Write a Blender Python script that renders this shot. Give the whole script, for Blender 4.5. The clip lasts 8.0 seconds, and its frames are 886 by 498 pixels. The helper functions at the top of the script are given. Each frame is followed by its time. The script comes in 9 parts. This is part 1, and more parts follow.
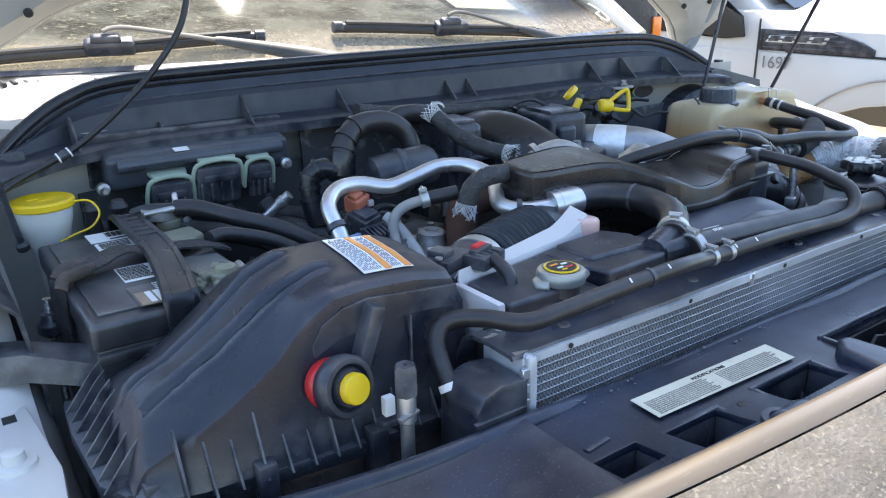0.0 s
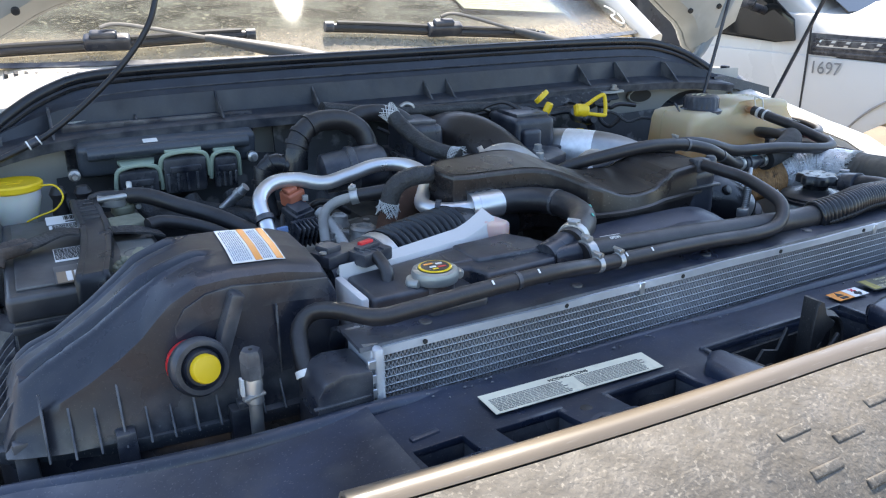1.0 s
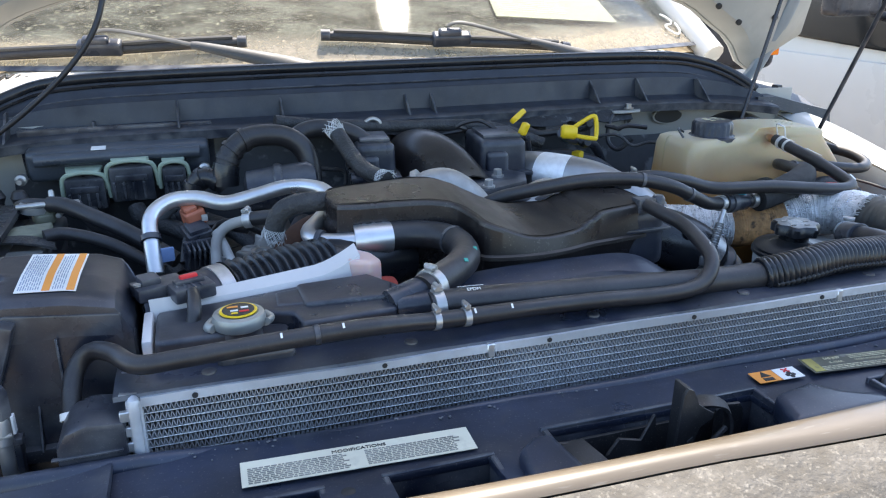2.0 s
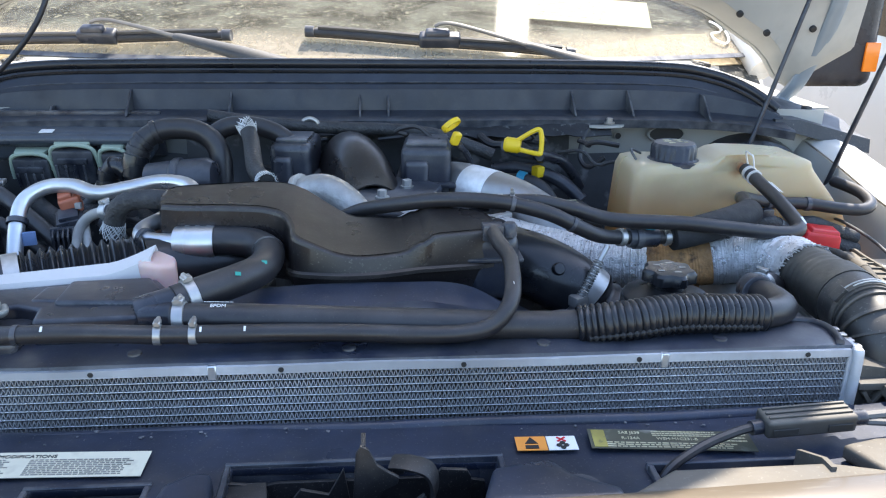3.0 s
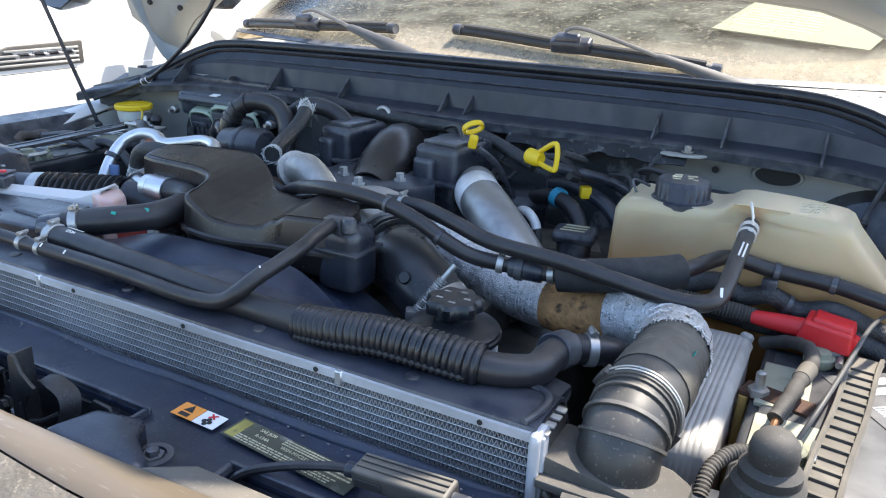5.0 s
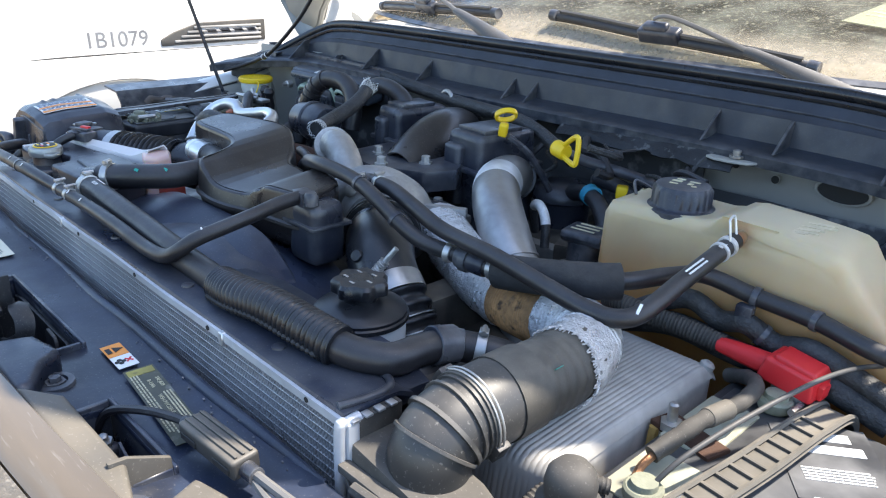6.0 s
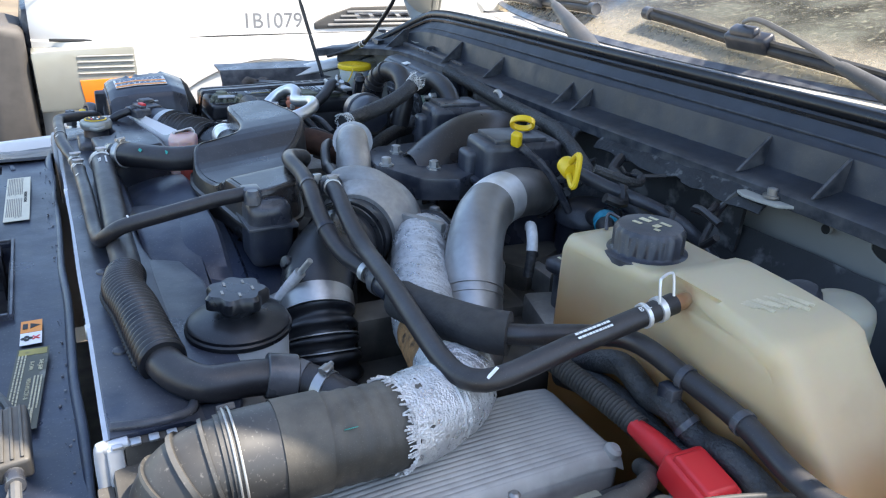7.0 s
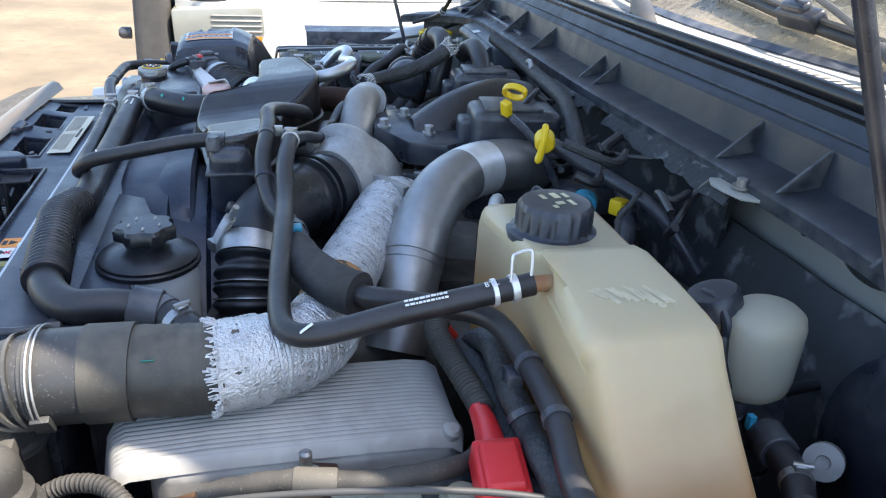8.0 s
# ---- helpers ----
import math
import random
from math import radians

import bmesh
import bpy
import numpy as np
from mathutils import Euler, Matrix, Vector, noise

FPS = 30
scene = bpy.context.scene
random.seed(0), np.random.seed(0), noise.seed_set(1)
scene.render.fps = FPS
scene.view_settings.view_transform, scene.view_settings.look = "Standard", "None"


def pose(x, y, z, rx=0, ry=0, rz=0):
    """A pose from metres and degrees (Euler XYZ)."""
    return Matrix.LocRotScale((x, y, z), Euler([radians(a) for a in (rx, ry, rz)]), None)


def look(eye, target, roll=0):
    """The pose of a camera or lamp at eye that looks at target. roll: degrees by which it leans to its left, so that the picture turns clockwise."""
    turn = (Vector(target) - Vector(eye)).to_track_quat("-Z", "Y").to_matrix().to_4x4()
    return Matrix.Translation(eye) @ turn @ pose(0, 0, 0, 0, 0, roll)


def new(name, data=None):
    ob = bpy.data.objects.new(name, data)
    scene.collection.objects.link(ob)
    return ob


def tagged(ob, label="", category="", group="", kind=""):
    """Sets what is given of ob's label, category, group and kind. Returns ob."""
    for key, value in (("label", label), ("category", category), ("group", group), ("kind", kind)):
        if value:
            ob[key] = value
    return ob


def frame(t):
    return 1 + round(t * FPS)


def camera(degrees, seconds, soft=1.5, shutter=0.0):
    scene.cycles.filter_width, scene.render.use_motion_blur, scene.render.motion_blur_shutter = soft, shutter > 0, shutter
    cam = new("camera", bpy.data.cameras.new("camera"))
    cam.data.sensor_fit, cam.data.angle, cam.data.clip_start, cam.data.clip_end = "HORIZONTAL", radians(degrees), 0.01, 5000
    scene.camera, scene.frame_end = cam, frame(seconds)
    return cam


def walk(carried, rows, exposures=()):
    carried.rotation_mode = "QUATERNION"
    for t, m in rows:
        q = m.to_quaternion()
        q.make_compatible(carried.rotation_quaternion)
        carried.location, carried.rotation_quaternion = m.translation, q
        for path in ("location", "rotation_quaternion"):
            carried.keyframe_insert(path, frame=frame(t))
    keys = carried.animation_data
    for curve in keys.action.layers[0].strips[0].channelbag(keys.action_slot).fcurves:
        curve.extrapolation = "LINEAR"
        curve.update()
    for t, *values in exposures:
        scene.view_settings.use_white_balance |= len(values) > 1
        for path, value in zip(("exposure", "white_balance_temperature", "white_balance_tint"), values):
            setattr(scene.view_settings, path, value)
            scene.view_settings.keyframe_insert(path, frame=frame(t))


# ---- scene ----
cam = camera(60.2, 8.0, soft=1.15)
PATH = [
    (0, (-0.39, -0.454, 1.538), (0.693, 1.095, 0.883), -1.1),
    (0.5, (-0.378, -0.508, 1.54), (0.637, 1.083, 0.879), -0.8),
    (1, (-0.242, -0.592, 1.552), (0.677, 1.055, 0.887), -0.4),
    (1.5, (-0.073, -0.648, 1.565), (0.71, 1.065, 0.89), -0.1),
    (1.7, (-0.011, -0.643, 1.565), (0.696, 1.104, 0.896), -0.2),
    (2.8, (0.41, -0.605, 1.565), (0.671, 1.261, 0.895), 0.6),
    (3, (0.498, -0.643, 1.569), (0.671, 1.233, 0.897), 0.9),
    (3.5, (0.674, -0.678, 1.576), (0.603, 1.202, 0.897), 1.4),
    (4, (0.828, -0.632, 1.56), (0.499, 1.218, 0.875), 2.0),
    (4.5, (0.974, -0.564, 1.577), (0.366, 1.212, 0.885), 2.1),
    (4.7, (1.042, -0.535, 1.577), (0.323, 1.2, 0.887), 2.0),
    (5.8, (1.366, -0.379, 1.577), (0.106, 1.001, 0.864), 2.0),
    (6, (1.39, -0.309, 1.58), (0.062, 0.994, 0.848), 2.0),
    (6.5, (1.428, -0.152, 1.59), (-0.067, 0.945, 0.841), 2.3),
    (7, (1.49, -0.001, 1.59), (-0.141, 0.858, 0.812), 2.5),
    (7.5, (1.563, 0.148, 1.596), (-0.153, 0.779, 0.787), 2.8),
    (8, (1.566, 0.251, 1.576), (-0.194, 0.689, 0.733), 3.0),
]
walk(cam, [(t, look(eye, target, roll)) for t, eye, target, roll in PATH],
     exposures=((0.0, 1.86), (0.5, 1.84), (1.5, 1.71), (3.0, 1.99), (3.5, 1.79), (4.5, 1.80), (8.0, 1.78)))

# ---- light ----
SUN = Vector((0.27, 0.40, 0.88)).normalized()
world = bpy.data.worlds.new("sky")
scene.world = world
world.use_nodes = True
wn = world.node_tree.nodes
sky = wn.new("ShaderNodeTexSky")
sky.sky_type = "NISHITA"
sky.sun_disc = False
sky.sun_elevation = math.asin(SUN.z)
sky.sun_rotation = math.atan2(SUN.x, SUN.y)
wn["Background"].inputs["Strength"].default_value = 0.15
world.node_tree.links.new(sky.outputs["Color"], wn["Background"].inputs["Color"])
sun = new("sun", bpy.data.lights.new("sun", "SUN"))
sun.data.energy = 3.6
sun.data.angle = radians(0.5)
sun.data.color = (1.0, 0.915, 0.80)
sun.matrix_world = look(SUN * 10, (0, 0, 0))


# ---- materials ----
def material(name, color, rough=0.5, metal=0.0, vary=0.25, grain=60.0, bump=0.1, dust=0.0, dust_color=(0.33, 0.29, 0.23),
             spots=0.0, spot_color=(0.1, 0.06, 0.03), spot_size=12.0, coat=0.0, each=0.0, stretch=(1, 1, 1), specks=0.0, worn=0.0):
    """Base colour varied at two scales, uneven gloss, fine relief, dust that settles on upward faces, and stains."""
    m = bpy.data.materials.new(name)
    m.use_nodes = True
    nt = m.node_tree
    nodes, links = nt.nodes, nt.links
    p = nodes["Principled BSDF"]
    p.inputs["Roughness"].default_value = rough
    p.inputs["Metallic"].default_value = metal
    p.inputs["Coat Weight"].default_value = coat
    where = nodes.new("ShaderNodeTexCoord")
    stretched = nodes.new("ShaderNodeMapping")
    stretched.inputs["Scale"].default_value = stretch
    links.new(where.outputs["Object"], stretched.inputs["Vector"])

    def noise_at(scale, detail=4.0):
        n = nodes.new("ShaderNodeTexNoise")
        n.inputs["Scale"].default_value = scale
        n.inputs["Detail"].default_value = detail
        links.new(stretched.outputs["Vector"], n.inputs["Vector"])
        return n.outputs["Fac"]

    def ramp(value, lo, hi, a=0.0, b=1.0):
        r = nodes.new("ShaderNodeMapRange")
        r.inputs["From Min"].default_value, r.inputs["From Max"].default_value = lo, hi
        r.inputs["To Min"].default_value, r.inputs["To Max"].default_value = a, b
        links.new(value, r.inputs["Value"])
        return r.outputs["Result"]

    def mix(fac, a, b):
        x = nodes.new("ShaderNodeMix")
        x.data_type = "RGBA"
        for socket, v in ((x.inputs["Factor"], fac), (x.inputs["A"], a), (x.inputs["B"], b)):
            if isinstance(v, tuple):
                socket.default_value = (*v, 1)
            elif isinstance(v, float):
                socket.default_value = v
            else:
                links.new(v, socket)
        return x.outputs["Result"]

    def times(a, b):
        x = nodes.new("ShaderNodeMath")
        x.operation = "MULTIPLY"
        for socket, v in zip(x.inputs, (a, b)):
            if isinstance(v, float):
                socket.default_value = v
            else:
                links.new(v, socket)
        return x.outputs["Value"]

    broad, fine = noise_at(grain * 0.12), noise_at(grain, 6.0)
    dark = tuple(c * (1 - vary) for c in color)
    light = tuple(min(1, c * (1 + vary)) for c in color)
    col = mix(ramp(broad, 0.35, 0.65), dark, light)
    col = mix(times(ramp(fine, 0.4, 0.7), 0.5), col, tuple(c * (1 - vary * 0.8) for c in color))
    if each:
        info = nodes.new("ShaderNodeObjectInfo")
        col = mix(times(info.outputs["Random"], each), col, tuple(c * 0.5 for c in color))
    if spots:
        s = noise_at(spot_size, 5.0)
        col = mix(times(ramp(s, 0.58, 0.66), spots), col, spot_color)
    if dust:
        geo = nodes.new("ShaderNodeNewGeometry")
        sep = nodes.new("ShaderNodeSeparateXYZ")
        links.new(geo.outputs["Normal"], sep.inputs["Vector"])
        up = ramp(sep.outputs["Z"], 0.1, 0.95)
        lay = times(times(up, ramp(noise_at(grain * 0.3, 8.0), 0.3, 0.75, 0.25, 1.0)), dust)
        col = mix(lay, col, dust_color)
        gloss = nodes.new("ShaderNodeMath")
        gloss.use_clamp = True
        links.new(ramp(lay, 0.0, 0.7, 0.0, 0.35), gloss.inputs[0])
        links.new(ramp(noise_at(grain * 0.22, 7.0), 0.3, 0.7, max(0.02, rough - 0.10), min(1.0, rough + 0.13)), gloss.inputs[1])
        links.new(gloss.outputs["Value"], p.inputs["Roughness"])
    else:
        links.new(ramp(broad, 0.3, 0.7, max(0.02, rough - 0.08), min(1, rough + 0.1)), p.inputs["Roughness"])
    if worn:
        edge = nodes.new("ShaderNodeNewGeometry")
        rubbed = times(ramp(edge.outputs["Pointiness"], 0.52, 0.60), ramp(noise_at(grain * 0.4, 6.0), 0.35, 0.65))
        col = mix(times(rubbed, worn), col, dust_color)
    if specks:
        col = mix(times(ramp(noise_at(grain * 7.0, 3.0), 0.62, 0.74), specks), col, (0.36, 0.34, 0.30))
        col = mix(times(ramp(noise_at(grain * 0.5, 8.0), 0.56, 0.72), specks * 0.6), col, (0.16, 0.15, 0.13))
    links.new(col, p.inputs["Base Color"])
    if bump:
        b = nodes.new("ShaderNodeBump")
        b.inputs["Strength"].default_value = bump
        b.inputs["Distance"].default_value = 0.002
        links.new(fine, b.inputs["Height"])
        links.new(b.outputs["Normal"], p.inputs["Normal"])
    return m


PLASTIC = material("black_plastic", (0.0145, 0.0175, 0.028), 0.30, dust_color=(0.20, 0.20, 0.20), dust=0.12, grain=90, bump=0.12, specks=0.12, worn=0.55)
COWL = material("cowl_plastic", (0.017, 0.022, 0.033), 0.42, dust_color=(0.20, 0.20, 0.20), dust=0.10, grain=120, bump=0.15, specks=0.10, worn=0.4)
PANEL = material("shroud_plastic", (0.0165, 0.023, 0.043), 0.31, vary=0.45, dust=0.08, grain=60, bump=0.2, dust_color=(0.15, 0.15, 0.15), specks=0.20, worn=0.5)
FADED = material("faded_plastic", (0.075, 0.070, 0.062), 0.55, dust=0.55, grain=45, bump=0.3, dust_color=(0.20, 0.17, 0.125), specks=0.25)
RUBBER = material("rubber", (0.0165, 0.0155, 0.0175), 0.40, dust_color=(0.20, 0.20, 0.20), dust=0.17, grain=110, bump=0.15, specks=0.10)
SATIN = material("ribbed_rubber", (0.010, 0.011, 0.014), 0.30, dust_color=(0.20, 0.20, 0.20), dust=0.12, grain=90, bump=0.1, specks=0.08)
BROWN = material("brown_black_plastic", (0.0155, 0.0130, 0.0133), 0.29, dust=0.07, grain=60, bump=0.10, dust_color=(0.20, 0.175, 0.14), specks=0.16, worn=0.35)
WEATHERED = material("weathered_plastic", (0.030, 0.028, 0.026), 0.68, dust=0.25, grain=60, bump=0.25, dust_color=(0.20, 0.18, 0.15), specks=0.2, worn=0.5)
FLANGE = material("dusty_flange", (0.022, 0.027, 0.036), 0.4, dust=0.5, grain=70, bump=0.3, dust_color=(0.20, 0.205, 0.215), specks=0.4)
MOULDED = material("moulded_sleeve", (0.030, 0.030, 0.030), 0.38, dust=0.30, grain=50, bump=0.12, dust_color=(0.24, 0.22, 0.19), specks=0.3, worn=0.5)
FOAM = material("foam_sleeve", (0.022, 0.022, 0.024), 0.85, dust=0.1, grain=300, bump=0.25)
ALLOY = material("aluminium", (0.62, 0.63, 0.64), 0.36, 0.9, vary=0.16, grain=60, bump=0.12, dust=0.12, specks=0.12)
PEWTER = material("pewter_metal", (0.36, 0.375, 0.36), 0.42, 0.6, vary=0.2, grain=80, bump=0.1, dust=0.3, specks=0.15)
SHELLWHITE = material("white_tank_shell", (0.66, 0.64, 0.625), 0.45, vary=0.08, grain=30, bump=0.05, dust=0.15, specks=0.1)
CAST = material("cast_aluminium", (0.42, 0.41, 0.39), 0.5, 0.7, vary=0.25, grain=160, bump=0.5, dust=0.25)
FINS = material("cooler_fins", (0.36, 0.37, 0.39), 0.45, 0.45, vary=0.3, grain=25, bump=0.0, dust=0.1)
TUBES = material("cooler_tubes", (0.52, 0.54, 0.57), 0.45, 0.4, vary=0.2, grain=60, bump=0.0, specks=0.1)
STEEL = material("zinc_steel", (0.46, 0.46, 0.45), 0.4, 0.8, vary=0.25, grain=120, bump=0.1, spots=0.4)
FOIL = material("foil_wrap", (0.68, 0.68, 0.68), 0.32, 0.78, vary=0.12, grain=480, bump=1.2, spots=0.35, spot_color=(0.05, 0.045, 0.04), spot_size=190)
BURNT = material("scorched_wrap", (0.42, 0.22, 0.085), 0.8, vary=0.7, grain=150, bump=1.2, spots=0.9, spot_color=(0.05, 0.032, 0.02), spot_size=48, specks=0.35)
SHIELD = material("shield_metal", (0.40, 0.385, 0.36), 0.6, 0.15, vary=0.3, grain=45, bump=0.3, specks=0.3, spots=0.3, spot_color=(0.16, 0.15, 0.135), spot_size=16, dust=0.4, dust_color=(0.38, 0.36, 0.32))
PAINT = material("white_paint", (0.64, 0.625, 0.585), 0.32, vary=0.06, grain=8, bump=0.0, coat=0.4, dust=0.18, dust_color=(0.55, 0.50, 0.42))
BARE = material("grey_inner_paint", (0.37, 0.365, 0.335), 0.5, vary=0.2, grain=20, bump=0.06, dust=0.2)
YELLOW = material("yellow_plastic", (0.78, 0.53, 0.012), 0.42, vary=0.08, grain=60, bump=0.03)
RED = material("red_plastic", (0.62, 0.025, 0.03), 0.35, vary=0.12, grain=60, bump=0.05)
REDDULL = material("red_coolant_plastic", (0.42, 0.07, 0.05), 0.5, vary=0.2, grain=30, bump=0.05)
PINKISH = material("terracotta_plastic", (0.42, 0.13, 0.07), 0.5, vary=0.15, grain=60, bump=0.05)
WHITE = material("white_label", (0.78, 0.78, 0.76), 0.5, vary=0.06, grain=80, bump=0.03)
ORANGE = material("orange_label", (0.80, 0.30, 0.05), 0.5, vary=0.08, grain=80, bump=0.03)
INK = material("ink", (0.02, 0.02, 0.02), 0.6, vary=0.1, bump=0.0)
LABELINK = material("label_ink", (0.27, 0.26, 0.225), 0.6, vary=0.3, grain=300, bump=0.0)
FAINTINK = material("faint_ink", (0.22, 0.28, 0.36), 0.6, vary=0.3, grain=200, bump=0.0)
GOLDINK = material("gold_ink", (0.55, 0.51, 0.34), 0.5, vary=0.2, grain=200, bump=0.0)
GREENISH = material("pale_green_plastic", (0.33, 0.40, 0.31), 0.5, vary=0.1, grain=60, bump=0.05)
BLUE = material("blue_plastic", (0.03, 0.28, 0.42), 0.4, vary=0.1, bump=0.0)
RUST = material("rusty_iron", (0.075, 0.036, 0.022), 0.8, 0.2, vary=0.4, grain=80, bump=0.6)
BATTERY = material("battery_case", (0.013, 0.015, 0.020), 0.38, dust_color=(0.20, 0.20, 0.20), dust=0.16, grain=50, bump=0.1, worn=0.6)
COPPER = material("dull_copper", (0.30, 0.15, 0.07), 0.5, 0.6, vary=0.4, grain=200, bump=0.6)
CORRODED = material("corroded_lead", (0.23, 0.235, 0.17), 0.8, 0.1, vary=0.35, grain=90, bump=0.8)
LENS = material("headlight_lens", (0.30, 0.295, 0.25), 0.18, vary=0.2, grain=10, bump=0.0, coat=0.5)
AMBER = material("amber_lens", (0.85, 0.22, 0.01), 0.2, vary=0.1, grain=10, bump=0.0, coat=0.5)
DARKGLASS = material("dark_window", (0.012, 0.014, 0.015), 0.08, vary=0.2, grain=6, bump=0.0)
GRILLE = material("dusty_grille", (0.085, 0.076, 0.064), 0.5, vary=0.4, grain=170, bump=1.0, dust=0.6, dust_color=(0.112, 0.096, 0.074), spots=0.5, spot_color=(0.30, 0.27, 0.22), spot_size=230)
TAN = material("sun_baked_trim", (0.125, 0.098, 0.066), 0.33, vary=0.4, grain=45, bump=0.2, stretch=(0.12, 1, 1), coat=0.25, spots=0.75, spot_color=(0.125, 0.11, 0.088), spot_size=38, specks=0.2)
DIRT = material("dry_dirt", (0.21, 0.160, 0.100), 0.95, vary=0.25, grain=9, bump=0.8, spots=0.3, spot_color=(0.13, 0.10, 0.07), spot_size=5, specks=0.3)
LOOM = material("woven_sleeve", (0.030, 0.031, 0.033), 0.55, vary=0.5, grain=300, bump=1.0, specks=0.35)
BRAID = material("frayed_glass_braid", (0.62, 0.63, 0.62), 0.5, 0.2, vary=0.3, grain=200, bump=0.4)
PADDING = material("firewall_padding", (0.05, 0.052, 0.055), 0.7, vary=0.5, grain=30, bump=0.8, spots=0.5, spot_color=(0.25, 0.25, 0.25), spot_size=25)
ENGINE = material("greasy_engine", (0.030, 0.028, 0.026), 0.55, 0.1, vary=0.5, grain=40, bump=0.4, dust=0.10, worn=0.6)
DASH = material("dashboard", (0.085, 0.084, 0.078), 1.0, vary=0.65, grain=95, bump=1.0, spots=0.8, spot_color=(0.24, 0.225, 0.19), spot_size=75)
GRIT = material("sandy_grit", (0.31, 0.26, 0.185), 1.0, vary=0.5, grain=110, bump=1.0, spots=0.6, spot_color=(0.11, 0.10, 0.09), spot_size=90)
for fabric in (DASH, GRIT):
    fabric.node_tree.nodes["Principled BSDF"].inputs["Specular IOR Level"].default_value = 0.0
DUSTPAINT = material("dusty_white_paint", (0.50, 0.475, 0.42), 0.6, vary=0.14, grain=14, bump=0.1, dust=0.5, dust_color=(0.36, 0.32, 0.25), specks=0.2)
ARM = material("worn_wiper_paint", (0.040, 0.040, 0.040), 0.45, vary=0.3, grain=60, bump=0.1, dust=0.20, dust_color=(0.30, 0.27, 0.22), specks=0.2)


def plastic_see_through(name, color, filled=None, level=(1.15, 1.28), stain=None, radius=0.02):
    """Aged tank plastic that lets light in; the fluid inside tints it up to its level, and a spill has browned one place."""
    m = material(name, color, 0.36, vary=0.12, grain=14, bump=0.08, dust=0.12, dust_color=(0.50, 0.42, 0.30), spots=0.35, spot_color=tuple(c * 0.75 for c in color), spot_size=9, specks=0.08)
    nodes, links = m.node_tree.nodes, m.node_tree.links
    p = nodes["Principled BSDF"]
    p.inputs["Subsurface Weight"].default_value = 0.5
    p.inputs["Subsurface Radius"].default_value = (0.03, 0.018, 0.008)
    p.inputs["Subsurface Scale"].default_value = 0.7
    co = nodes.new("ShaderNodeTexCoord")

    def blend(value, lo, hi, tint):
        old = p.inputs["Base Color"].links[0].from_socket
        r = nodes.new("ShaderNodeMapRange")
        r.interpolation_type = "SMOOTHSTEP"
        r.inputs["From Min"].default_value, r.inputs["From Max"].default_value = lo, hi
        r.inputs["To Min"].default_value, r.inputs["To Max"].default_value = 0.85, 0.0
        links.new(value, r.inputs["Value"])
        x = nodes.new("ShaderNodeMix")
        x.data_type = "RGBA"
        x.inputs["B"].default_value = (*tint, 1)
        links.new(r.outputs["Result"], x.inputs["Factor"])
        links.new(old, x.inputs["A"])
        links.new(x.outputs["Result"], p.inputs["Base Color"])

    def wavy(value, size, amount):
        n = nodes.new("ShaderNodeTexNoise")
        n.inputs["Scale"].default_value = size
        n.inputs["Detail"].default_value = 5.0
        links.new(co.outputs["Object"], n.inputs["Vector"])
        a = nodes.new("ShaderNodeMath")
        a.operation = "MULTIPLY_ADD"
        a.inputs[1].default_value = amount
        links.new(n.outputs["Fac"], a.inputs[0])
        links.new(value, a.inputs[2])
        return a.outputs["Value"]

    if filled:
        sep = nodes.new("ShaderNodeSeparateXYZ")
        links.new(co.outputs["Object"], sep.inputs["Vector"])
        blend(wavy(sep.outputs["Z"], 6.0, 0.05), level[0] + 0.025, level[1] + 0.025, filled)
    if stain:
        d = nodes.new("ShaderNodeVectorMath")
        d.operation = "DISTANCE"
        d.inputs[1].default_value = stain
        links.new(co.outputs["Object"], d.inputs[0])
        blend(wavy(d.outputs["Value"], 70.0, 0.016), 0.012, radius + 0.012, (0.30, 0.11, 0.04))
    return m


TANK = plastic_see_through("aged_tank_plastic", (0.48, 0.41, 0.265), (0.42, 0.185, 0.04), (1.18, 1.33), (1.056, 0.455, 1.302), 0.022)
SCUFF = material("scuffed_plastic", (0.63, 0.55, 0.38), 0.7, vary=0.2, grain=300, bump=0.5)
MILKY = plastic_see_through("milky_plastic", (0.42, 0.40, 0.31))
PALETANK = plastic_see_through("pale_filler_plastic", (0.55, 0.56, 0.52))
ROSY = plastic_see_through("rosy_plastic", (0.74, 0.50, 0.44))


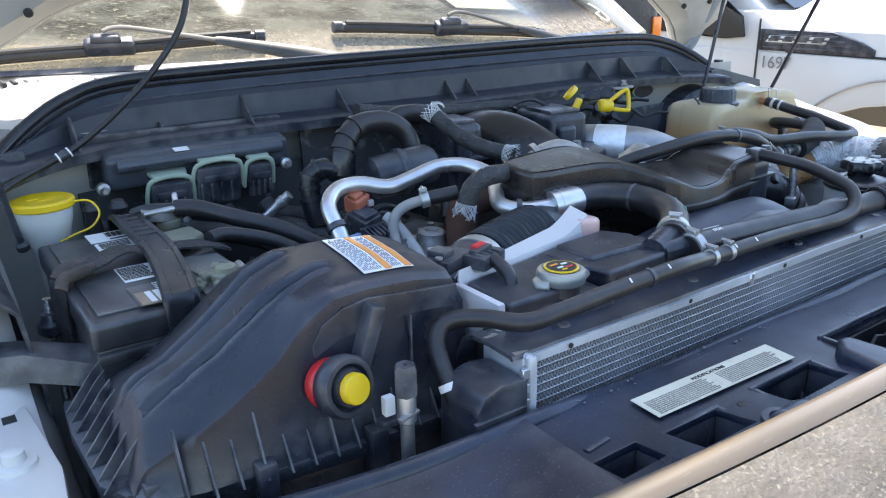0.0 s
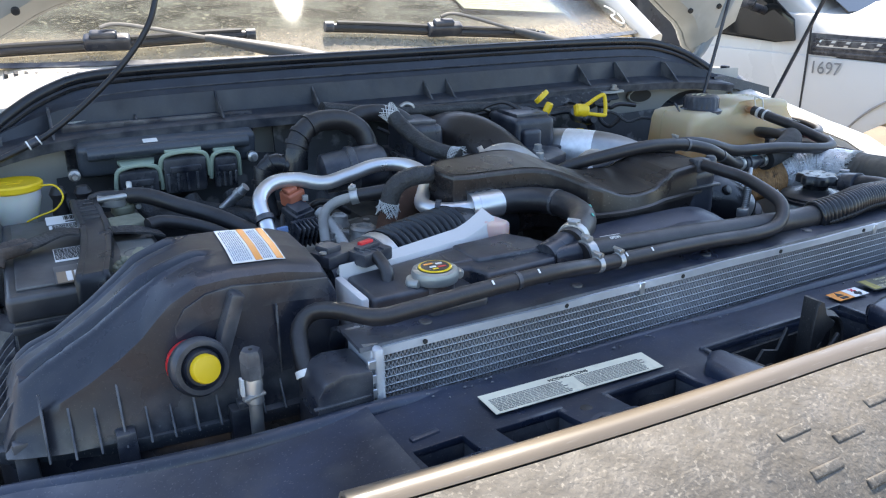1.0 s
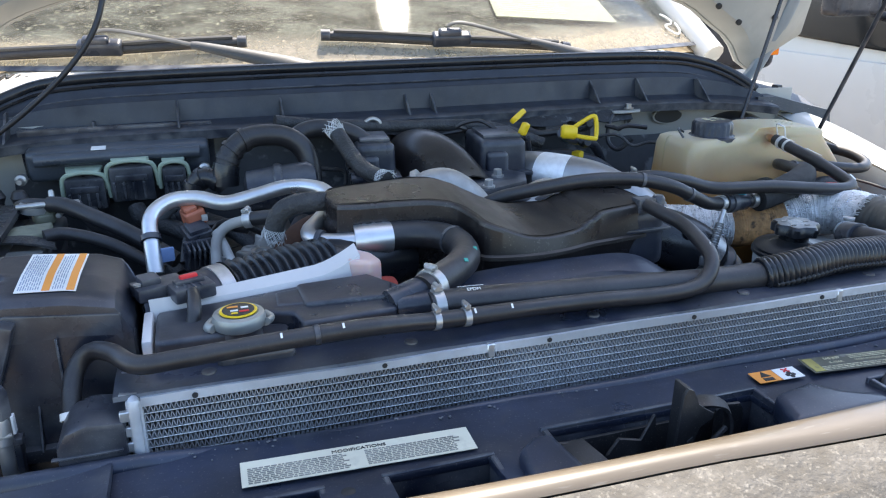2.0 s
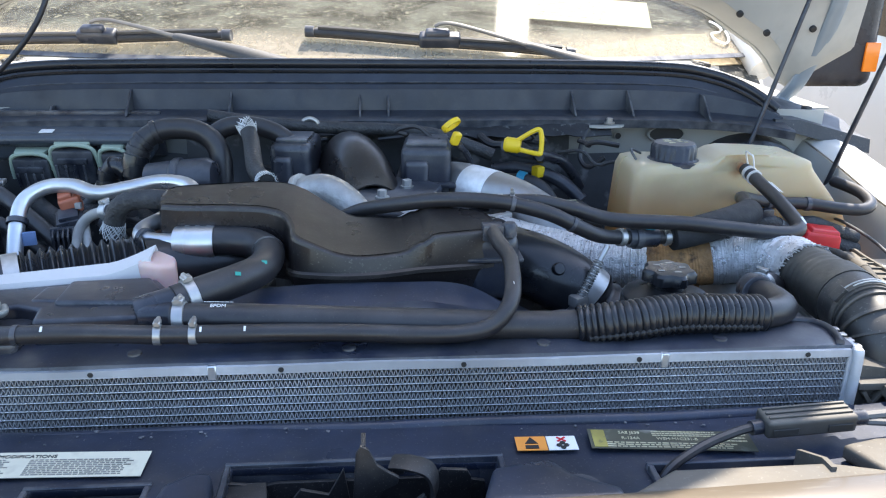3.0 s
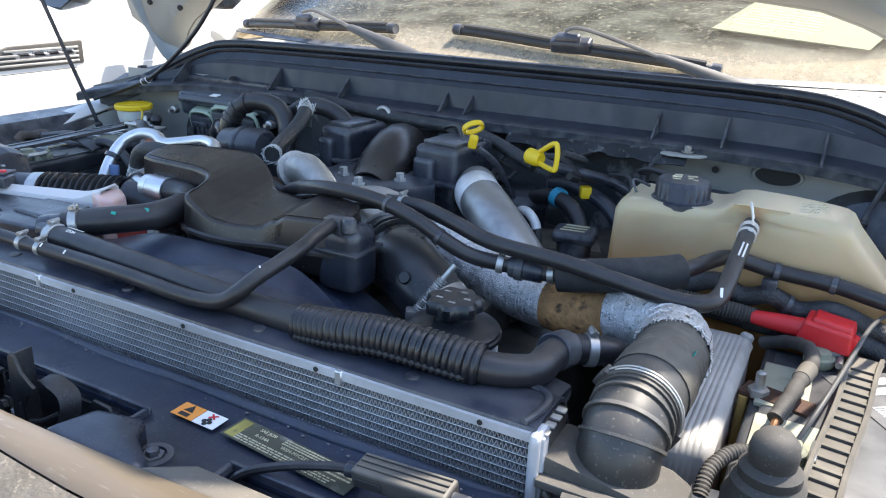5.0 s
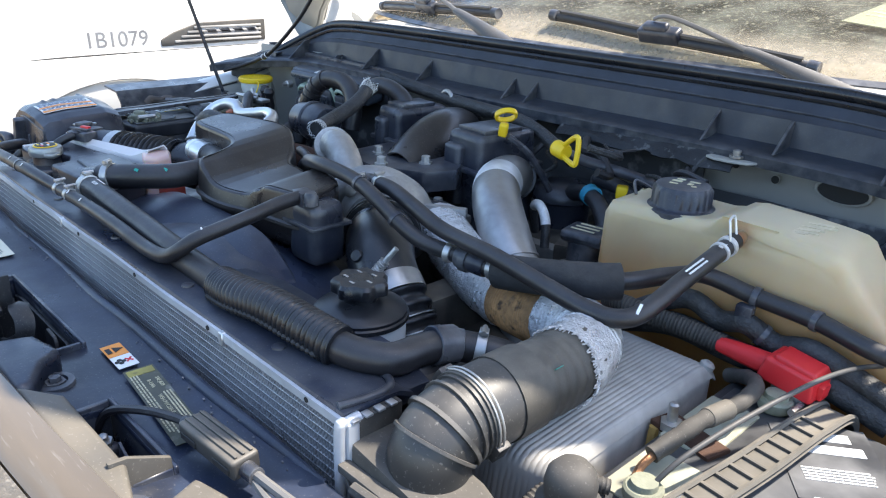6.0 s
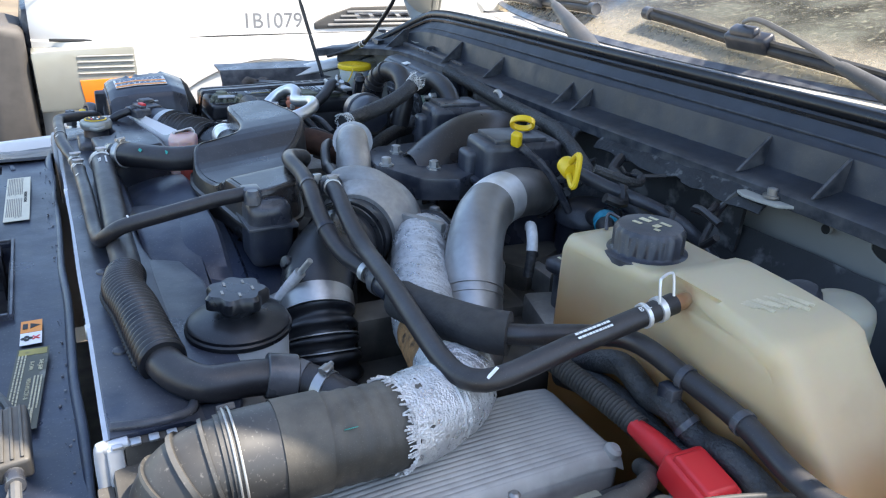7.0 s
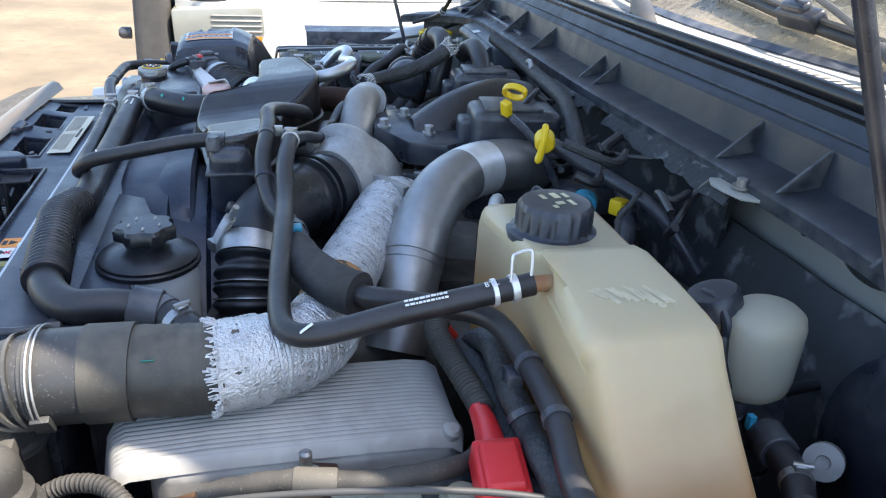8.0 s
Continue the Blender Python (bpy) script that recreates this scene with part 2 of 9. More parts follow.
def dusty_glass():
    """Windscreen glass under a film of dust: mostly clear, with grains, wiped smears and a sky-bright sheen."""
    m = bpy.data.materials.new("dusty_windscreen")
    m.use_nodes = True
    nt = m.node_tree
    nodes, links = nt.nodes, nt.links
    p = nodes["Principled BSDF"]
    p.inputs["Base Color"].default_value = (0.34, 0.30, 0.24, 1)
    p.inputs["Roughness"].default_value = 1.0
    p.inputs["Specular IOR Level"].default_value = 0.0
    co = nodes.new("ShaderNodeTexCoord")

    def grain(scale, lo, hi, a, b, detail=5.0):
        n = nodes.new("ShaderNodeTexNoise")
        n.inputs["Scale"].default_value, n.inputs["Detail"].default_value = scale, detail
        links.new(co.outputs["Object"], n.inputs["Vector"])
        r = nodes.new("ShaderNodeMapRange")
        r.inputs["From Min"].default_value, r.inputs["From Max"].default_value = lo, hi
        r.inputs["To Min"].default_value, r.inputs["To Max"].default_value = a, b
        links.new(n.outputs["Fac"], r.inputs["Value"])
        return r.outputs["Result"]

    film = nodes.new("ShaderNodeMath")
    film.operation = "ADD"
    film.use_clamp = True
    links.new(grain(3.0, 0.3, 0.7, 0.02, 0.09), film.inputs[0])
    links.new(grain(150.0, 0.60, 0.70, 0.0, 0.30), film.inputs[1])
    # unwiped dust along the foot of the glass
    sep = nodes.new("ShaderNodeSeparateXYZ")
    links.new(co.outputs["Object"], sep.inputs["Vector"])
    foot = nodes.new("ShaderNodeMapRange")
    foot.interpolation_type = "SMOOTHSTEP"
    for socket, v in (("From Min", 1.428), ("From Max", 1.470), ("To Min", 0.62), ("To Max", 0.0)):
        foot.inputs[socket].default_value = v
    links.new(sep.outputs["Z"], foot.inputs["Value"])
    patchy = nodes.new("ShaderNodeMath")
    patchy.operation = "MULTIPLY"
    links.new(foot.outputs["Result"], patchy.inputs[0])
    links.new(grain(70.0, 0.35, 0.65, 0.55, 1.0), patchy.inputs[1])
    coated = nodes.new("ShaderNodeMath")
    coated.operation = "ADD"
    coated.use_clamp = True
    links.new(film.outputs["Value"], coated.inputs[0])
    links.new(patchy.outputs["Value"], coated.inputs[1])
    clear = nodes.new("ShaderNodeBsdfTransparent")
    clear.inputs["Color"].default_value = (0.86, 0.89, 0.87, 1)
    dusty = nodes.new("ShaderNodeMixShader")
    links.new(coated.outputs["Value"], dusty.inputs["Fac"])
    links.new(clear.outputs["BSDF"], dusty.inputs[1])
    links.new(p.outputs["BSDF"], dusty.inputs[2])
    sheen = nodes.new("ShaderNodeBsdfGlossy")
    sheen.distribution = "BECKMANN"
    sheen.inputs["Roughness"].default_value = 0.11
    rim = nodes.new("ShaderNodeFresnel")
    rim.inputs["IOR"].default_value = 1.065
    whole = nodes.new("ShaderNodeMixShader")
    links.new(rim.outputs["Fac"], whole.inputs["Fac"])
    links.new(dusty.outputs["Shader"], whole.inputs[1])
    links.new(sheen.outputs["BSDF"], whole.inputs[2])
    links.new(whole.outputs["Shader"], nodes["Material Output"].inputs["Surface"])
    return m


GLASS = dusty_glass()


# ---- builders ----
def link_mesh(name, bm, mat, sharp=38.0):
    limit = radians(sharp)
    bmesh.ops.recalc_face_normals(bm, faces=bm.faces)
    for f in bm.faces:
        f.smooth = True
    for e in bm.edges:
        e.smooth = len(e.link_faces) == 2 and e.calc_face_angle(0) < limit
    mesh = bpy.data.meshes.new(name)
    bm.to_mesh(mesh)
    bm.free()
    mesh.materials.append(mat)
    return new(name, mesh)


def thing(name, base, label, category, group="", kind=""):
    ob = new(name)
    ob.empty_display_size = 0.05
    ob.location = base
    return tagged(ob, label, category, group, kind)


def attach(ob, parent):
    ob.parent = parent
    if parent.type == "EMPTY":
        ob.matrix_parent_inverse = Matrix.Translation(-parent.location)
    return ob


def part(name, bm, mat, parent, label="", sharp=38.0):
    ob = link_mesh(name, bm, mat, sharp)
    attach(ob, parent)
    return tagged(ob, label)


def solo(name, bm, mat, label, category, group="", kind="", sharp=38.0):
    return tagged(link_mesh(name, bm, mat, sharp), label, category, group, kind)


def spline(points, steps=8):
    """A smooth curve through the points."""
    ps = [Vector(p) for p in points]
    if len(ps) < 3:
        return [ps[0].lerp(ps[-1], i / steps) for i in range(steps + 1)]
    out = []
    for i in range(len(ps) - 1):
        a = ps[max(i - 1, 0)]
        b, c = ps[i], ps[i + 1]
        d = ps[min(i + 2, len(ps) - 1)]
        for k in range(steps):
            t = k / steps
            out.append(0.5 * (2 * b + (c - a) * t + (2 * a - 5 * b + 4 * c - d) * t * t + (3 * b - a - 3 * c + d) * t ** 3))
    return out + [ps[-1]]


def even(curve, step):
    """The same curve at even distances."""
    run = [0.0]
    for a, b in zip(curve, curve[1:]):
        run.append(run[-1] + (b - a).length)
    n = max(2, round(run[-1] / step))
    out, j = [], 0
    for i in range(n + 1):
        s = run[-1] * i / n
        while j < len(run) - 2 and run[j + 1] < s:
            j += 1
        k = (s - run[j]) / max(1e-9, run[j + 1] - run[j])
        out.append(curve[j].lerp(curve[j + 1], k))
    return out


def sweep(curve, radius, seg=14, squash=1.0, caps=True, bm=None, rough=0.0):
    """A round tube along a curve; radius is a number or a function of the way along (0 to 1) and the metres gone."""
    bm = bm or bmesh.new()
    tang = [(curve[min(i + 1, len(curve) - 1)] - curve[max(i - 1, 0)]).normalized() for i in range(len(curve))]
    side = tang[0].orthogonal().normalized()
    rings, gone = [], 0.0
    for i, p in enumerate(curve):
        if i:
            gone += (p - curve[i - 1]).length
        t = tang[i]
        side = (side - t * side.dot(t)).normalized()
        up = t.cross(side)
        r = radius(i / (len(curve) - 1), gone) if callable(radius) else radius
        ring = []
        for k in range(seg):
            a = 2 * math.pi * k / seg
            rr = r * (1 + (noise.noise(p * 60 + Vector((k, 0, 0)) * 1.7) * rough if rough else 0))
            ring.append(bm.verts.new(p + side * math.cos(a) * rr + up * math.sin(a) * rr * squash))
        rings.append(ring)
    for a, b in zip(rings, rings[1:]):
        for k in range(seg):
            bm.faces.new((a[k], a[(k + 1) % seg], b[(k + 1) % seg], b[k]))
    if caps:
        bm.faces.new(rings[0][::-1])
        bm.faces.new(rings[-1])
    return bm


def pipe(points, radius, seg=14, steps=8, **more):
    return sweep(spline(points, steps), radius, seg, **more)


def band(curve, at, width, radius, seg=18, bm=None):
    """A ring round a curve at a way along it, 0 to 1."""
    i = min(len(curve) - 2, max(0, round(at * (len(curve) - 1))))
    t = (curve[i + 1] - curve[i]).normalized()
    c = curve[i]
    prof = [c - t * width / 2, c - t * width * 0.46, c + t * width * 0.46, c + t * width / 2]
    return sweep(prof, lambda f, s: radius * (0.94 if f in (0, 1) else 1.0), seg, bm=bm)


def bevelled(bm, width, segments=2, angle=30.0):
    edges = [e for e in bm.edges if len(e.link_faces) == 2 and e.calc_face_angle(0) > radians(angle)]
    if width > 0 and edges:
        bmesh.ops.bevel(bm, geom=edges, offset=width, segments=segments, profile=0.6, affect="EDGES", clamp_overlap=True)
    return bm


def block(x0, x1, y0, y1, z0, z1, bevel=0.003, segments=2, turn=0.0, bm=None, taper=0.0):
    """A bevelled block, turned about its own upright axis; taper narrows its top."""
    own = bmesh.new()
    bmesh.ops.create_cube(own, size=1.0)
    for v in own.verts:
        k = 1 - taper * (v.co.z > 0)
        v.co = Vector((v.co.x * (x1 - x0) * k, v.co.y * (y1 - y0) * k, v.co.z * (z1 - z0)))
    bevelled(own, bevel, segments)
    own.transform(Matrix.Translation(((x0 + x1) / 2, (y0 + y1) / 2, (z0 + z1) / 2)) @ pose(0, 0, 0, 0, 0, turn))
    return join(bm, own) if bm else own


def join(bm, other):
    mesh = bpy.data.meshes.new("joining")
    other.to_mesh(mesh)
    other.free()
    bm.from_mesh(mesh)
    bpy.data.meshes.remove(mesh)
    return bm


def prism(poly, z0, z1, bevel=0.003, segments=2, axis="z"):
    """A bevelled slab over an outline; axis says which way it is thick."""
    bm = bmesh.new()
    put = {"z": lambda a, b, c: (a, b, c), "y": lambda a, b, c: (a, c, b), "x": lambda a, b, c: (c, a, b)}[axis]
    low = [bm.verts.new(put(a, b, z0)) for a, b in poly]
    top = [bm.verts.new(put(a, b, z1)) for a, b in poly]
    n = len(poly)
    for i in range(n):
        bm.faces.new((low[i], low[(i + 1) % n], top[(i + 1) % n], top[i]))
    bm.faces.new(low[::-1])
    bm.faces.new(top)
    bmesh.ops.recalc_face_normals(bm, faces=bm.faces)
    return bevelled(bm, bevel, segments)


def lathe(profile, at, way=(0, 0, 1), seg=28, lobes=0, depth=0.0):
    """A turned body: rows of radius and height along way, from the place at; lobes give a grip."""
    bm = bmesh.new()
    rings = []
    for row in profile:
        r, h = row[0], row[1]
        grip = len(row) > 2
        ring = []
        for k in range(seg):
            a = 2 * math.pi * k / seg
            rr = r * (1 + (depth * math.cos(lobes * a) if grip and lobes else 0))
            ring.append(bm.verts.new((rr * math.cos(a), rr * math.sin(a), h)))
        rings.append(ring)
    for a, b in zip(rings, rings[1:]):
        for k in range(seg):
            bm.faces.new((a[k], a[(k + 1) % seg], b[(k + 1) % seg], b[k]))
    bm.faces.new(rings[0][::-1])
    bm.faces.new(rings[-1])
    bm.transform(Matrix.Translation(at) @ Vector(way).to_track_quat("Z", "Y").to_matrix().to_4x4())
    return bm


def sheet(rows, thick=0.0):
    """A skin through rows of points, thickened along its normals."""
    bm = bmesh.new()
    grid = [[bm.verts.new(p) for p in row] for row in rows]
    for a, b in zip(grid, grid[1:]):
        for i in range(len(a) - 1):
            bm.faces.new((a[i], a[i + 1], b[i + 1], b[i]))
    if thick:
        bm.normal_update()
        bmesh.ops.solidify(bm, geom=bm.faces[:], thickness=thick)
    return bm


def plate(xs, ys, holes, z, thick, bevel=0.003):
    """A plate in cells with openings left out; z is a function of x and y."""
    bm = bmesh.new()
    vert = {}

    def at(i, j, low):
        key = (i, j, low)
        if key not in vert:
            vert[key] = bm.verts.new((xs[i], ys[j], z(xs[i], ys[j]) - (thick if low else 0)))
        return vert[key]

    def solid(i, j):
        if not (0 <= i < len(xs) - 1 and 0 <= j < len(ys) - 1):
            return False
        x, y = (xs[i] + xs[i + 1]) / 2, (ys[j] + ys[j + 1]) / 2
        return not any(a < x < b and c < y < d for a, b, c, d in holes)

    for i in range(len(xs) - 1):
        for j in range(len(ys) - 1):
            if not solid(i, j):
                continue
            bm.faces.new([at(i, j, 0), at(i + 1, j, 0), at(i + 1, j + 1, 0), at(i, j + 1, 0)])
            bm.faces.new([at(i, j + 1, 1), at(i + 1, j + 1, 1), at(i + 1, j, 1), at(i, j, 1)])
            for di, dj, a, b in ((-1, 0, (i, j + 1), (i, j)), (1, 0, (i + 1, j), (i + 1, j + 1)), (0, -1, (i, j), (i + 1, j)), (0, 1, (i + 1, j + 1), (i, j + 1))):
                if not solid(i + di, j + dj):
                    bm.faces.new([at(*b, 0), at(*a, 0), at(*a, 1), at(*b, 1)])
    bmesh.ops.recalc_face_normals(bm, faces=bm.faces)
    return bevelled(bm, bevel, 2, 50)


def words(name, text, size, m, mat, parent=None, wide=1.0, bold=0.0):
    """Lettering as a thin mesh, at the pose m (x along the line, y up the letters)."""
    cu = bpy.data.curves.new(name, "FONT")
    cu.body, cu.size, cu.extrude, cu.align_x, cu.align_y = text, size, 0.0002, "CENTER", "CENTER"
    cu.offset = bold
    tmp = bpy.data.objects.new(name, cu)
    mesh = bpy.data.meshes.new_from_object(tmp)
    bpy.data.objects.remove(tmp)
    mesh.transform(m @ Matrix.Diagonal((wide, 1, 1, 1)))
    mesh.materials.clear()
    mesh.materials.append(mat)
    ob = new(name, mesh)
    return attach(ob, parent) if parent else ob


def sticker(w, h, m, thick=0.0006):
    """A thin label, at the pose m, in its own plane."""
    bm = bmesh.new()
    bmesh.ops.create_cube(bm, size=1.0)
    for v in bm.verts:
        v.co = Vector((v.co.x * w, v.co.y * h, v.co.z * thick))
    bm.transform(m)
    return bm


def print_lines(w, h, m, rows, seed, fill=0.9, start=0.0):
    """Unreadable print as plain bars."""
    rnd = random.Random(seed)
    bm = bmesh.new()
    for r in range(rows):
        y = h / 2 - h * (r + 0.5) / rows
        x = -w / 2 + start
        while x < w / 2 * fill:
            l = min(rnd.uniform(0.02, 0.07) * max(w, 0.06), w / 2 - x)
            q = bmesh.new()
            bmesh.ops.create_cube(q, size=1.0)
            for v in q.verts:
                v.co = Vector((v.co.x * l + x + l / 2, v.co.y * h / rows * 0.45 + y, v.co.z * 0.0004 + 0.0005))
            join(bm, q)
            x += l + 0.012 * max(w, 0.06)
    bm.transform(m)
    return bm


def frame_of(origin, along, up):
    """A pose whose x runs along, and whose y leans up."""
    x = Vector(along).normalized()
    y = Vector(up)
    y = (y - x * y.dot(x)).normalized()
    z = x.cross(y)
    m = Matrix((x, y, z)).transposed().to_4x4()
    m.translation = Vector(origin)
    return m


# ---- ground ----
def ground():
    bm = bmesh.new()
    rings = [0, 3, 6, 12, 30, 100, 600]
    n = 40
    prev = None
    for r in rings:
        row = []
        for k in range(n):
            a = 2 * math.pi * k / n
            bump = 0.02 * noise.noise(Vector((r * math.cos(a), r * math.sin(a), 0)) * 0.6)
            row.append(bm.verts.new((0.5 + r * math.cos(a), 0.5 + r * math.sin(a), bump if r else 0)))
            if not r:
                break
        if prev:
            for k in range(n):
                if len(prev) == 1:
                    bm.faces.new((prev[0], row[k], row[(k + 1) % n]))
                else:
                    bm.faces.new((prev[k], row[k], row[(k + 1) % n], prev[(k + 1) % n]))
        prev = row
    return solo("ground", bm, DIRT, "pale dry dirt yard with scattered pebbles", "ground", kind="structure")


ground()
MID = 0.49


# ---- the truck's body round the engine bay ----
truck = thing("pickup_truck", (MID, 1.2, 0), "white pickup truck with its hood propped open", "truck")


def hood():
    """The open hood: pointed rear corners at the hinges, an arched rear edge, and a pressed inner panel."""
    lean = radians(66.6)
    out = Vector((0, math.sin(lean), math.cos(lean)))
    rear = ((0.0, 0.215), (0.40, 0.205), (0.58, 0.188), (0.66, 0.162), (0.72, 0.125), (0.79, 0.085), (0.86, 0.0), (0.91, 0.05), (0.965, 0.10))
    length = 1.26
    nu, nv = 60, 26
    rows_in, rows_out = [], []
    for j in range(nv + 1):
        v = j / nv
        half = 0.965 - 0.15 * v - 0.19 * max(0.0, (v - 0.72) / 0.28) ** 2.2
        row_in, row_out = [], []
        for i in range(nu + 1):
            u = -1 + 2 * i / nu
            d = abs(u) * 0.965
            s0 = float(np.interp(d, [a for a, b in rear], [b for a, b in rear]))
            q = s0 + (length - s0) * v
            edge = min((1 - abs(u)) * half, q - s0, length - q)
            # flat lip, raised box frame behind it, and a recessed middle
            lip = min(1.0, max(0.0, (edge - 0.022) / 0.018))
            well = min(1.0, max(0.0, (edge - 0.150) / 0.05))
            relief = 0.030 * (lip * lip * (3 - 2 * lip)) - 0.026 * (well * well * (3 - 2 * well))
            crown = 0.05 * u * u * (1 - 0.5 * v)
            base = Vector((MID + u * half, 0.90 - q * math.cos(lean), 1.352 + q * math.sin(lean))) + out * (0.05 - crown)
            row_in.append(base - out * relief)
            row_out.append(base + out * 0.030)
        rows_in.append(row_in)
        rows_out.append(row_out)
    skin = part("hood", sheet(rows_out, 0.004), PAINT, truck, "white hood seen from below")
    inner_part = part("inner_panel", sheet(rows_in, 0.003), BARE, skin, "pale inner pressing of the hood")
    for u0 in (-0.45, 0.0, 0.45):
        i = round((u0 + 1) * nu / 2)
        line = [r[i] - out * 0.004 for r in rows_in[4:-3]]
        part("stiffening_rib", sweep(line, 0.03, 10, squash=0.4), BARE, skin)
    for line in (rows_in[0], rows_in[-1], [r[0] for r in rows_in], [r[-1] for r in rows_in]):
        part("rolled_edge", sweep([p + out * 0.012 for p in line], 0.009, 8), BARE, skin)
    if "hinge_paint" not in bpy.data.materials:
        material("hinge_paint", (0.24, 0.28, 0.31), 0.42, grain=30, dust=0.2)
    steel = bpy.data.materials["hinge_paint"]
    for side in (-1, 1):
        def on(d, q, lift=0.0):
            return Vector((MID + side * d, 0.90 - q * math.cos(lean), 1.352 + q * math.sin(lean))) - out * lift
        for d, q in ((0.70, 0.185), (0.76, 0.150), (0.80, 0.235), (0.66, 0.275), (0.875, 0.16)):
            i = round((side * d / 0.965 + 1) * nu / 2)
            p = min((r[i] for r in rows_in), key=lambda w: abs((w.z - 1.352) / math.sin(lean) - q))
            part("access_hole", lathe([(0.0065, -0.004), (0.0065, 0.002), (0.005, 0.0035)], p - out * 0.003, -out, 14), INK, inner_part)
        p = on(0.80, 0.125, 0.0)
        part("hood_bolt", lathe([(0.017, 0), (0.016, 0.006), (0.010, 0.006), (0.010, 0.014), (0.004, 0.015)], p, -out, 14), BARE, inner_part)
        # flat bent hinge arm from the cowl corner up under the hood
        X = lambda d: MID + side * d
        arm = [(X(0.845), 0.905, 1.325), (X(0.862), 0.900, 1.345), (X(0.875), 0.885, 1.372), tuple(on(0.885, 0.07, 0.004)), tuple(on(0.89, 0.13, 0.010)), tuple(on(0.885, 0.22, 0.018)), tuple(on(0.87, 0.33, 0.020))]
        part("hinge_arm", pipe(arm, lambda f, g: 0.017 + 0.007 * math.sin(math.pi * f), 12, squash=0.55), steel, truck)
        bracket = prism([(0.83, 1.25), (0.92, 1.25), (0.945, 1.285), (0.93, 1.325), (0.89, 1.345), (0.85, 1.325)], X(0.848) - 0.008, X(0.848) + 0.008, 0.004, axis="x")
        part("hinge_bracket", bracket, steel, truck)
        part("bolt", lathe([(0.012, 0), (0.012, 0.006), (0.008, 0.012), (0.004, 0.013)], (X(0.84), 0.90, 1.30), (-side, 0, 0), 12), STEEL, truck)


def glass_base(x):
    """How far back the lower edge of the glass lies."""
    return 0.93 + 0.19 * ((x - MID) / 0.85) ** 2


def on_glass(x, y, lift=0.0):
    return Vector((x, y, 1.405 + 0.63 * (y - glass_base(x)))) + Vector((0, -0.533, 0.846)) * lift


def windscreen():
    xs = [MID + 0.90 * (k / 12 - 1) for k in range(25)]
    rows = [[on_glass(x, glass_base(x) + 0.70 * j / 9) for x in xs] for j in range(10)]
    pane = part("windshield", sheet(rows, 0.004), GLASS, truck, "dusty sunlit windshield speckled with grime")
    pane.visible_shadow = False
    def mat_z(x, y):
        """The dashboard rises towards the seats, just under the glass."""
        up = float(np.interp(y, (0.93, 1.05, 1.18, 1.45, 1.60, 1.72), (1.372, 1.408, 1.455, 1.522, 1.530, 1.20)))
        return min(up, 1.405 + 0.63 * (y - glass_base(x)) - 0.022)

    dash = sheet([[(x, y, mat_z(x, y) + 0.004 * noise.noise(Vector((x * 14, y * 14, 0)))) for x in xs] for y in [0.94 + 0.03 * k for k in range(27)]], 0.01)
    part("dashboard", dash, DASH, truck, "dark dusty dashboard mat")
    ledge = sheet([[(x, glass_base(x) + dy, min(mat_z(x, glass_base(x) + dy) + 0.006, 1.400 + 0.55 * dy)) for x in xs] for dy in (-0.004, 0.02, 0.045, 0.07, 0.095)], 0.003)
    part("defroster_ledge", ledge, GRIT, truck, "sandy ledge at the foot of the glass")
    part("black_glass_border", sheet([[on_glass(x, glass_base(x) + dy, 0.004) for x in xs] for dy in (-0.008, 0.004)], 0.002), PLASTIC, pane)
    # roof and pillars close the cab
    for side in (-1, 1):
        part("windshield_pillar", pipe([on_glass(MID + side * 0.91, 1.10, 0.0), (MID + side * 0.84, 1.45, 1.64), (MID + side * 0.77, 1.80, 1.88)], 0.035, 10), PAINT, truck)
        part("cab_side", block(MID + side * 0.86 - 0.03, MID + side * 0.86 + 0.03, 1.15, 3.2, 0.5, 1.36, 0.01), PAINT, truck)
    part("roof", block(MID - 0.78, MID + 0.78, 1.70, 3.2, 1.86, 1.92, 0.02), PAINT, truck)
    part("cab_back", block(MID - 0.8, MID + 0.8, 3.15, 3.2, 0.6, 1.88, 0.01), DASH, truck)
    # sheet of paper and a small green tag on the dashboard
    m = frame_of((1.020, 1.295, mat_z(1.020, 1.295) + 0.012), (1, -0.24, -0.06), (0.24, 1, 0.25))
    sheet_of_paper = part("dashboard_paper", sticker(0.31, 0.215, m, 0.002), material("sunned_paper", (0.34, 0.335, 0.245), 0.8, vary=0.15, grain=40, bump=0.1, spots=0.2, spot_color=(0.24, 0.23, 0.16), spot_size=14), truck, "pale printed sheet of paper on the dashboard")
    part("print", print_lines(0.18, 0.13, m @ Matrix.Translation((-0.05, 0.0, 0.001)), 7, 31), SCUFF, sheet_of_paper)
    m2 = frame_of((1.12, 1.085, mat_z(1.12, 1.085) + 0.006), (1, 0, 0), (0, 1, 0.4))
    part("inspection_tag", sticker(0.060, 0.022, m2, 0.002), material("tag_green", (0.10, 0.24, 0.18), 1.0), truck)
    # chalked curl on the pane's corner
    for stroke in ([(1.301, 1.209), (1.316, 1.205), (1.326, 1.194), (1.324, 1.188)], [(1.318, 1.180), (1.304, 1.172), (1.293, 1.166), (1.290, 1.155), (1.297, 1.145), (1.313, 1.141), (1.327, 1.150), (1.336, 1.166), (1.336, 1.190)]):
        part("chalk_mark", pipe([tuple(on_glass(x, y, 0.006)) for x, y in stroke], 0.0026, 6, 4), WHITE, pane)


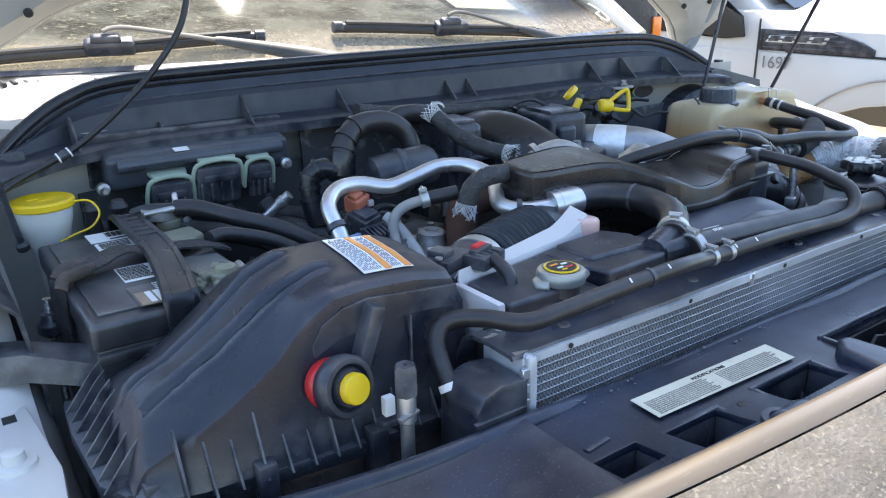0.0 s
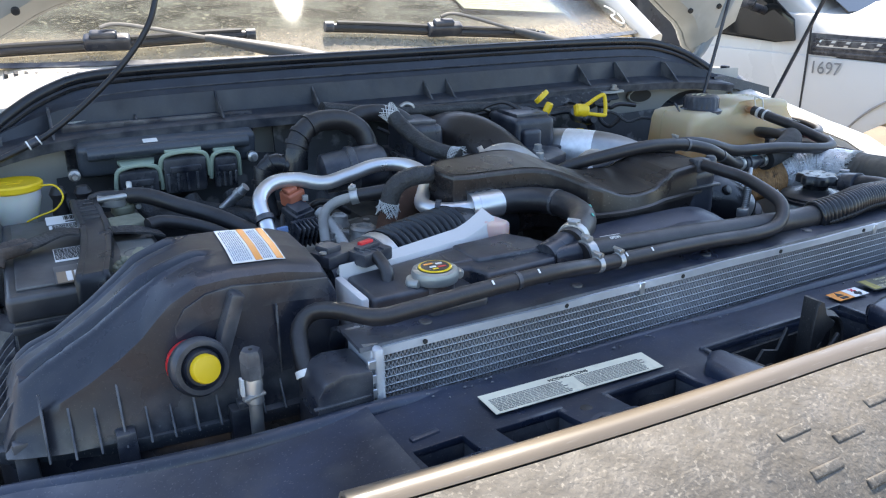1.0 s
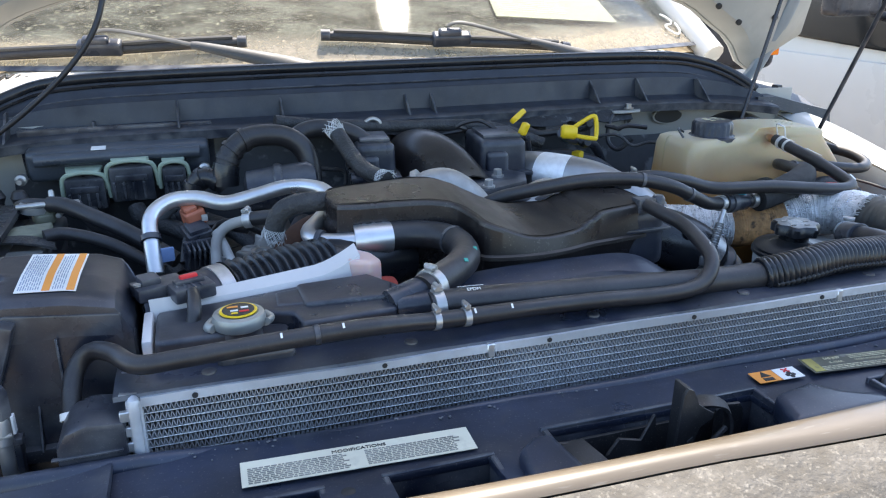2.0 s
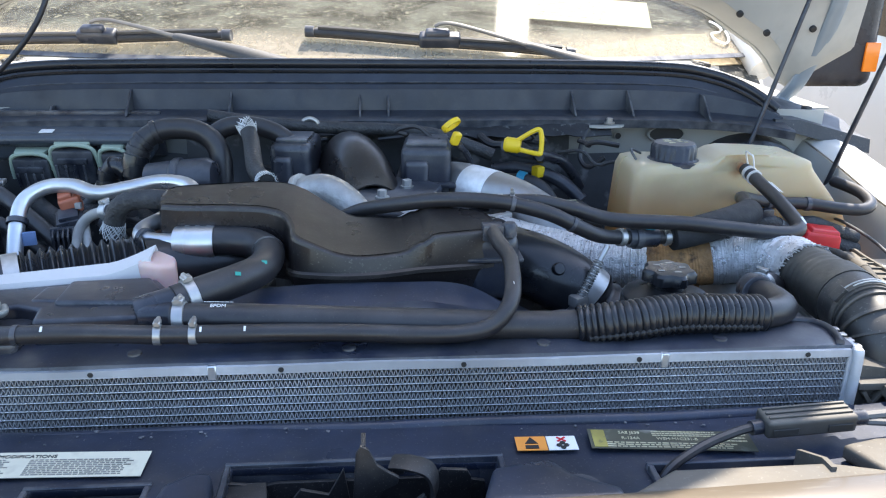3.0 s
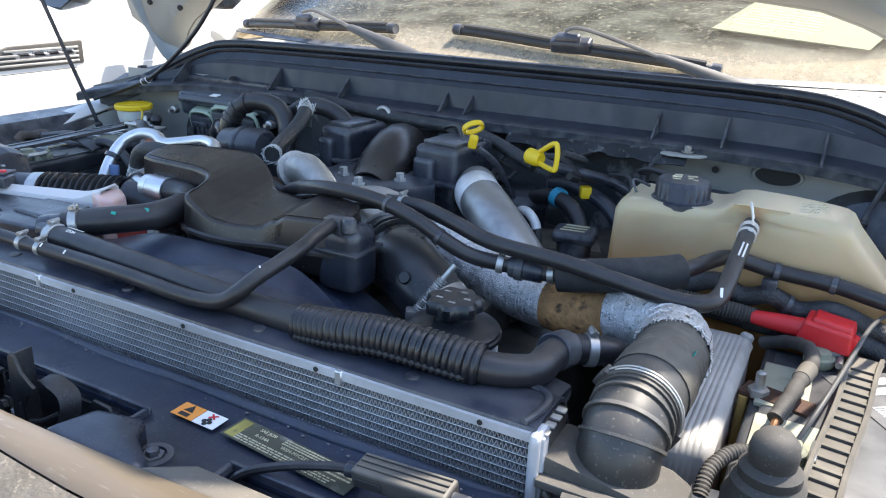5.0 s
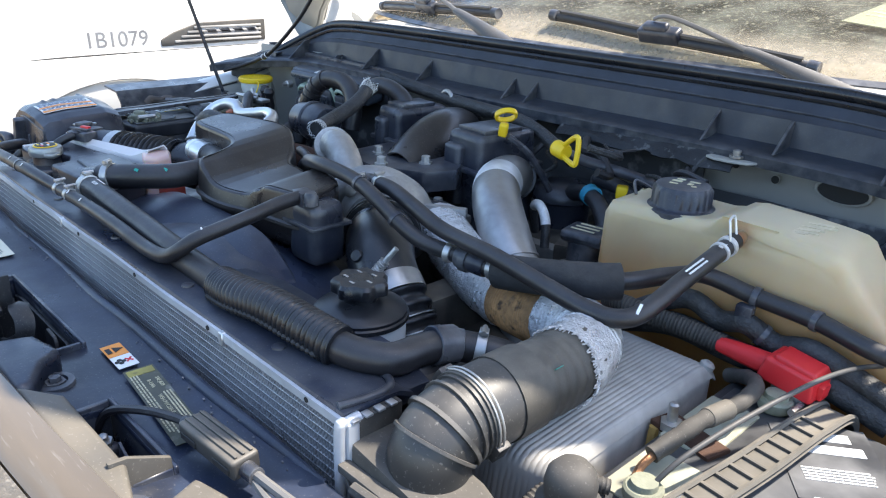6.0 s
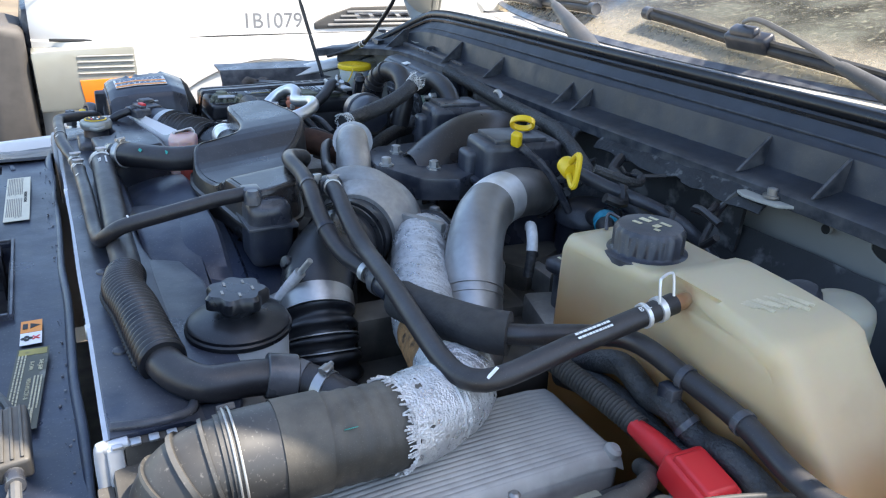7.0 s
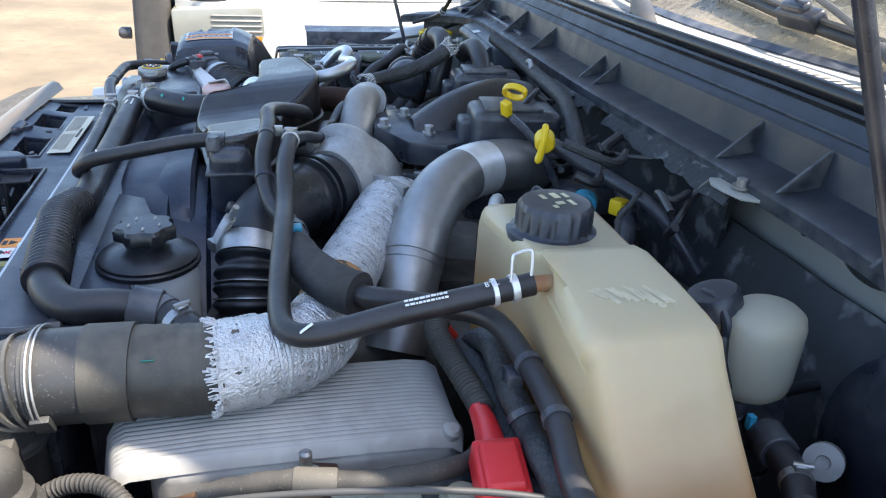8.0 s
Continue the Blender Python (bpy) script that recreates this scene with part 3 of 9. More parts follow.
def wipers():
    for left, mid, right, pivot in (((0.366, 1.000), (0.633, 0.975), (0.911, 0.983), (1.115, 0.925)), ((-0.33, 1.120), (-0.063, 1.045), (0.205, 1.003), (0.400, 0.872))):
        w = thing("windshield_wiper", on_glass(*pivot, 0.01), "black windshield wiper resting on the dusty glass", "wiper", "windshield wipers")
        xy = spline([(*left, 0), (*mid, 0), (*right, 0)], 8)
        blade = [on_glass(p.x, p.y, 0.015) for p in xy]
        rubber = [on_glass(p.x, p.y, 0.005) for p in xy]
        part("squeegee", sweep(rubber, 0.0035, 6), RUBBER, w)
        part("blade", sweep(blade, lambda f, g: 0.0095 if 0.02 < f < 0.98 else 0.007, 10, squash=0.75), RUBBER, w)
        part("spine", sweep([p + Vector((0, -0.002, 0.009)) for p in blade[1:-1]], 0.0045, 6), ARM, w)
        for e, o in ((0, 1), (-1, -2)):
            way = (blade[e] - blade[o]).normalized()
            part("end_cap", pipe([tuple(blade[e] - way * 0.012), tuple(blade[e] + way * 0.006)], 0.0115, 10), PLASTIC, w)
        c = on_glass(*mid, 0.012)
        mount = bmesh.new()
        block(-0.042, 0.042, -0.013, 0.013, -0.006, 0.022, 0.007, 3, bm=mount)
        block(-0.030, 0.020, -0.010, 0.010, 0.016, 0.032, 0.007, 3, bm=mount)
        slope = math.degrees(math.atan2(right[1] - left[1], right[0] - left[0]))
        mount.transform(Matrix.Translation(c) @ pose(0, 0, 0, 32, 0, slope))
        part("mount", mount, PLASTIC, w)
        foot = on_glass(*pivot, 0.012)
        top = c + Vector((-0.012, -0.012, 0.034))
        knee = top.lerp(foot, 0.42) + Vector((0, 0, 0.014))
        thin = [tuple(top), tuple(top + Vector((0.045, -0.004, 0.004))), tuple(knee)]
        part("arm_rod", pipe(thin, 0.0048, 8, squash=0.6), material("bare_wiper_rod", (0.12, 0.115, 0.105), 0.5, 0.3, vary=0.3) if mid[0] > 0 else bpy.data.materials["bare_wiper_rod"], w, "bare worn steel wiper rod")
        cur = even(spline([tuple(top.lerp(knee, 0.9)), tuple(knee), tuple(knee.lerp(foot, 0.5) + Vector((0, 0, 0.004))), tuple(foot)], 8), 0.01)
        part("arm", sweep(cur, lambda f, g: 0.0085 + 0.013 * min(1.0, f * 1.4), 12, squash=0.66), ARM, w)
        part("pivot_cap", lathe([(0.018, -0.02), (0.020, 0.006), (0.015, 0.016), (0.004, 0.019)], foot + Vector((0.012, -0.008, -0.004)), (0, -0.4, 1), 16), ARM, w)


STRIP = [(-0.36, 0.66, 1.285), (-0.30, 0.735, 1.325), (-0.25, 0.775, 1.358), (-0.19, 0.80, 1.388), (-0.11, 0.808, 1.407), (0.1, 0.80, 1.414), (0.49, 0.79, 1.417), (0.88, 0.80, 1.416), (1.067, 0.805, 1.411), (1.144, 0.80, 1.399), (1.191, 0.79, 1.384), (1.228, 0.775, 1.365), (1.262, 0.755, 1.340)]


def cowl():
    c = thing("cowl_panel", (MID, 0.76, 1.2), "ribbed black plastic cowl panel with a rubber weatherstrip", "cowl", kind="structure")
    line = even(spline(STRIP, 10), 0.02)
    seal = bmesh.new()
    sweep(line, 0.0095, 10, bm=seal)
    sweep([p + Vector((0, 0.017, -0.002)) for p in line], 0.006, 8, bm=seal)
    sweep([p + Vector((0, -0.006, -0.012)) for p in line], 0.005, 8, bm=seal)
    part("weatherstrip", seal, SATIN, c, "black rubber weatherstrip")
    rows = []
    for p in line:
        low = 1.338 - 0.03 * abs((p.x - MID) / 0.85) ** 6
        h = max(0.0, p.z - low)
        f = 0.775 - (0.81 - p.y) * 0.9
        rows.append([(p.x, p.y, p.z - 0.004), (p.x, p.y - 0.010, p.z - 0.020), (p.x, f + 0.012, low + h * 0.52), (p.x, f + 0.006, low + h * 0.46), (p.x, f, low), (p.x, f - 0.02, low - 0.004), (p.x, f - 0.042 - 0.006 * noise.noise(Vector((p.x * 14, 2, 0))), low - 0.007), (p.x, f - 0.048, low - 0.011), (p.x, f - 0.046, low - 0.026)])
    part("face", sheet(rows, 0.003), COWL, c)
    part("rear_shelf", sheet([[(p.x, p.y + 0.006, p.z - 0.012), (p.x, p.y + 0.022, p.z - 0.016), (p.x, p.y + 0.030, p.z - 0.024)] for p in line], 0.003), COWL, c)
    for x in (-0.067, 0.068, 0.243, 0.472, 0.523, 0.864, 0.972, 1.115, -0.195):
        low = 1.338
        small = x == -0.067
        tri = [(0.776, low - 0.004), (0.722 if not small else 0.752, low - 0.006), (0.770, 1.372 if not small else 1.352), (0.786, 1.374 if not small else 1.352)]
        if abs(x - MID) > 0.55:
            tri = [(a - 0.012, b - 0.008) for a, b in tri]
        bm = prism(tri, x - 0.002, x + 0.002, 0.0008, 1, axis="x")
        part("rib", bm, COWL, c)
    part("moulded_step", sweep([p + Vector((0, -0.019, -0.031)) for p in line], 0.0018, 6), COWL, c)
    # painted cowl top between weatherstrip and glass, with its row of vent slats
    def seal_at(x):
        return min(line, key=lambda p: abs(p.x - x))

    rows = []
    for k in range(57):
        x = -0.45 + 0.0336 * k
        p = seal_at(x)
        over = max(0.0, abs(x - MID) - 0.70)
        drop = 0.020 * min(1.0, over / 0.08) + 0.30 * max(0.0, over - 0.08)
        y0 = p.y + 0.020 if -0.33 < x < 1.25 else 0.865
        y1 = max(y0 + 0.012, glass_base(x))
        z0 = min(1.392 - drop, p.z - 0.018)
        rows.append([(x, y0, z0), (x, y0 + 0.35 * (y1 - y0), 1.392 - drop), (x, y1 - 0.012, 1.396 - drop), (x, y1 + 0.004, 1.401 - drop * 0.8), (x, y1 + 0.02, 1.370 - drop)])
    for side in (-1, 1):
        X = lambda d: MID + side * d
        corner = [[(X(d), 0.775 - 0.10 * max(0.0, d - 0.80) + dy, z - 0.25 * max(0.0, d - 0.80)) for d in (0.755, 0.80, 0.85, 0.90, 0.94)] for dy, z in ((-0.055, 1.300), (-0.050, 1.326), (0.0, 1.330), (0.04, 1.345), (0.095, 1.352), (0.10, 1.33))]
        part("corner_shield", sheet(corner, 0.004), FLANGE, c, "grey plastic corner shield by the hinge")
        part("corner_hook", block(X(0.835) - 0.006, X(0.835) + 0.006, 0.755, 0.775, 1.325, 1.345, 0.002), PLASTIC, c)
    part("cowl_top", sheet(rows, 0.004), DUSTPAINT, c, "white painted cowl top below the glass")
    for k in range(92):
        x = -0.26 + k * 0.0165
        if abs(x - MID) < 0.10:
            continue
        p = seal_at(x)
        y1 = glass_base(x) - 0.018
        y0 = max(p.y + 0.030, y1 - 0.055)
        if y1 - y0 < 0.012 or abs(x - MID) > 0.74:
            continue
        part("vent_slot", block(x - 0.0035, x + 0.0035, y0, y1, 1.390, 1.3985, 0.001, 1), INK, c)


def body():
    for side in (-1, 1):
        # fender: top ledge, inner apron, outer skin
        def X(d):
            return MID + side * d

        if side < 0:
            crest = [(-0.2, 1.11), (0.02, 1.125), (0.2, 1.135), (0.34, 1.145), (0.40, 1.20), (0.5, 1.245), (0.65, 1.27), (0.78, 1.285), (1.1, 1.32)]
        else:
            crest = [(-0.2, 1.13), (0.1, 1.17), (0.35, 1.205), (0.42, 1.235), (0.5, 1.247), (0.6, 1.27), (0.76, 1.30), (0.85, 1.33), (1.1, 1.36)]

        def E(y):
            for (y0, z0), (y1, z1) in zip(crest, crest[1:]):
                if y <= y1:
                    return z0 + (z1 - z0) * max(0.0, (y - y0) / (y1 - y0))
            return crest[-1][1]

        ys = [-0.14 + 0.05 * k for k in range(24)]
        ledge = [[(X(0.832), y, E(y) - 0.014), (X(0.85), y, E(y) - 0.003 + 0.002 * noise.noise(Vector((y * 30, 1, 0)))), (X(0.875), y, E(y) - 0.001), (X(0.91), y, E(y) - 0.012), (X(0.96), y, E(y) - 0.06), (X(0.995), y, E(y) - 0.15), (X(1.01), y, 0.85), (X(0.98), y, 0.62)] for y in ys]
        part("fender", sheet(ledge, 0.004), PAINT, truck, "white fender with a dusty top edge")
        apron = [[(X(0.832), y, E(y) - 0.018), (X(0.815), y, E(y) - 0.05), (X(0.80), y, 1.0), (X(0.76), y, 0.7)] for y in ys]
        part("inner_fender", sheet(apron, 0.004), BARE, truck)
    # firewall
    fw = sheet([[(MID + u * 0.86, 0.80 - 0.05 * abs(u) ** 3, z) for u in [k / 8 - 1 for k in range(17)]] for z in (1.34, 1.30, 1.24, 1.1, 0.8, 0.6)], 0.006)
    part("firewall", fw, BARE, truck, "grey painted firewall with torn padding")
    # floor of the bay
    part("undertray", block(MID - 0.84, MID + 0.84, -0.1, 0.85, 0.58, 0.62, 0.005), ENGINE, truck)
    part("bumper", block(MID - 1.0, MID + 1.0, -0.42, -0.25, 0.5, 0.75, 0.03), ALLOY, truck)
    # unseen wall, added to block ground light leaking in at the front
    part("radiator_support", block(MID - 0.84, MID + 0.84, -0.172, -0.152, 0.70, 1.080, 0.005), PLASTIC, truck)
    part("front_skirt", block(MID - 0.95, MID + 0.95, -0.3, -0.16, 0.72, 0.9, 0.02), PLASTIC, truck)
    for sx in (-1, 1):
        for y in (0.35, 3.9):
            wheel = part("wheel", lathe([(0.24, -0.13), (0.38, -0.12), (0.40, -0.06), (0.40, 0.06), (0.38, 0.12), (0.24, 0.13), (0.22, 0.05)], (MID + sx * 0.84, y, 0.40), (sx, 0, 0), 32), RUBBER, truck)
            part("rim", lathe([(0.22, 0.04), (0.20, 0.10), (0.08, 0.07), (0.03, 0.10)], (MID + sx * 0.84, y, 0.40), (sx, 0, 0), 24), ALLOY, wheel)
    part("cargo_bed", block(MID - 0.98, MID + 0.98, 3.25, 5.3, 0.7, 1.36, 0.03), PAINT, truck)


hood()
windscreen()
wipers()
cowl()
body()


# ---- front of the bay ----
def cooler():
    c = thing("intercooler", (MID, 0.03, 0.7), "aluminium charge air cooler with fine zigzag fins", "intercooler")
    x0, x1 = 0.022, 0.965
    pitch, rows = 0.0086, 9
    fin_mesh = None
    top = 1.2195
    for r in range(rows):
        z1 = top - r * pitch - 0.0009
        z0 = z1 - pitch + 0.0016
        if fin_mesh is None:
            bm = bmesh.new()
            n = round((x1 - x0) / 0.00215)
            rnd = random.Random(5)
            pts = [(x0 + (x1 - x0) * k / n + rnd.uniform(-0.00022, 0.00022) + 0.0006 * noise.noise(Vector((k * 0.05, 0, 0))), z1 if k % 2 else z0) for k in range(n + 1)]
            t = 0.00042
            edge = [[bm.verts.new((x + d, y, z)) for x, z in pts] for d, y in ((-t, 0.0), (t, 0.0), (t, 0.012), (-t, 0.012))]
            for k in range(n):
                for p, q in zip(edge, edge[1:] + edge[:1]):
                    bm.faces.new((p[k], p[k + 1], q[k + 1], q[k]))
            ob = part("fin", bm, FINS, c, "fine zigzag fins", sharp=10)
            fin_mesh = ob.data
            base_z = z1
        else:
            ob = new("fin", fin_mesh)
            ob.parent = c
            ob.matrix_parent_inverse = Matrix.Translation(-c.location)
            ob.location = (0, 0, z1 - base_z)
        tube = block(x0, x1, 0.0001, 0.027, z0 - 0.0012, z0, 0.0003, 1)
        part("tube", tube, TUBES, c)
    # near-black slab paints in the shade deep between the fins
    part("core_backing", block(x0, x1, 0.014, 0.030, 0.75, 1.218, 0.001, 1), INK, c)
    # top channel with its row of holes
    strip = bmesh.new()
    line = []
    for k in range(41):
        x = x0 + (x1 - x0) * k / 40
        line.append((x, 0.0015 * noise.noise(Vector((x * 7, 0, 0)))))
    rows_ = [[(x, -0.002 + w, 1.2190) for x, w in line], [(x, -0.0025 + w, 1.2275 + w) for x, w in line], [(x, 0.006, 1.2275 + w) for x, w in line], [(x, 0.03, 1.226) for x, w in line]]
    part("top_channel", sheet(rows_, 0.0015), TUBES, c, "bright aluminium top channel")
    for k in range(7):
        x = 0.0665 + 0.1707 * (k - 0) - 0.0
        if x < x1 - 0.01:
            part("rivet_hole", lathe([(0.0026, 0), (0.0026, 0.0012)], (x, -0.0022, 1.2232), (0, -1, 0), 12), INK, c)
    for x in (0.345, 0.775):
        part("seam_clip", block(x - 0.004, x + 0.004, -0.0035, 0.004, 1.214, 1.2285, 0.001, 1), ALLOY, c)
    # header plates with crimp tabs, and plastic end tanks
    for x, s in ((x0, -1), (x1, 1)):
        a, b = (x - 0.013, x + 0.001) if s < 0 else (x - 0.001, x + 0.013)
        part("header_plate", block(a, b, -0.002, 0.055 if s < 0 else 0.010, 0.75, 1.226, 0.003), TUBES, c, "bright crimped header plate")
        part("header_edge", pipe([(x + s * 0.006, -0.004, 1.10), (x + s * 0.006, -0.006, 1.215), (x + s * 0.006, 0.0, 1.224), (x + s * 0.006, 0.012, 1.2255), (x + s * 0.006, 0.05 if s < 0 else 0.013, 1.2255)], 0.0050, 10), TUBES, c)
        for k in range(4):
            y = 0.006 + 0.013 * k
            part("crimp_tab", block(x + s * 0.010 - (0.008 if s < 0 else 0.005), x + s * 0.010 + (0.008 if s < 0 else 0.004), y - 0.0038, y + 0.0038, 1.2262, 1.2305 if s < 0 else 1.2285, 0.0009, 2), ALLOY, c)
        for k in range(5 if s < 0 else 0):
            z = 1.215 - 0.015 * k
            part("crimp_tab", block(x + s * 0.010 - 0.008, x + s * 0.010 + 0.006, -0.0085, -0.003, z - 0.0048, z + 0.0048, 0.0008, 1), ALLOY, c)
    part("header_seat", block(0.965, 0.9765, 0.0105, 0.056, 1.10, 1.2258, 0.002), WEATHERED, c)
    left = prism([(-0.050, 1.10), (0.008, 1.10), (0.008, 1.212), (-0.022, 1.215), (-0.040, 1.209), (-0.048, 1.196)], -0.012, 0.045, 0.005, axis="y")
    tank = part("end_tank", left, PLASTIC, c, "black moulded end tank")
    for z in (1.188, 1.172):
        part("moulding_line", block(-0.052, 0.004, -0.0145, -0.010, z - 0.001, z + 0.001, 0.0005, 1), PLASTIC, tank)
    right = prism([(0.975, 1.0), (1.085, 1.0), (1.088, 1.185), (1.07, 1.195), (0.975, 1.21)], 0.0, 0.06, 0.006, axis="y")
    rt = part("end_tank", right, WEATHERED, c, "black moulded end tank with diagonal ribs")
    part("tank_ledge", block(0.975, 1.095, -0.012, 0.0, 1.186, 1.194, 0.002), WEATHERED, rt)
    for k in range(5):
        x = 0.985 + 0.02 * k
        for s in (-1, 1):
            own = bmesh.new()
            block(-0.002, 0.002, -0.010, 0.0, -0.018, 0.018, 0.0006, 1, bm=own)
            own.transform(Matrix.Translation((x + 0.008, 0.0, 1.168)) @ pose(0, 0, 0, 0, s * 35, 0))
            part("lattice_rib", own, WEATHERED, rt)


def front_panel():
    p = thing("radiator_cover_panel", (MID, -0.1, 1.15), "dark plastic radiator cover panel with pockets, scuffed and dusty", "panel")
    holes = [(0.005, 0.055, -0.125, -0.094), (0.085, 0.155, -0.140, -0.100), (0.215, 0.305, -0.140, -0.100), (0.372, 0.60, -0.165, -0.078), (0.735, 0.862, -0.134, -0.100), (1.02, 1.10, -0.14, -0.09)]
    ex = sorted({round(v, 4) for h in holes for v in h[:2]} | {-0.03, 0.34, 0.65, 0.76, 1.14, 1.2, 1.3})
    ey = sorted({round(v, 4) for h in holes for v in h[2:]} | {-0.168, -0.06, -0.045, -0.030, -0.018})

    def z(x, y):
        h = 1.174 + 0.010 * max(0, (-0.11 - y)) / 0.05 - 0.008 * min(1, max(0, (x - 0.1) / 0.4)) * min(1, max(0, (1.0 - x) / 0.1))
        if y > -0.035:
            h += 0.003 * min(1, (y + 0.035) / 0.015)
        if x < 0:
            h -= 0.05 * min(1, (-x / 0.32)) ** 1.3
        return h + 0.003 * noise.noise(Vector((x * 9, y * 9, 0)))

    plate_ob = part("plate", plate(ex, ey, holes, z, 0.008, 0.006), PANEL, p)
    for a, b, c_, d in holes:
        well = bmesh.new()
        block(a - 0.004, b + 0.004, c_ - 0.004, d + 0.004, 1.09, 1.10, 0.001, 1, bm=well)
        for w in ((a - 0.006, a - 0.0005, c_, d), (b + 0.0005, b + 0.006, c_, d), (a - 0.006, b + 0.006, d + 0.0005, d + 0.005), (a - 0.006, b + 0.006, c_ - 0.005, c_ - 0.0005)):
            block(*w, 1.09, 1.173, 0.001, 1, bm=well)
        part("pocket", well, PANEL, p)
    # raised bosses, bolts and a rolled rear edge
    for x, y in ((0.345, -0.135), (0.665, -0.125), (0.17, -0.155), (0.90, -0.15)):
        boss = part("boss", lathe([(0.019, -0.006), (0.018, 0.0025), (0.012, 0.003), (0.011, 0.0005)], (x, y, z(x, y)), (0, 0, 1), 20), PANEL, p)
        part("bolt", lathe([(0.010, 0), (0.010, 0.002), (0.006, 0.002), (0.006, 0.007), (0.003, 0.008)], (x, y, z(x, y) + 0.001), (0, 0, 1), 6), STEEL if x < 0 else PLASTIC, p)
    for outline, top in (([(0.318, -0.168), (0.325, -0.118), (0.345, -0.104), (0.362, -0.104), (0.370, -0.168)], 1.188), ([(0.600, -0.168), (0.606, -0.105), (0.618, -0.112), (0.640, -0.138), (0.66, -0.168)], 1.186), ([(0.150, -0.168), (0.158, -0.146), (0.205, -0.146), (0.214, -0.168)], 1.190)):
        part("moulded_mound", prism(outline, 1.160, top, 0.009, 4), PANEL, p)
    part("front_ledge", prism([(0.690, -0.166), (0.735, -0.137), (0.868, -0.1365), (0.915, -0.150), (0.90, -0.168)], 1.165, 1.196, 0.006, 3), FADED, p)
    part("divider", prism([(-0.150, 1.12), (-0.150, 1.200), (-0.135, 1.199), (-0.100, 1.183), (-0.098, 1.12)], 0.862, 0.867, 0.001, axis="x"), FADED, p)
    part("ledge_ramp", prism([(0.575, -0.165), (0.590, -0.118), (0.640, -0.108), (0.655, -0.130), (0.690, -0.150), (0.69, -0.166)], 1.160, 1.192, 0.008, 3), PANEL, p)
    part("cover_plate", prism([(0.925, -0.150), (0.905, -0.098), (0.94, -0.090), (1.00, -0.088), (1.008, -0.145)], 1.170, 1.186, 0.006, 3), FADED, p)
    edge = [(x, -0.018, z(x, -0.018) + 0.001) for x in [-0.02 + 0.04 * k for k in range(29)]]
    lip = [(0.965 - 0.095 * k, -0.019 + 0.0015 * math.sin(k * 2.1), 1.169) for k in range(10)] + [(0.02, -0.021, 1.177), (-0.05, -0.016, 1.174), (-0.12, 0.0, 1.164), (-0.20, 0.030, 1.150), (-0.29, 0.070, 1.135), (-0.38, 0.102, 1.122)]
    part("sweeping_lip", pipe(lip, lambda f, g: 0.006 + 0.005 * max(0.0, f - 0.5) * 2, 12, squash=0.7), PANEL, p)
    for a, b, c_, d in (holes[1], holes[2], holes[4]):
        part("spring_clip", block(a + 0.015, a + 0.040, c_ + 0.008, c_ + 0.026, 1.10, 1.148, 0.006, 3, turn=25), PLASTIC, p)
        part("clip_bolt", lathe([(0.008, 0), (0.008, 0.004), (0.005, 0.004), (0.005, 0.010), (0.003, 0.011)], (a + 0.028, c_ + 0.016, 1.148), (0.1, -0.2, 1), 6), STEEL, p)
        part("brace_web", prism([(a + 0.045, 1.10), (a + 0.05, 1.160), (b - 0.008, 1.125), (b - 0.005, 1.10)], c_ + 0.02, c_ + 0.023, 0.001, axis="y"), PANEL, p)
    part("moulded_slot", block(0.010, 0.040, -0.082, -0.074, 1.170, 1.1765, 0.003, turn=6), PANEL, p)
    part("push_pin", lathe([(0.0065, 0), (0.006, 0.002), (0.002, 0.003)], (0.178, -0.112, z(0.178, -0.112)), (0, 0, 1), 14), INK, p)
    # curved left-hand sweep round the air box
    sweepy = []
    for k in range(22):
        x = -0.45 + 0.0212 * k
        f = max(0.0, -x / 0.38)
        yb, zb = -0.020 + 0.122 * f ** 1.4, 1.177 - 0.057 * f
        yf, zf = -0.172 + 0.05 * f ** 2, 1.178 - 0.085 * f
        row = []
        for i in range(9):
            q = i / 8
            row.append((x, yf + (yb - yf) * q, zf + (zb - zf) * q - 0.010 * min(1.0, f * 3) * math.sin(math.pi * q) + 0.0015))
        row.append((x, yb + 0.004, zb - 0.03))
        sweepy.append(row)
    part("left_sweep", sheet(sweepy, 0.005), PANEL, p)
    lip = [(1.0 + 0.02 * k, -0.014 + 0.00025 * k * k, 1.186 + 0.0012 * k) for k in range(14)]
    part("rolled_edge", pipe(lip, 0.006, 8, 2), WEATHERED, p)
    rnd = random.Random(17)
    crust = bmesh.new()
    for k in range(90):
        x = rnd.uniform(0.05, 0.95)
        y = rnd.gauss(-0.027, 0.004)
        w = 0.0005 + 0.0014 * rnd.random() ** 3
        block(x - w, x + w, y - w * 0.7, y + w * 0.7, z(x, y) + 0.0005, z(x, y) + rnd.uniform(0.0012, 0.0025), 0.0004, 1, turn=rnd.uniform(-40, 40), bm=crust)
    tagged(part("dried_mud_crumbs", crust, material("dried_mud", (0.14, 0.14, 0.145), 0.9, vary=0.4), p), kind="stuff")
    # labels stuck on the panel
    m = frame_of((0.198, -0.069, z(0.2, -0.07) + 0.0045), (0.20, -0.004, -0.003), (0, 1, 0.03))
    lab = part("emission_label", sticker(0.203, 0.034, m), material("cream_label", (0.68, 0.65, 0.50), 0.6, vary=0.12, grain=60, bump=0.03, spots=0.3, spot_color=(0.33, 0.31, 0.25), spot_size=40), p, "cream label printed with small text")
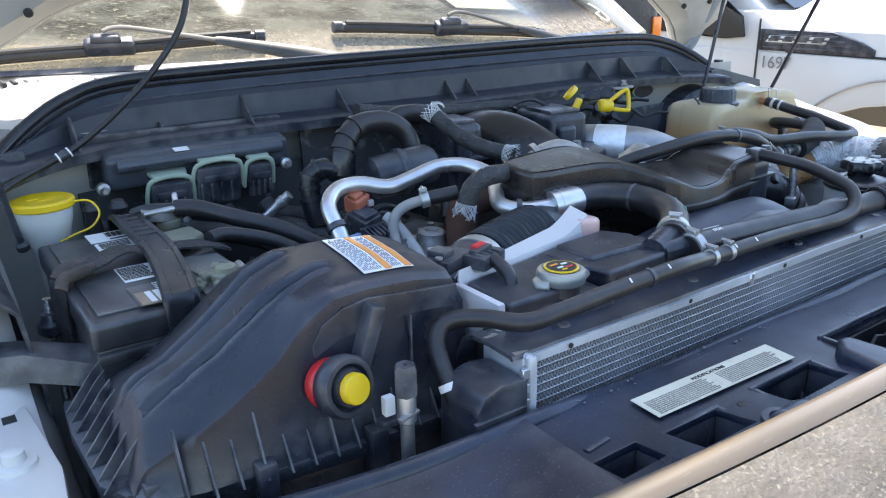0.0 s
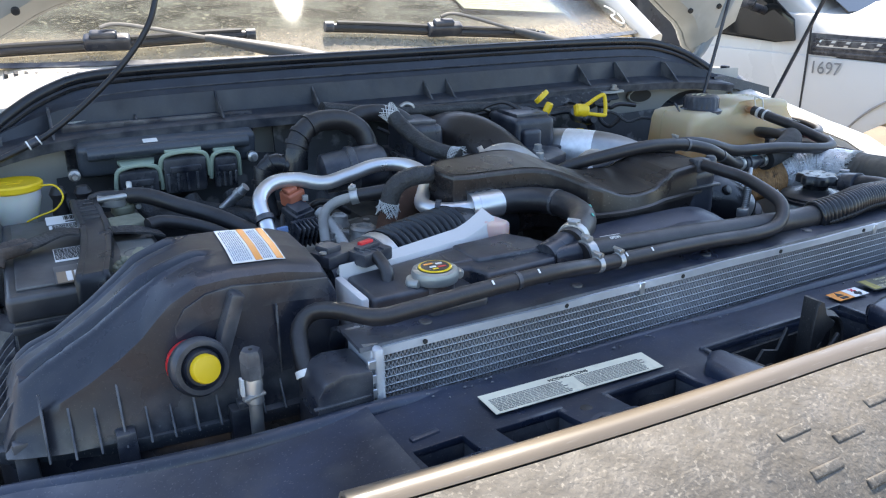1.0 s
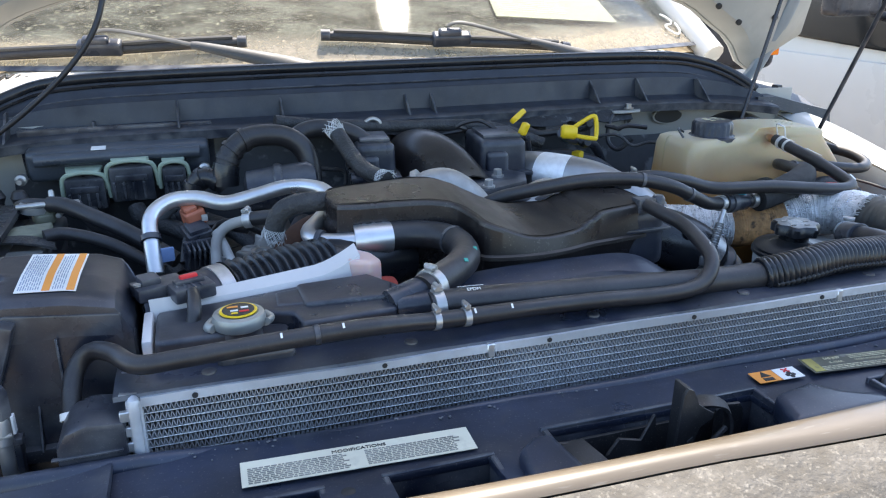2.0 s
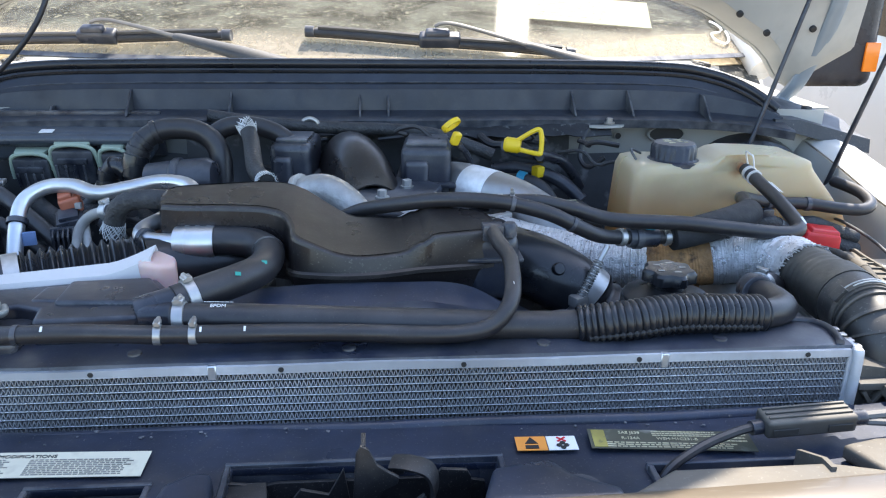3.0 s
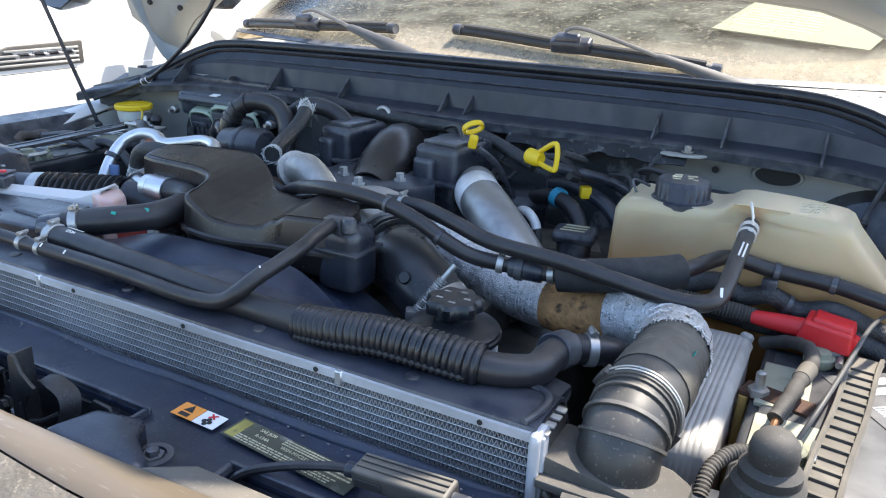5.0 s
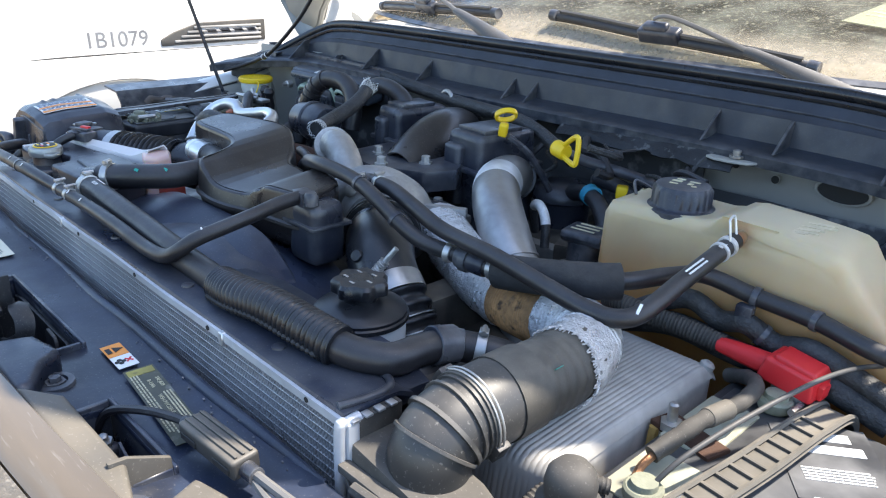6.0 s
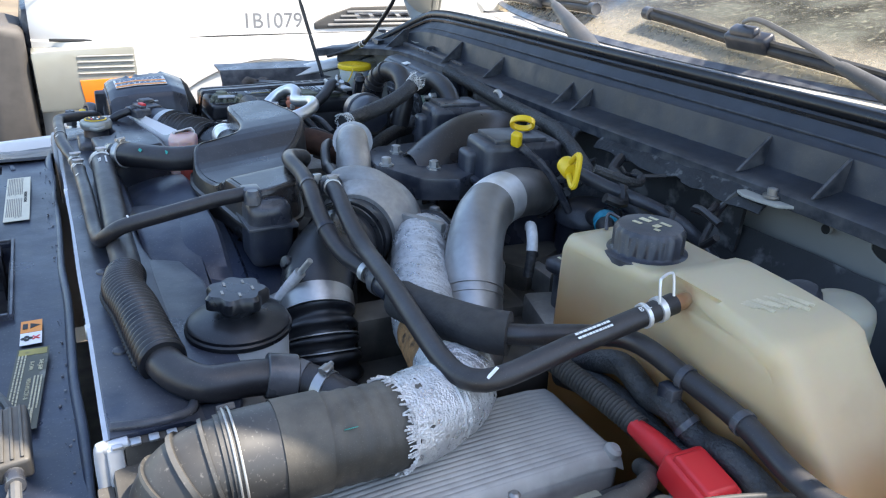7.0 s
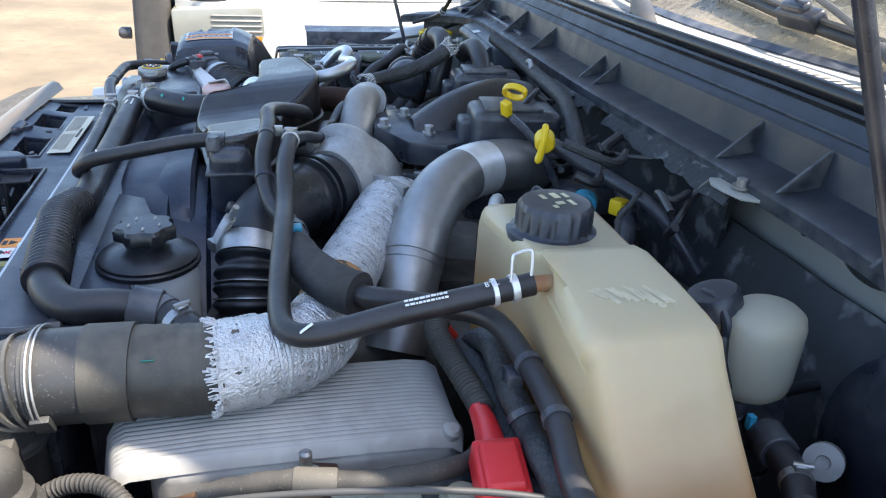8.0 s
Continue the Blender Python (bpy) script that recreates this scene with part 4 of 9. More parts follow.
    words("lettering", "MODIFICATIONS", 0.0058, m @ Matrix.Translation((0.0, 0.0105, 0.0006)), INK, lab, 1.1)
    part("print", print_lines(0.092, 0.022, m @ Matrix.Translation((-0.05, -0.004, 0.0002)), 9, 3, 0.75), LABELINK, lab)
    part("print", print_lines(0.092, 0.022, m @ Matrix.Translation((0.05, -0.004, 0.0002)), 9, 4, 0.75), LABELINK, lab)
    m = frame_of((0.650, -0.056, z(0.65, -0.056) + 0.0045), (1, -0.03, 0), (0, 1, 0.02))
    warn = part("warning_label", sticker(0.028, 0.021, m @ Matrix.Translation((-0.0142, 0, 0))), ORANGE, p, "orange and white warning label")
    tri_bm = prism([(-0.006, -0.002), (0.006, -0.002), (0, 0.008)], 0.0005, 0.0009, 0, 1)
    tri_bm.transform(m @ Matrix.Translation((-0.0142, 0.001, 0)))
    part("triangle", tri_bm, INK, warn)
    book = block(-0.006, 0.006, -0.0085, -0.0035, 0.0005, 0.0009, 0, 1)
    book.transform(m @ Matrix.Translation((-0.0142, 0.0, 0)))
    part("book", book, INK, warn)
    half = part("white_half", sticker(0.027, 0.021, m @ Matrix.Translation((0.0142, 0, 0))), WHITE, warn)
    for a in range(4):
        bl = lathe([(0.0026, 0.0005), (0.0026, 0.0009)], (0, 0, 0), (0, 0, 1), 10)
        bl.transform(m @ Matrix.Translation((0.0142 + 0.0034 * math.cos(a * math.pi / 2), -0.004 + 0.0034 * math.sin(a * math.pi / 2), 0)))
        part("fan_blade", bl, INK, half)
    for s in (-1, 1):
        bar = block(-0.005, 0.005, -0.001, 0.001, 0.0005, 0.0009, 0, 1)
        bar.transform(m @ Matrix.Translation((0.0142, 0.005, 0)) @ pose(0, 0, 0, 0, 0, s * 40))
        part("cross_bar", bar, RED, half)
    m = frame_of((0.765, -0.061, z(0.765, -0.061) + 0.0045), (1, -0.10, 0), (0, 1, 0.02))
    spec = part("refrigerant_label", sticker(0.150, 0.030, m), material("olive_label", (0.075, 0.075, 0.05), 0.5, grain=80, spots=0.35, spot_color=(0.4, 0.4, 0.36), spot_size=30), p, "worn olive and yellow refrigerant label")
    part("yellow_tab", sticker(0.012, 0.026, m @ Matrix.Translation((-0.066, 0, 0.0004))), material("faded_yellow_ink", (0.42, 0.36, 0.09), 0.6, vary=0.4, grain=120, spots=0.5, spot_color=(0.12, 0.11, 0.06), spot_size=120), spec)
    words("lettering", "SAE J639", 0.0055, m @ Matrix.Translation((-0.037, 0.0095, 0.0006)), GOLDINK, spec)
    words("lettering", "R-134A", 0.0055, m @ Matrix.Translation((-0.037, 0.001, 0.0006)), GOLDINK, spec)
    words("lettering", "WSH-M1C231-B", 0.0055, m @ Matrix.Translation((0.006, 0.001, 0.0006)), GOLDINK, spec)
    part("print", print_lines(0.06, 0.009, m @ Matrix.Translation((0.014, 0.009, 0.0002)), 3, 8), GOLDINK, spec)
    part("print", print_lines(0.12, 0.009, m @ Matrix.Translation((0.0, -0.009, 0.0002)), 3, 9), GOLDINK, spec)
    part("print", print_lines(0.03, 0.014, m @ Matrix.Translation((0.056, 0.004, 0.0002)), 3, 10), GOLDINK, spec)


def latch():
    l = thing("hood_latch", (0.5, -0.12, 1.13), "black steel hood latch with a striker hook", "latch")
    iron = material("latch_steel", (0.022, 0.023, 0.026), 0.45, 0.3, vary=0.5, grain=90, bump=0.2, dust=0.25, dust_color=(0.16, 0.14, 0.11), specks=0.25)
    part("base_plate", prism([(0.38, 1.10), (0.59, 1.10), (0.59, 1.150), (0.56, 1.156), (0.41, 1.156), (0.38, 1.150)], -0.082, -0.078, 0.001, axis="y"), iron, l)
    part("left_plate", prism([(0.366, 1.10), (0.366, 1.160), (0.372, 1.166), (0.402, 1.162), (0.408, 1.10)], -0.094, -0.090, 0.001, axis="y"), iron, l)
    part("left_flange", prism([(0.366, -0.135), (0.366, -0.090), (0.402, -0.090), (0.408, -0.128)], 1.160, 1.164, 0.001), iron, l)
    part("inner_plate", prism([(0.425, 1.10), (0.420, 1.150), (0.432, 1.166), (0.455, 1.160), (0.468, 1.185), (0.476, 1.13)], -0.106, -0.102, 0.001, axis="y"), iron, l)
    part("hook", prism([(0.470, 1.10), (0.496, 1.10), (0.494, 1.165), (0.500, 1.180), (0.512, 1.186), (0.513, 1.192), (0.505, 1.197), (0.496, 1.204), (0.489, 1.219), (0.483, 1.222), (0.479, 1.215), (0.476, 1.17)], -0.130, -0.126, 0.001, axis="y"), iron, l)
    part("hook_web", prism([(0.479, 1.10), (0.483, 1.221), (0.487, 1.221), (0.485, 1.10)], -0.127, -0.108, 0.001, axis="y"), iron, l)
    part("hook_slot", prism([(0.487, 1.145), (0.486, 1.168), (0.492, 1.172), (0.495, 1.145)], -0.1312, -0.1302, 0.0004, 1, axis="y"), INK, l)
    lever = spline([(0.508, -0.108, 1.190), (0.522, -0.112, 1.191), (0.538, -0.112, 1.183), (0.541, -0.116, 1.165), (0.530, -0.122, 1.135), (0.524, -0.126, 1.11)], 6)
    part("release_lever", sheet([[p + Vector((-0.003, -0.009, 0)), p + Vector((0, 0, 0.003)), p + Vector((0.003, 0.009, 0))] for p in lever], 0.003), iron, l)
    part("lever_end", block(0.508, 0.518, -0.116, -0.102, 1.184, 1.195, 0.002), iron, l)
    part("cross_rod", pipe([(0.497, -0.128, 1.150), (0.515, -0.126, 1.156), (0.535, -0.122, 1.168)], 0.0028, 8), iron, l)
    part("right_plate", prism([(0.545, 1.10), (0.545, 1.168), (0.550, 1.174), (0.572, 1.172), (0.576, 1.165), (0.576, 1.10)], -0.096, -0.092, 0.001, axis="y"), iron, l)
    part("right_foot", prism([(0.552, 1.10), (0.552, 1.140), (0.562, 1.150), (0.574, 1.148), (0.62, 1.142), (0.63, 1.10)], -0.138, -0.134, 0.001, axis="y"), iron, l)
    for x, y, z in ((0.436, -0.112, 1.142), (0.562, -0.142, 1.138), (0.385, -0.098, 1.135)):
        part("bolt", lathe([(0.0095, 0), (0.0095, 0.003), (0.0062, 0.003), (0.0062, 0.009), (0.003, 0.010)], (x, y, z), (0, -1, 0.25), 6), iron, l)
    part("spring", pipe([(0.452 + 0.0035 * math.cos(a), -0.115 + 0.0035 * math.sin(a), 1.13 + 0.0018 * a / 6.28 * 1.5) for a in [k * 0.8 for k in range(40)]], 0.0009, 6, 2), STEEL, l)


def grille():
    g = thing("grille", (MID, -0.25, 0.9), "dusty grille shell with a sun-faded top edge", "grille")
    xs = [-0.08 + 0.05 * k for k in range(31)]
    bow = lambda x: 0.035 * ((x - MID) / 0.9) ** 2 * 2
    wide = lambda x: 0.020 * min(1.0, max(0.0, (x - 0.45) / 0.25))

    def trim(xs):
        return sheet([[(x, -0.165 + bow(x), 1.186), (x, -0.172 + bow(x), 1.198), (x, -0.180 + bow(x) - wide(x) * 0.4, 1.2015), (x, -0.190 + bow(x) - wide(x), 1.2000), (x, -0.196 + bow(x) - wide(x), 1.195)] for x in xs], 0.003)

    part("top_edge", trim(xs), TAN, g, "sun-faded tan trim along the grille")
    face = []
    for x in xs:
        b = bow(x) - wide(x)
        face.append([(x, -0.1975 + b, 1.194), (x, -0.23 + b, 1.188), (x, -0.28 + b, 1.165), (x, -0.33 + b, 1.12), (x, -0.36 + b, 1.05), (x, -0.37 + b, 0.85)])
    part("shell", sheet(face, 0.004), GRILLE, g, "dusty grey grille shell")
    # rows of small raised bars on the shell
    for r, (dy, zz) in enumerate(((-0.245, 1.1835), (-0.262, 1.1760), (-0.280, 1.1670), (-0.298, 1.1520), (-0.316, 1.1355))):
        for k in range(9):
            x = 0.30 + 0.115 * k + 0.05 * (r % 2)
            if x > 1.1:
                continue
            own = block(-0.019, 0.019, -0.0045, 0.0045, -0.0045, 0.0006, 0.0022, 3)
            own.transform(Matrix.Translation((x, dy + bow(x) - wide(x), zz - 0.0012)) @ pose(0, 0, 0, 25 + 6 * r, 0, 0))
            part("raised_bar", own, GRILLE, g)
    # headlamp housing at the left front corner
    for s in (-1, 1):
        x = MID + s * 0.86
        h = thing("headlight", (x, -0.12, 1.0), "headlight housing with a chromed rim", "headlight", "headlights")
        part("housing", block(x - 0.10, x + 0.10, -0.20, -0.06, 0.86, 1.04, 0.02), LENS, h)
        part("rim", pipe([(x - 0.09, -0.19, 1.035), (x, -0.195, 1.045), (x + 0.09, -0.19, 1.035)], 0.008, 10), ALLOY, h)


cooler()
front_panel()
latch()
grille()


# black plate over the gap between the coolers
def top_seal():
    bm = sheet([[(x, y, z + 0.001 * noise.noise(Vector((x * 8, y * 30, 0)))) for x in [0.0484 * k for k in range(21)]] for y, z in ((0.0005, 1.2262), (0.002, 1.2302), (0.035, 1.2312), (0.06, 1.229), (0.075, 1.222), (0.09, 1.19), (0.09, 1.05))], 0.004)
    seal = thing("radiator_top_seal", (MID, 0.05, 1.22), "flat black plastic seal above the radiator", "seal")
    part("strip", bm, PANEL, seal)
    for x in (0.08, 0.27, 0.47, 0.66, 0.84):
        part("push_pin", lathe([(0.007, 0), (0.0065, 0.002), (0.002, 0.003)], (x, 0.022, 1.2305), (0, 0, 1), 14), PLASTIC, seal)
    bm = prism([(0.62, 0.070), (0.90, 0.070), (0.963, 0.060), (0.966, 0.098), (0.90, 0.118), (0.70, 0.120), (0.64, 0.105)], 1.208, 1.2235, 0.004)
    part("rear_shelf", bm, PANEL, seal)
    part("rolled_end", pipe([(0.956, 0.004, 1.2318), (0.961, 0.020, 1.2325), (0.962, 0.045, 1.2315), (0.950, 0.064, 1.2285), (0.915, 0.072, 1.2265)], 0.0040, 10), PLASTIC, seal)


top_seal()


# ---- hoses and pipes ----
def hose(name, points, radius, mat, label, category="hose", seg=16, steps=8, step=0.008):
    h = thing(name, points[0], label, category)
    cur = even(spline(points, steps), step)
    tube = part("tube", sweep(cur, radius, seg), mat, h)
    return h, cur, tube


def clamp(h, cur, at, radius, mat=None, screw=True, width=0.011):
    """A band clamp with its tangs."""
    mat = mat or STEEL
    c = part("clamp", band(cur, at, width, radius), mat, h)
    i = min(len(cur) - 2, max(0, round(at * (len(cur) - 1))))
    if screw:
        t = (cur[i + 1] - cur[i]).normalized()
        up = (Vector((0, 0, 1)) - t * t.z).normalized()
        side = t.cross(up)
        m = Matrix((t, side, up)).transposed().to_4x4()
        m.translation = cur[i] + up * (radius + 0.002)
        bm = bmesh.new()
        block(-width * 0.46, width * 0.46, -0.0060, 0.0050, -0.0025, 0.0022, 0.0008, 1, bm=bm)
        sweep([Vector((0, -0.0085, 0.0012)), Vector((0, -0.0065, 0.0012)), Vector((0, 0.0065, 0.0012))], min(0.0026, width * 0.3), 10, bm=bm)
        bm.transform(m)
        part("screw_housing", bm, mat, c)
    return c


def ribbed(deep, pitch, base):
    return lambda f, s: base + deep * (0.5 + 0.5 * math.cos(2 * math.pi * s / pitch))


def hoses():
    # coolant bypass hose that runs along the top of the cooler
    pts = [(-0.040, 0.030, 1.185), (-0.040, 0.050, 1.212), (-0.035, 0.068, 1.232), (-0.020, 0.068, 1.246), (0.000, 0.045, 1.252), (0.022, 0.010, 1.254), (0.06, 0.004, 1.257), (0.13, 0.004, 1.260), (0.208, 0.004, 1.262), (0.254, 0.010, 1.258), (0.299, 0.018, 1.252), (0.413, 0.022, 1.249), (0.488, 0.023, 1.246), (0.542, 0.023, 1.243), (0.581, 0.024, 1.243), (0.606, 0.027, 1.247), (0.622, 0.034, 1.258), (0.632, 0.050, 1.270), (0.638, 0.085, 1.279), (0.640, 0.120, 1.286), (0.634, 0.155, 1.290), (0.632, 0.186, 1.292)]
    h, cur, tube = hose("coolant_hose", pts, 0.0086, RUBBER, "long thin black rubber coolant hose with clamps")
    for x in (0.297, 0.329):
        clamp(h, cur, min(range(len(cur)), key=lambda k: abs(cur[k].x - x) + (cur[k].y > 0.03)) / (len(cur) - 1), 0.0098, STEEL, True, 0.007)
    clamp(h, cur, 0.015, 0.0102, WHITE, False, 0.007)
    part("strap", band(cur, 0.335, 0.005, 0.0096), PLASTIC, h)
    for i, a in enumerate((0.30, 0.36, 0.51, 0.555, 0.86)):
        k = round(a * (len(cur) - 1))
        p, t = cur[k], (cur[k + 1] - cur[k]).normalized()
        m = frame_of(p + Vector((0, -0.005, 0.0074)), t, Vector((0, 0.6, 0.5)))
        part("paint_mark", sticker(0.002, 0.005, m), WHITE, tube)
    part("fitting", block(0.620, 0.645, 0.182, 0.203, 1.281, 1.300, 0.003), PLASTIC, h)

    # radiator return hose with a split loom over its far half
    pts = [(0.300, 0.052, 1.251), (0.33, 0.052, 1.252), (0.427, 0.050, 1.248), (0.522, 0.048, 1.244), (0.611, 0.046, 1.240), (0.66, 0.046, 1.238), (0.70, 0.042, 1.240), (0.748, 0.036, 1.247), (0.80, 0.042, 1.250), (0.862, 0.048, 1.246), (0.905, 0.055, 1.242), (0.934, 0.078, 1.238), (0.936, 0.112, 1.236), (0.936, 0.145, 1.230), (0.946, 0.162, 1.226), (0.975, 0.185, 1.220), (1.0, 0.21, 1.20)]
    h, cur, tube = hose("return_hose", pts, 0.0155, RUBBER, "thick black return hose, its far half in a ribbed split loom", seg=18)
    n = len(cur) - 1
    a, b = round(0.49 * n), round(0.745 * n)
    loom = even(cur[a:b], 0.0009)
    part("split_loom", sweep(loom, lambda f, q: 0.0180 + 0.0028 * abs(math.sin(math.pi * q / 0.0066)) ** 0.7, 30), SATIN, h, "ribbed black split loom")
    slit = even([p + Vector((0, -0.0195, -0.006)) for p in cur[a + 1:b - 1]], 0.0011)
    part("loom_slit", sweep(slit, ribbed(0.0022, 0.0066, 0.0012), 6), INK, h)
    clamp(h, cur, 0.012, 0.0178, STEEL)
    part("quick_coupling", band(cur, 0.868, 0.026, 0.0195), PLASTIC, h)
    part("coupling_rib", band(cur, 0.895, 0.010, 0.0165), PLASTIC, h)
    clamp(h, cur, 0.925, 0.0172, STEEL, True, 0.010)
    words("lettering", "EPDM", 0.006, frame_of((0.345, 0.0475, 1.2672), (1, -0.02, -0.03), (0, 1, 0.4)), WHITE, tube)
    part("print", print_lines(0.03, 0.005, frame_of((0.345, 0.056, 1.267), (1, -0.02, -0.03), (0, 1, -0.3)), 1, 4), WHITE, tube)

    # upper radiator hose that hooks round to the bright pipe
    pts = [(0.290, 0.236, 1.268), (0.325, 0.238, 1.268), (0.358, 0.224, 1.268), (0.376, 0.190, 1.268), (0.372, 0.148, 1.266), (0.352, 0.116, 1.266), (0.325, 0.092, 1.264), (0.298, 0.074, 1.260)]
    h, cur, tube = hose("upper_radiator_hose", pts, 0.0175, RUBBER, "thick hooked black radiator hose", seg=18)
    clamp(h, cur, 0.93, 0.0195, STEEL)
    part("strap", band(cur, 0.40, 0.005, 0.0185), PLASTIC, h)
    for a in (0.62, 0.75):
        k = round(a * (len(cur) - 1))
        part("paint_mark", sticker(0.006, 0.004, frame_of(cur[k] + Vector((0.008, -0.010, 0.013)), (1, 0.5, -0.3), (0, 1, 1))), material("teal_paint", (0.02, 0.30, 0.24), 0.5) if a == 0.62 else bpy.data.materials["teal_paint"], tube)

    # bright bent coolant pipe
    pts = [(0.026, 0.340, 1.215), (0.024, 0.365, 1.250), (0.026, 0.392, 1.276), (0.050, 0.410, 1.290), (0.085, 0.412, 1.291), (0.120, 0.400, 1.284), (0.160, 0.402, 1.290), (0.205, 0.405, 1.298), (0.245, 0.390, 1.296), (0.258, 0.352, 1.286), (0.232, 0.310, 1.276), (0.212, 0.278, 1.270), (0.222, 0.252, 1.267), (0.250, 0.240, 1.267), (0.285, 0.236, 1.268)]
    h, cur, tube = hose("coolant_pipe", pts, 0.0102, ALLOY, "bent bright aluminium coolant pipe", "pipe", step=0.006)
    part("crimp_sleeve", pipe([(0.262, 0.2385, 1.267), (0.285, 0.236, 1.268), (0.306, 0.2365, 1.268)], 0.0188, 24), ALLOY, h)
    for x in (0.272, 0.284, 0.297):
        part("crimp_ring", pipe([(x, 0.2375, 1.2675), (x + 0.004, 0.2370, 1.2675)], 0.0196, 24), ALLOY, h)
    part("clip", band(cur, 0.09, 0.008, 0.0135), PLASTIC, h)
    part("clip", band(cur, 0.88, 0.007, 0.0135), PLASTIC, h)

    # heater hose with quick coupler and foam sleeve
    pts = [(0.455, 0.312, 1.272), (0.480, 0.303, 1.285), (0.530, 0.272, 1.302), (0.577, 0.256, 1.311), (0.627, 0.255, 1.310), (0.670, 0.252, 1.305), (0.713, 0.247, 1.294), (0.750, 0.248, 1.276), (0.780, 0.255, 1.262), (0.812, 0.268, 1.255), (0.850, 0.276, 1.252), (0.88, 0.275, 1.253), (0.94, 0.286, 1.262), (1.005, 0.318, 1.270), (1.03, 0.380, 1.268), (1.048, 0.424, 1.262), (1.097, 0.440, 1.250), (1.163, 0.440, 1.246), (1.215, 0.432, 1.240), (1.252, 0.434, 1.238), (1.276, 0.455, 1.242), (1.284, 0.500, 1.248), (1.276, 0.560, 1.250)]
    h, cur, tube = hose("heater_hose", pts, 0.0094, RUBBER, "black heater hose in a foam sleeve with a blue-tabbed coupler")
    n = len(cur) - 1

    def way(x):
        return min(range(len(cur)), key=lambda k: abs(cur[k].x - x)) / n
    part("coupler", band(cur, way(0.845), 0.040, 0.0135), PLASTIC, h)
    part("coupler_ring", band(cur, way(0.838), 0.010, 0.0155), PLASTIC, h)
    p = cur[round(way(0.848) * n)]
    part("release_tab", block(p.x - 0.007, p.x + 0.007, p.y - 0.006, p.y + 0.006, p.z + 0.010, p.z + 0.0165, 0.0015), BLUE, h, "blue release tab")
    for x in (0.816, 0.873):
        clamp(h, cur, way(x), 0.0118, STEEL, False, 0.008)
    a, b = round(way(0.884) * n), round(way(1.008) * n)
    part("foam_sleeve", sweep(cur[a:b + 1], 0.0195, 20), FOAM, h, "thick black foam sleeve")
    for x in (1.095, 1.165):
        part("strap", band(cur, way(x), 0.007, 0.0110), PLASTIC, h)
    part("clip_block", block(1.085, 1.103, 0.424, 0.436, 1.226, 1.242, 0.002), PLASTIC, h)
    for x in (0.668, 0.74):
        part("strap", band(cur, way(x), 0.005, 0.0104), PLASTIC, h)

    # degas hose to the coolant bottle
    pts = [(0.655, 0.282, 1.300), (0.700, 0.276, 1.302), (0.745, 0.270, 1.294), (0.800, 0.268, 1.279), (0.890, 0.262, 1.275), (0.960, 0.257, 1.268), (1.018, 0.255, 1.262), (1.046, 0.262, 1.262), (1.058, 0.285, 1.266), (1.060, 0.345, 1.280), (1.060, 0.400, 1.290), (1.060, 0.452, 1.299)]
    h, cur, tube = hose("degas_hose", pts, 0.0095, RUBBER, "black degas hose bent up to the coolant bottle")
    part("joint", block(0.640, 0.662, 0.268, 0.290, 1.289, 1.308, 0.004), PLASTIC, h)
    part("joint_tab", block(0.650, 0.656, 0.262, 0.272, 1.302, 1.314, 0.001), STEEL, h)
    clamp(h, cur, 0.022, 0.0110, STEEL, True, 0.006)
    bright = material("bright_spring_steel", (0.72, 0.73, 0.74), 0.35, 0.6, vary=0.1, grain=90)
    spring = part("spring_clamp", band(cur, 0.972, 0.006, 0.0114), bright, h, "bright spring clamp")
    band_two = part("clamp_band", band(cur, 0.948, 0.004, 0.0112), bright, spring)
    part("clamp_loop", pipe([(1.064, 0.432, 1.304), (1.060, 0.433, 1.322), (1.058, 0.436, 1.325), (1.056, 0.446, 1.327), (1.057, 0.450, 1.324), (1.062, 0.449, 1.306)], 0.0013, 8, 4), bright, spring)
    part("lettering_patch", print_lines(0.034, 0.009, frame_of(cur[-12] + Vector((0.004, 0, 0.0098)), (0.0, 1, 0.16), (-1, 0, 0.3)), 2, 5), WHITE, tube)
    words("lettering", "BTL", 0.007, frame_of(cur[-5] + Vector((0.004, -0.004, 0.0099)), (0.0, 1, 0.16), (-1, 0, 0.3)), WHITE, tube)
    part("paint_mark", sticker(0.003, 0.012, frame_of(cur[round(0.70 * (len(cur) - 1))] + Vector((0.003, -0.005, 0.0085)), (1, 0.2, 0), (0, 0.8, 0.5))), WHITE, tube)

    # frayed woven sleeves round engine wiring
    for pts, ends in (([(0.30, 0.560, 1.345), (0.309, 0.535, 1.328), (0.316, 0.50, 1.312), (0.326, 0.455, 1.300), (0.346, 0.412, 1.294)], (0, 1)), ([(0.30, 0.318, 1.292), (0.245, 0.300, 1.302), (0.205, 0.296, 1.304), (0.180, 0.296, 1.292), (0.170, 0.297, 1.262)], (1,))):
        h, cur, tube = hose("sleeved_harness", pts, 0.0125, LOOM, "wiring harness in a woven sleeve with frayed ends", "harness", step=0.005)
        rnd = random.Random(len(pts))
        for e in ends:
            c = cur[-1] if e else cur[0]
            t = (cur[-1] - cur[-2]).normalized() if e else (cur[0] - cur[1]).normalized()
            s = t.orthogonal().normalized()
            bm = bmesh.new()
            for k in range(26):
                a = 2 * math.pi * k / 26
                for twist in (-1, 1):
                    line = []
                    out = rnd.uniform(0.0, 0.004)
                    l = rnd.uniform(0.010, 0.020)
                    for i in range(5):
                        f = i / 4
                        aa = a + twist * f * 0.9
                        d = s * math.cos(aa) + t.cross(s) * math.sin(aa)
                        line.append(c + t * (l * f - 0.012) + d * (0.0131 + out * f * f))
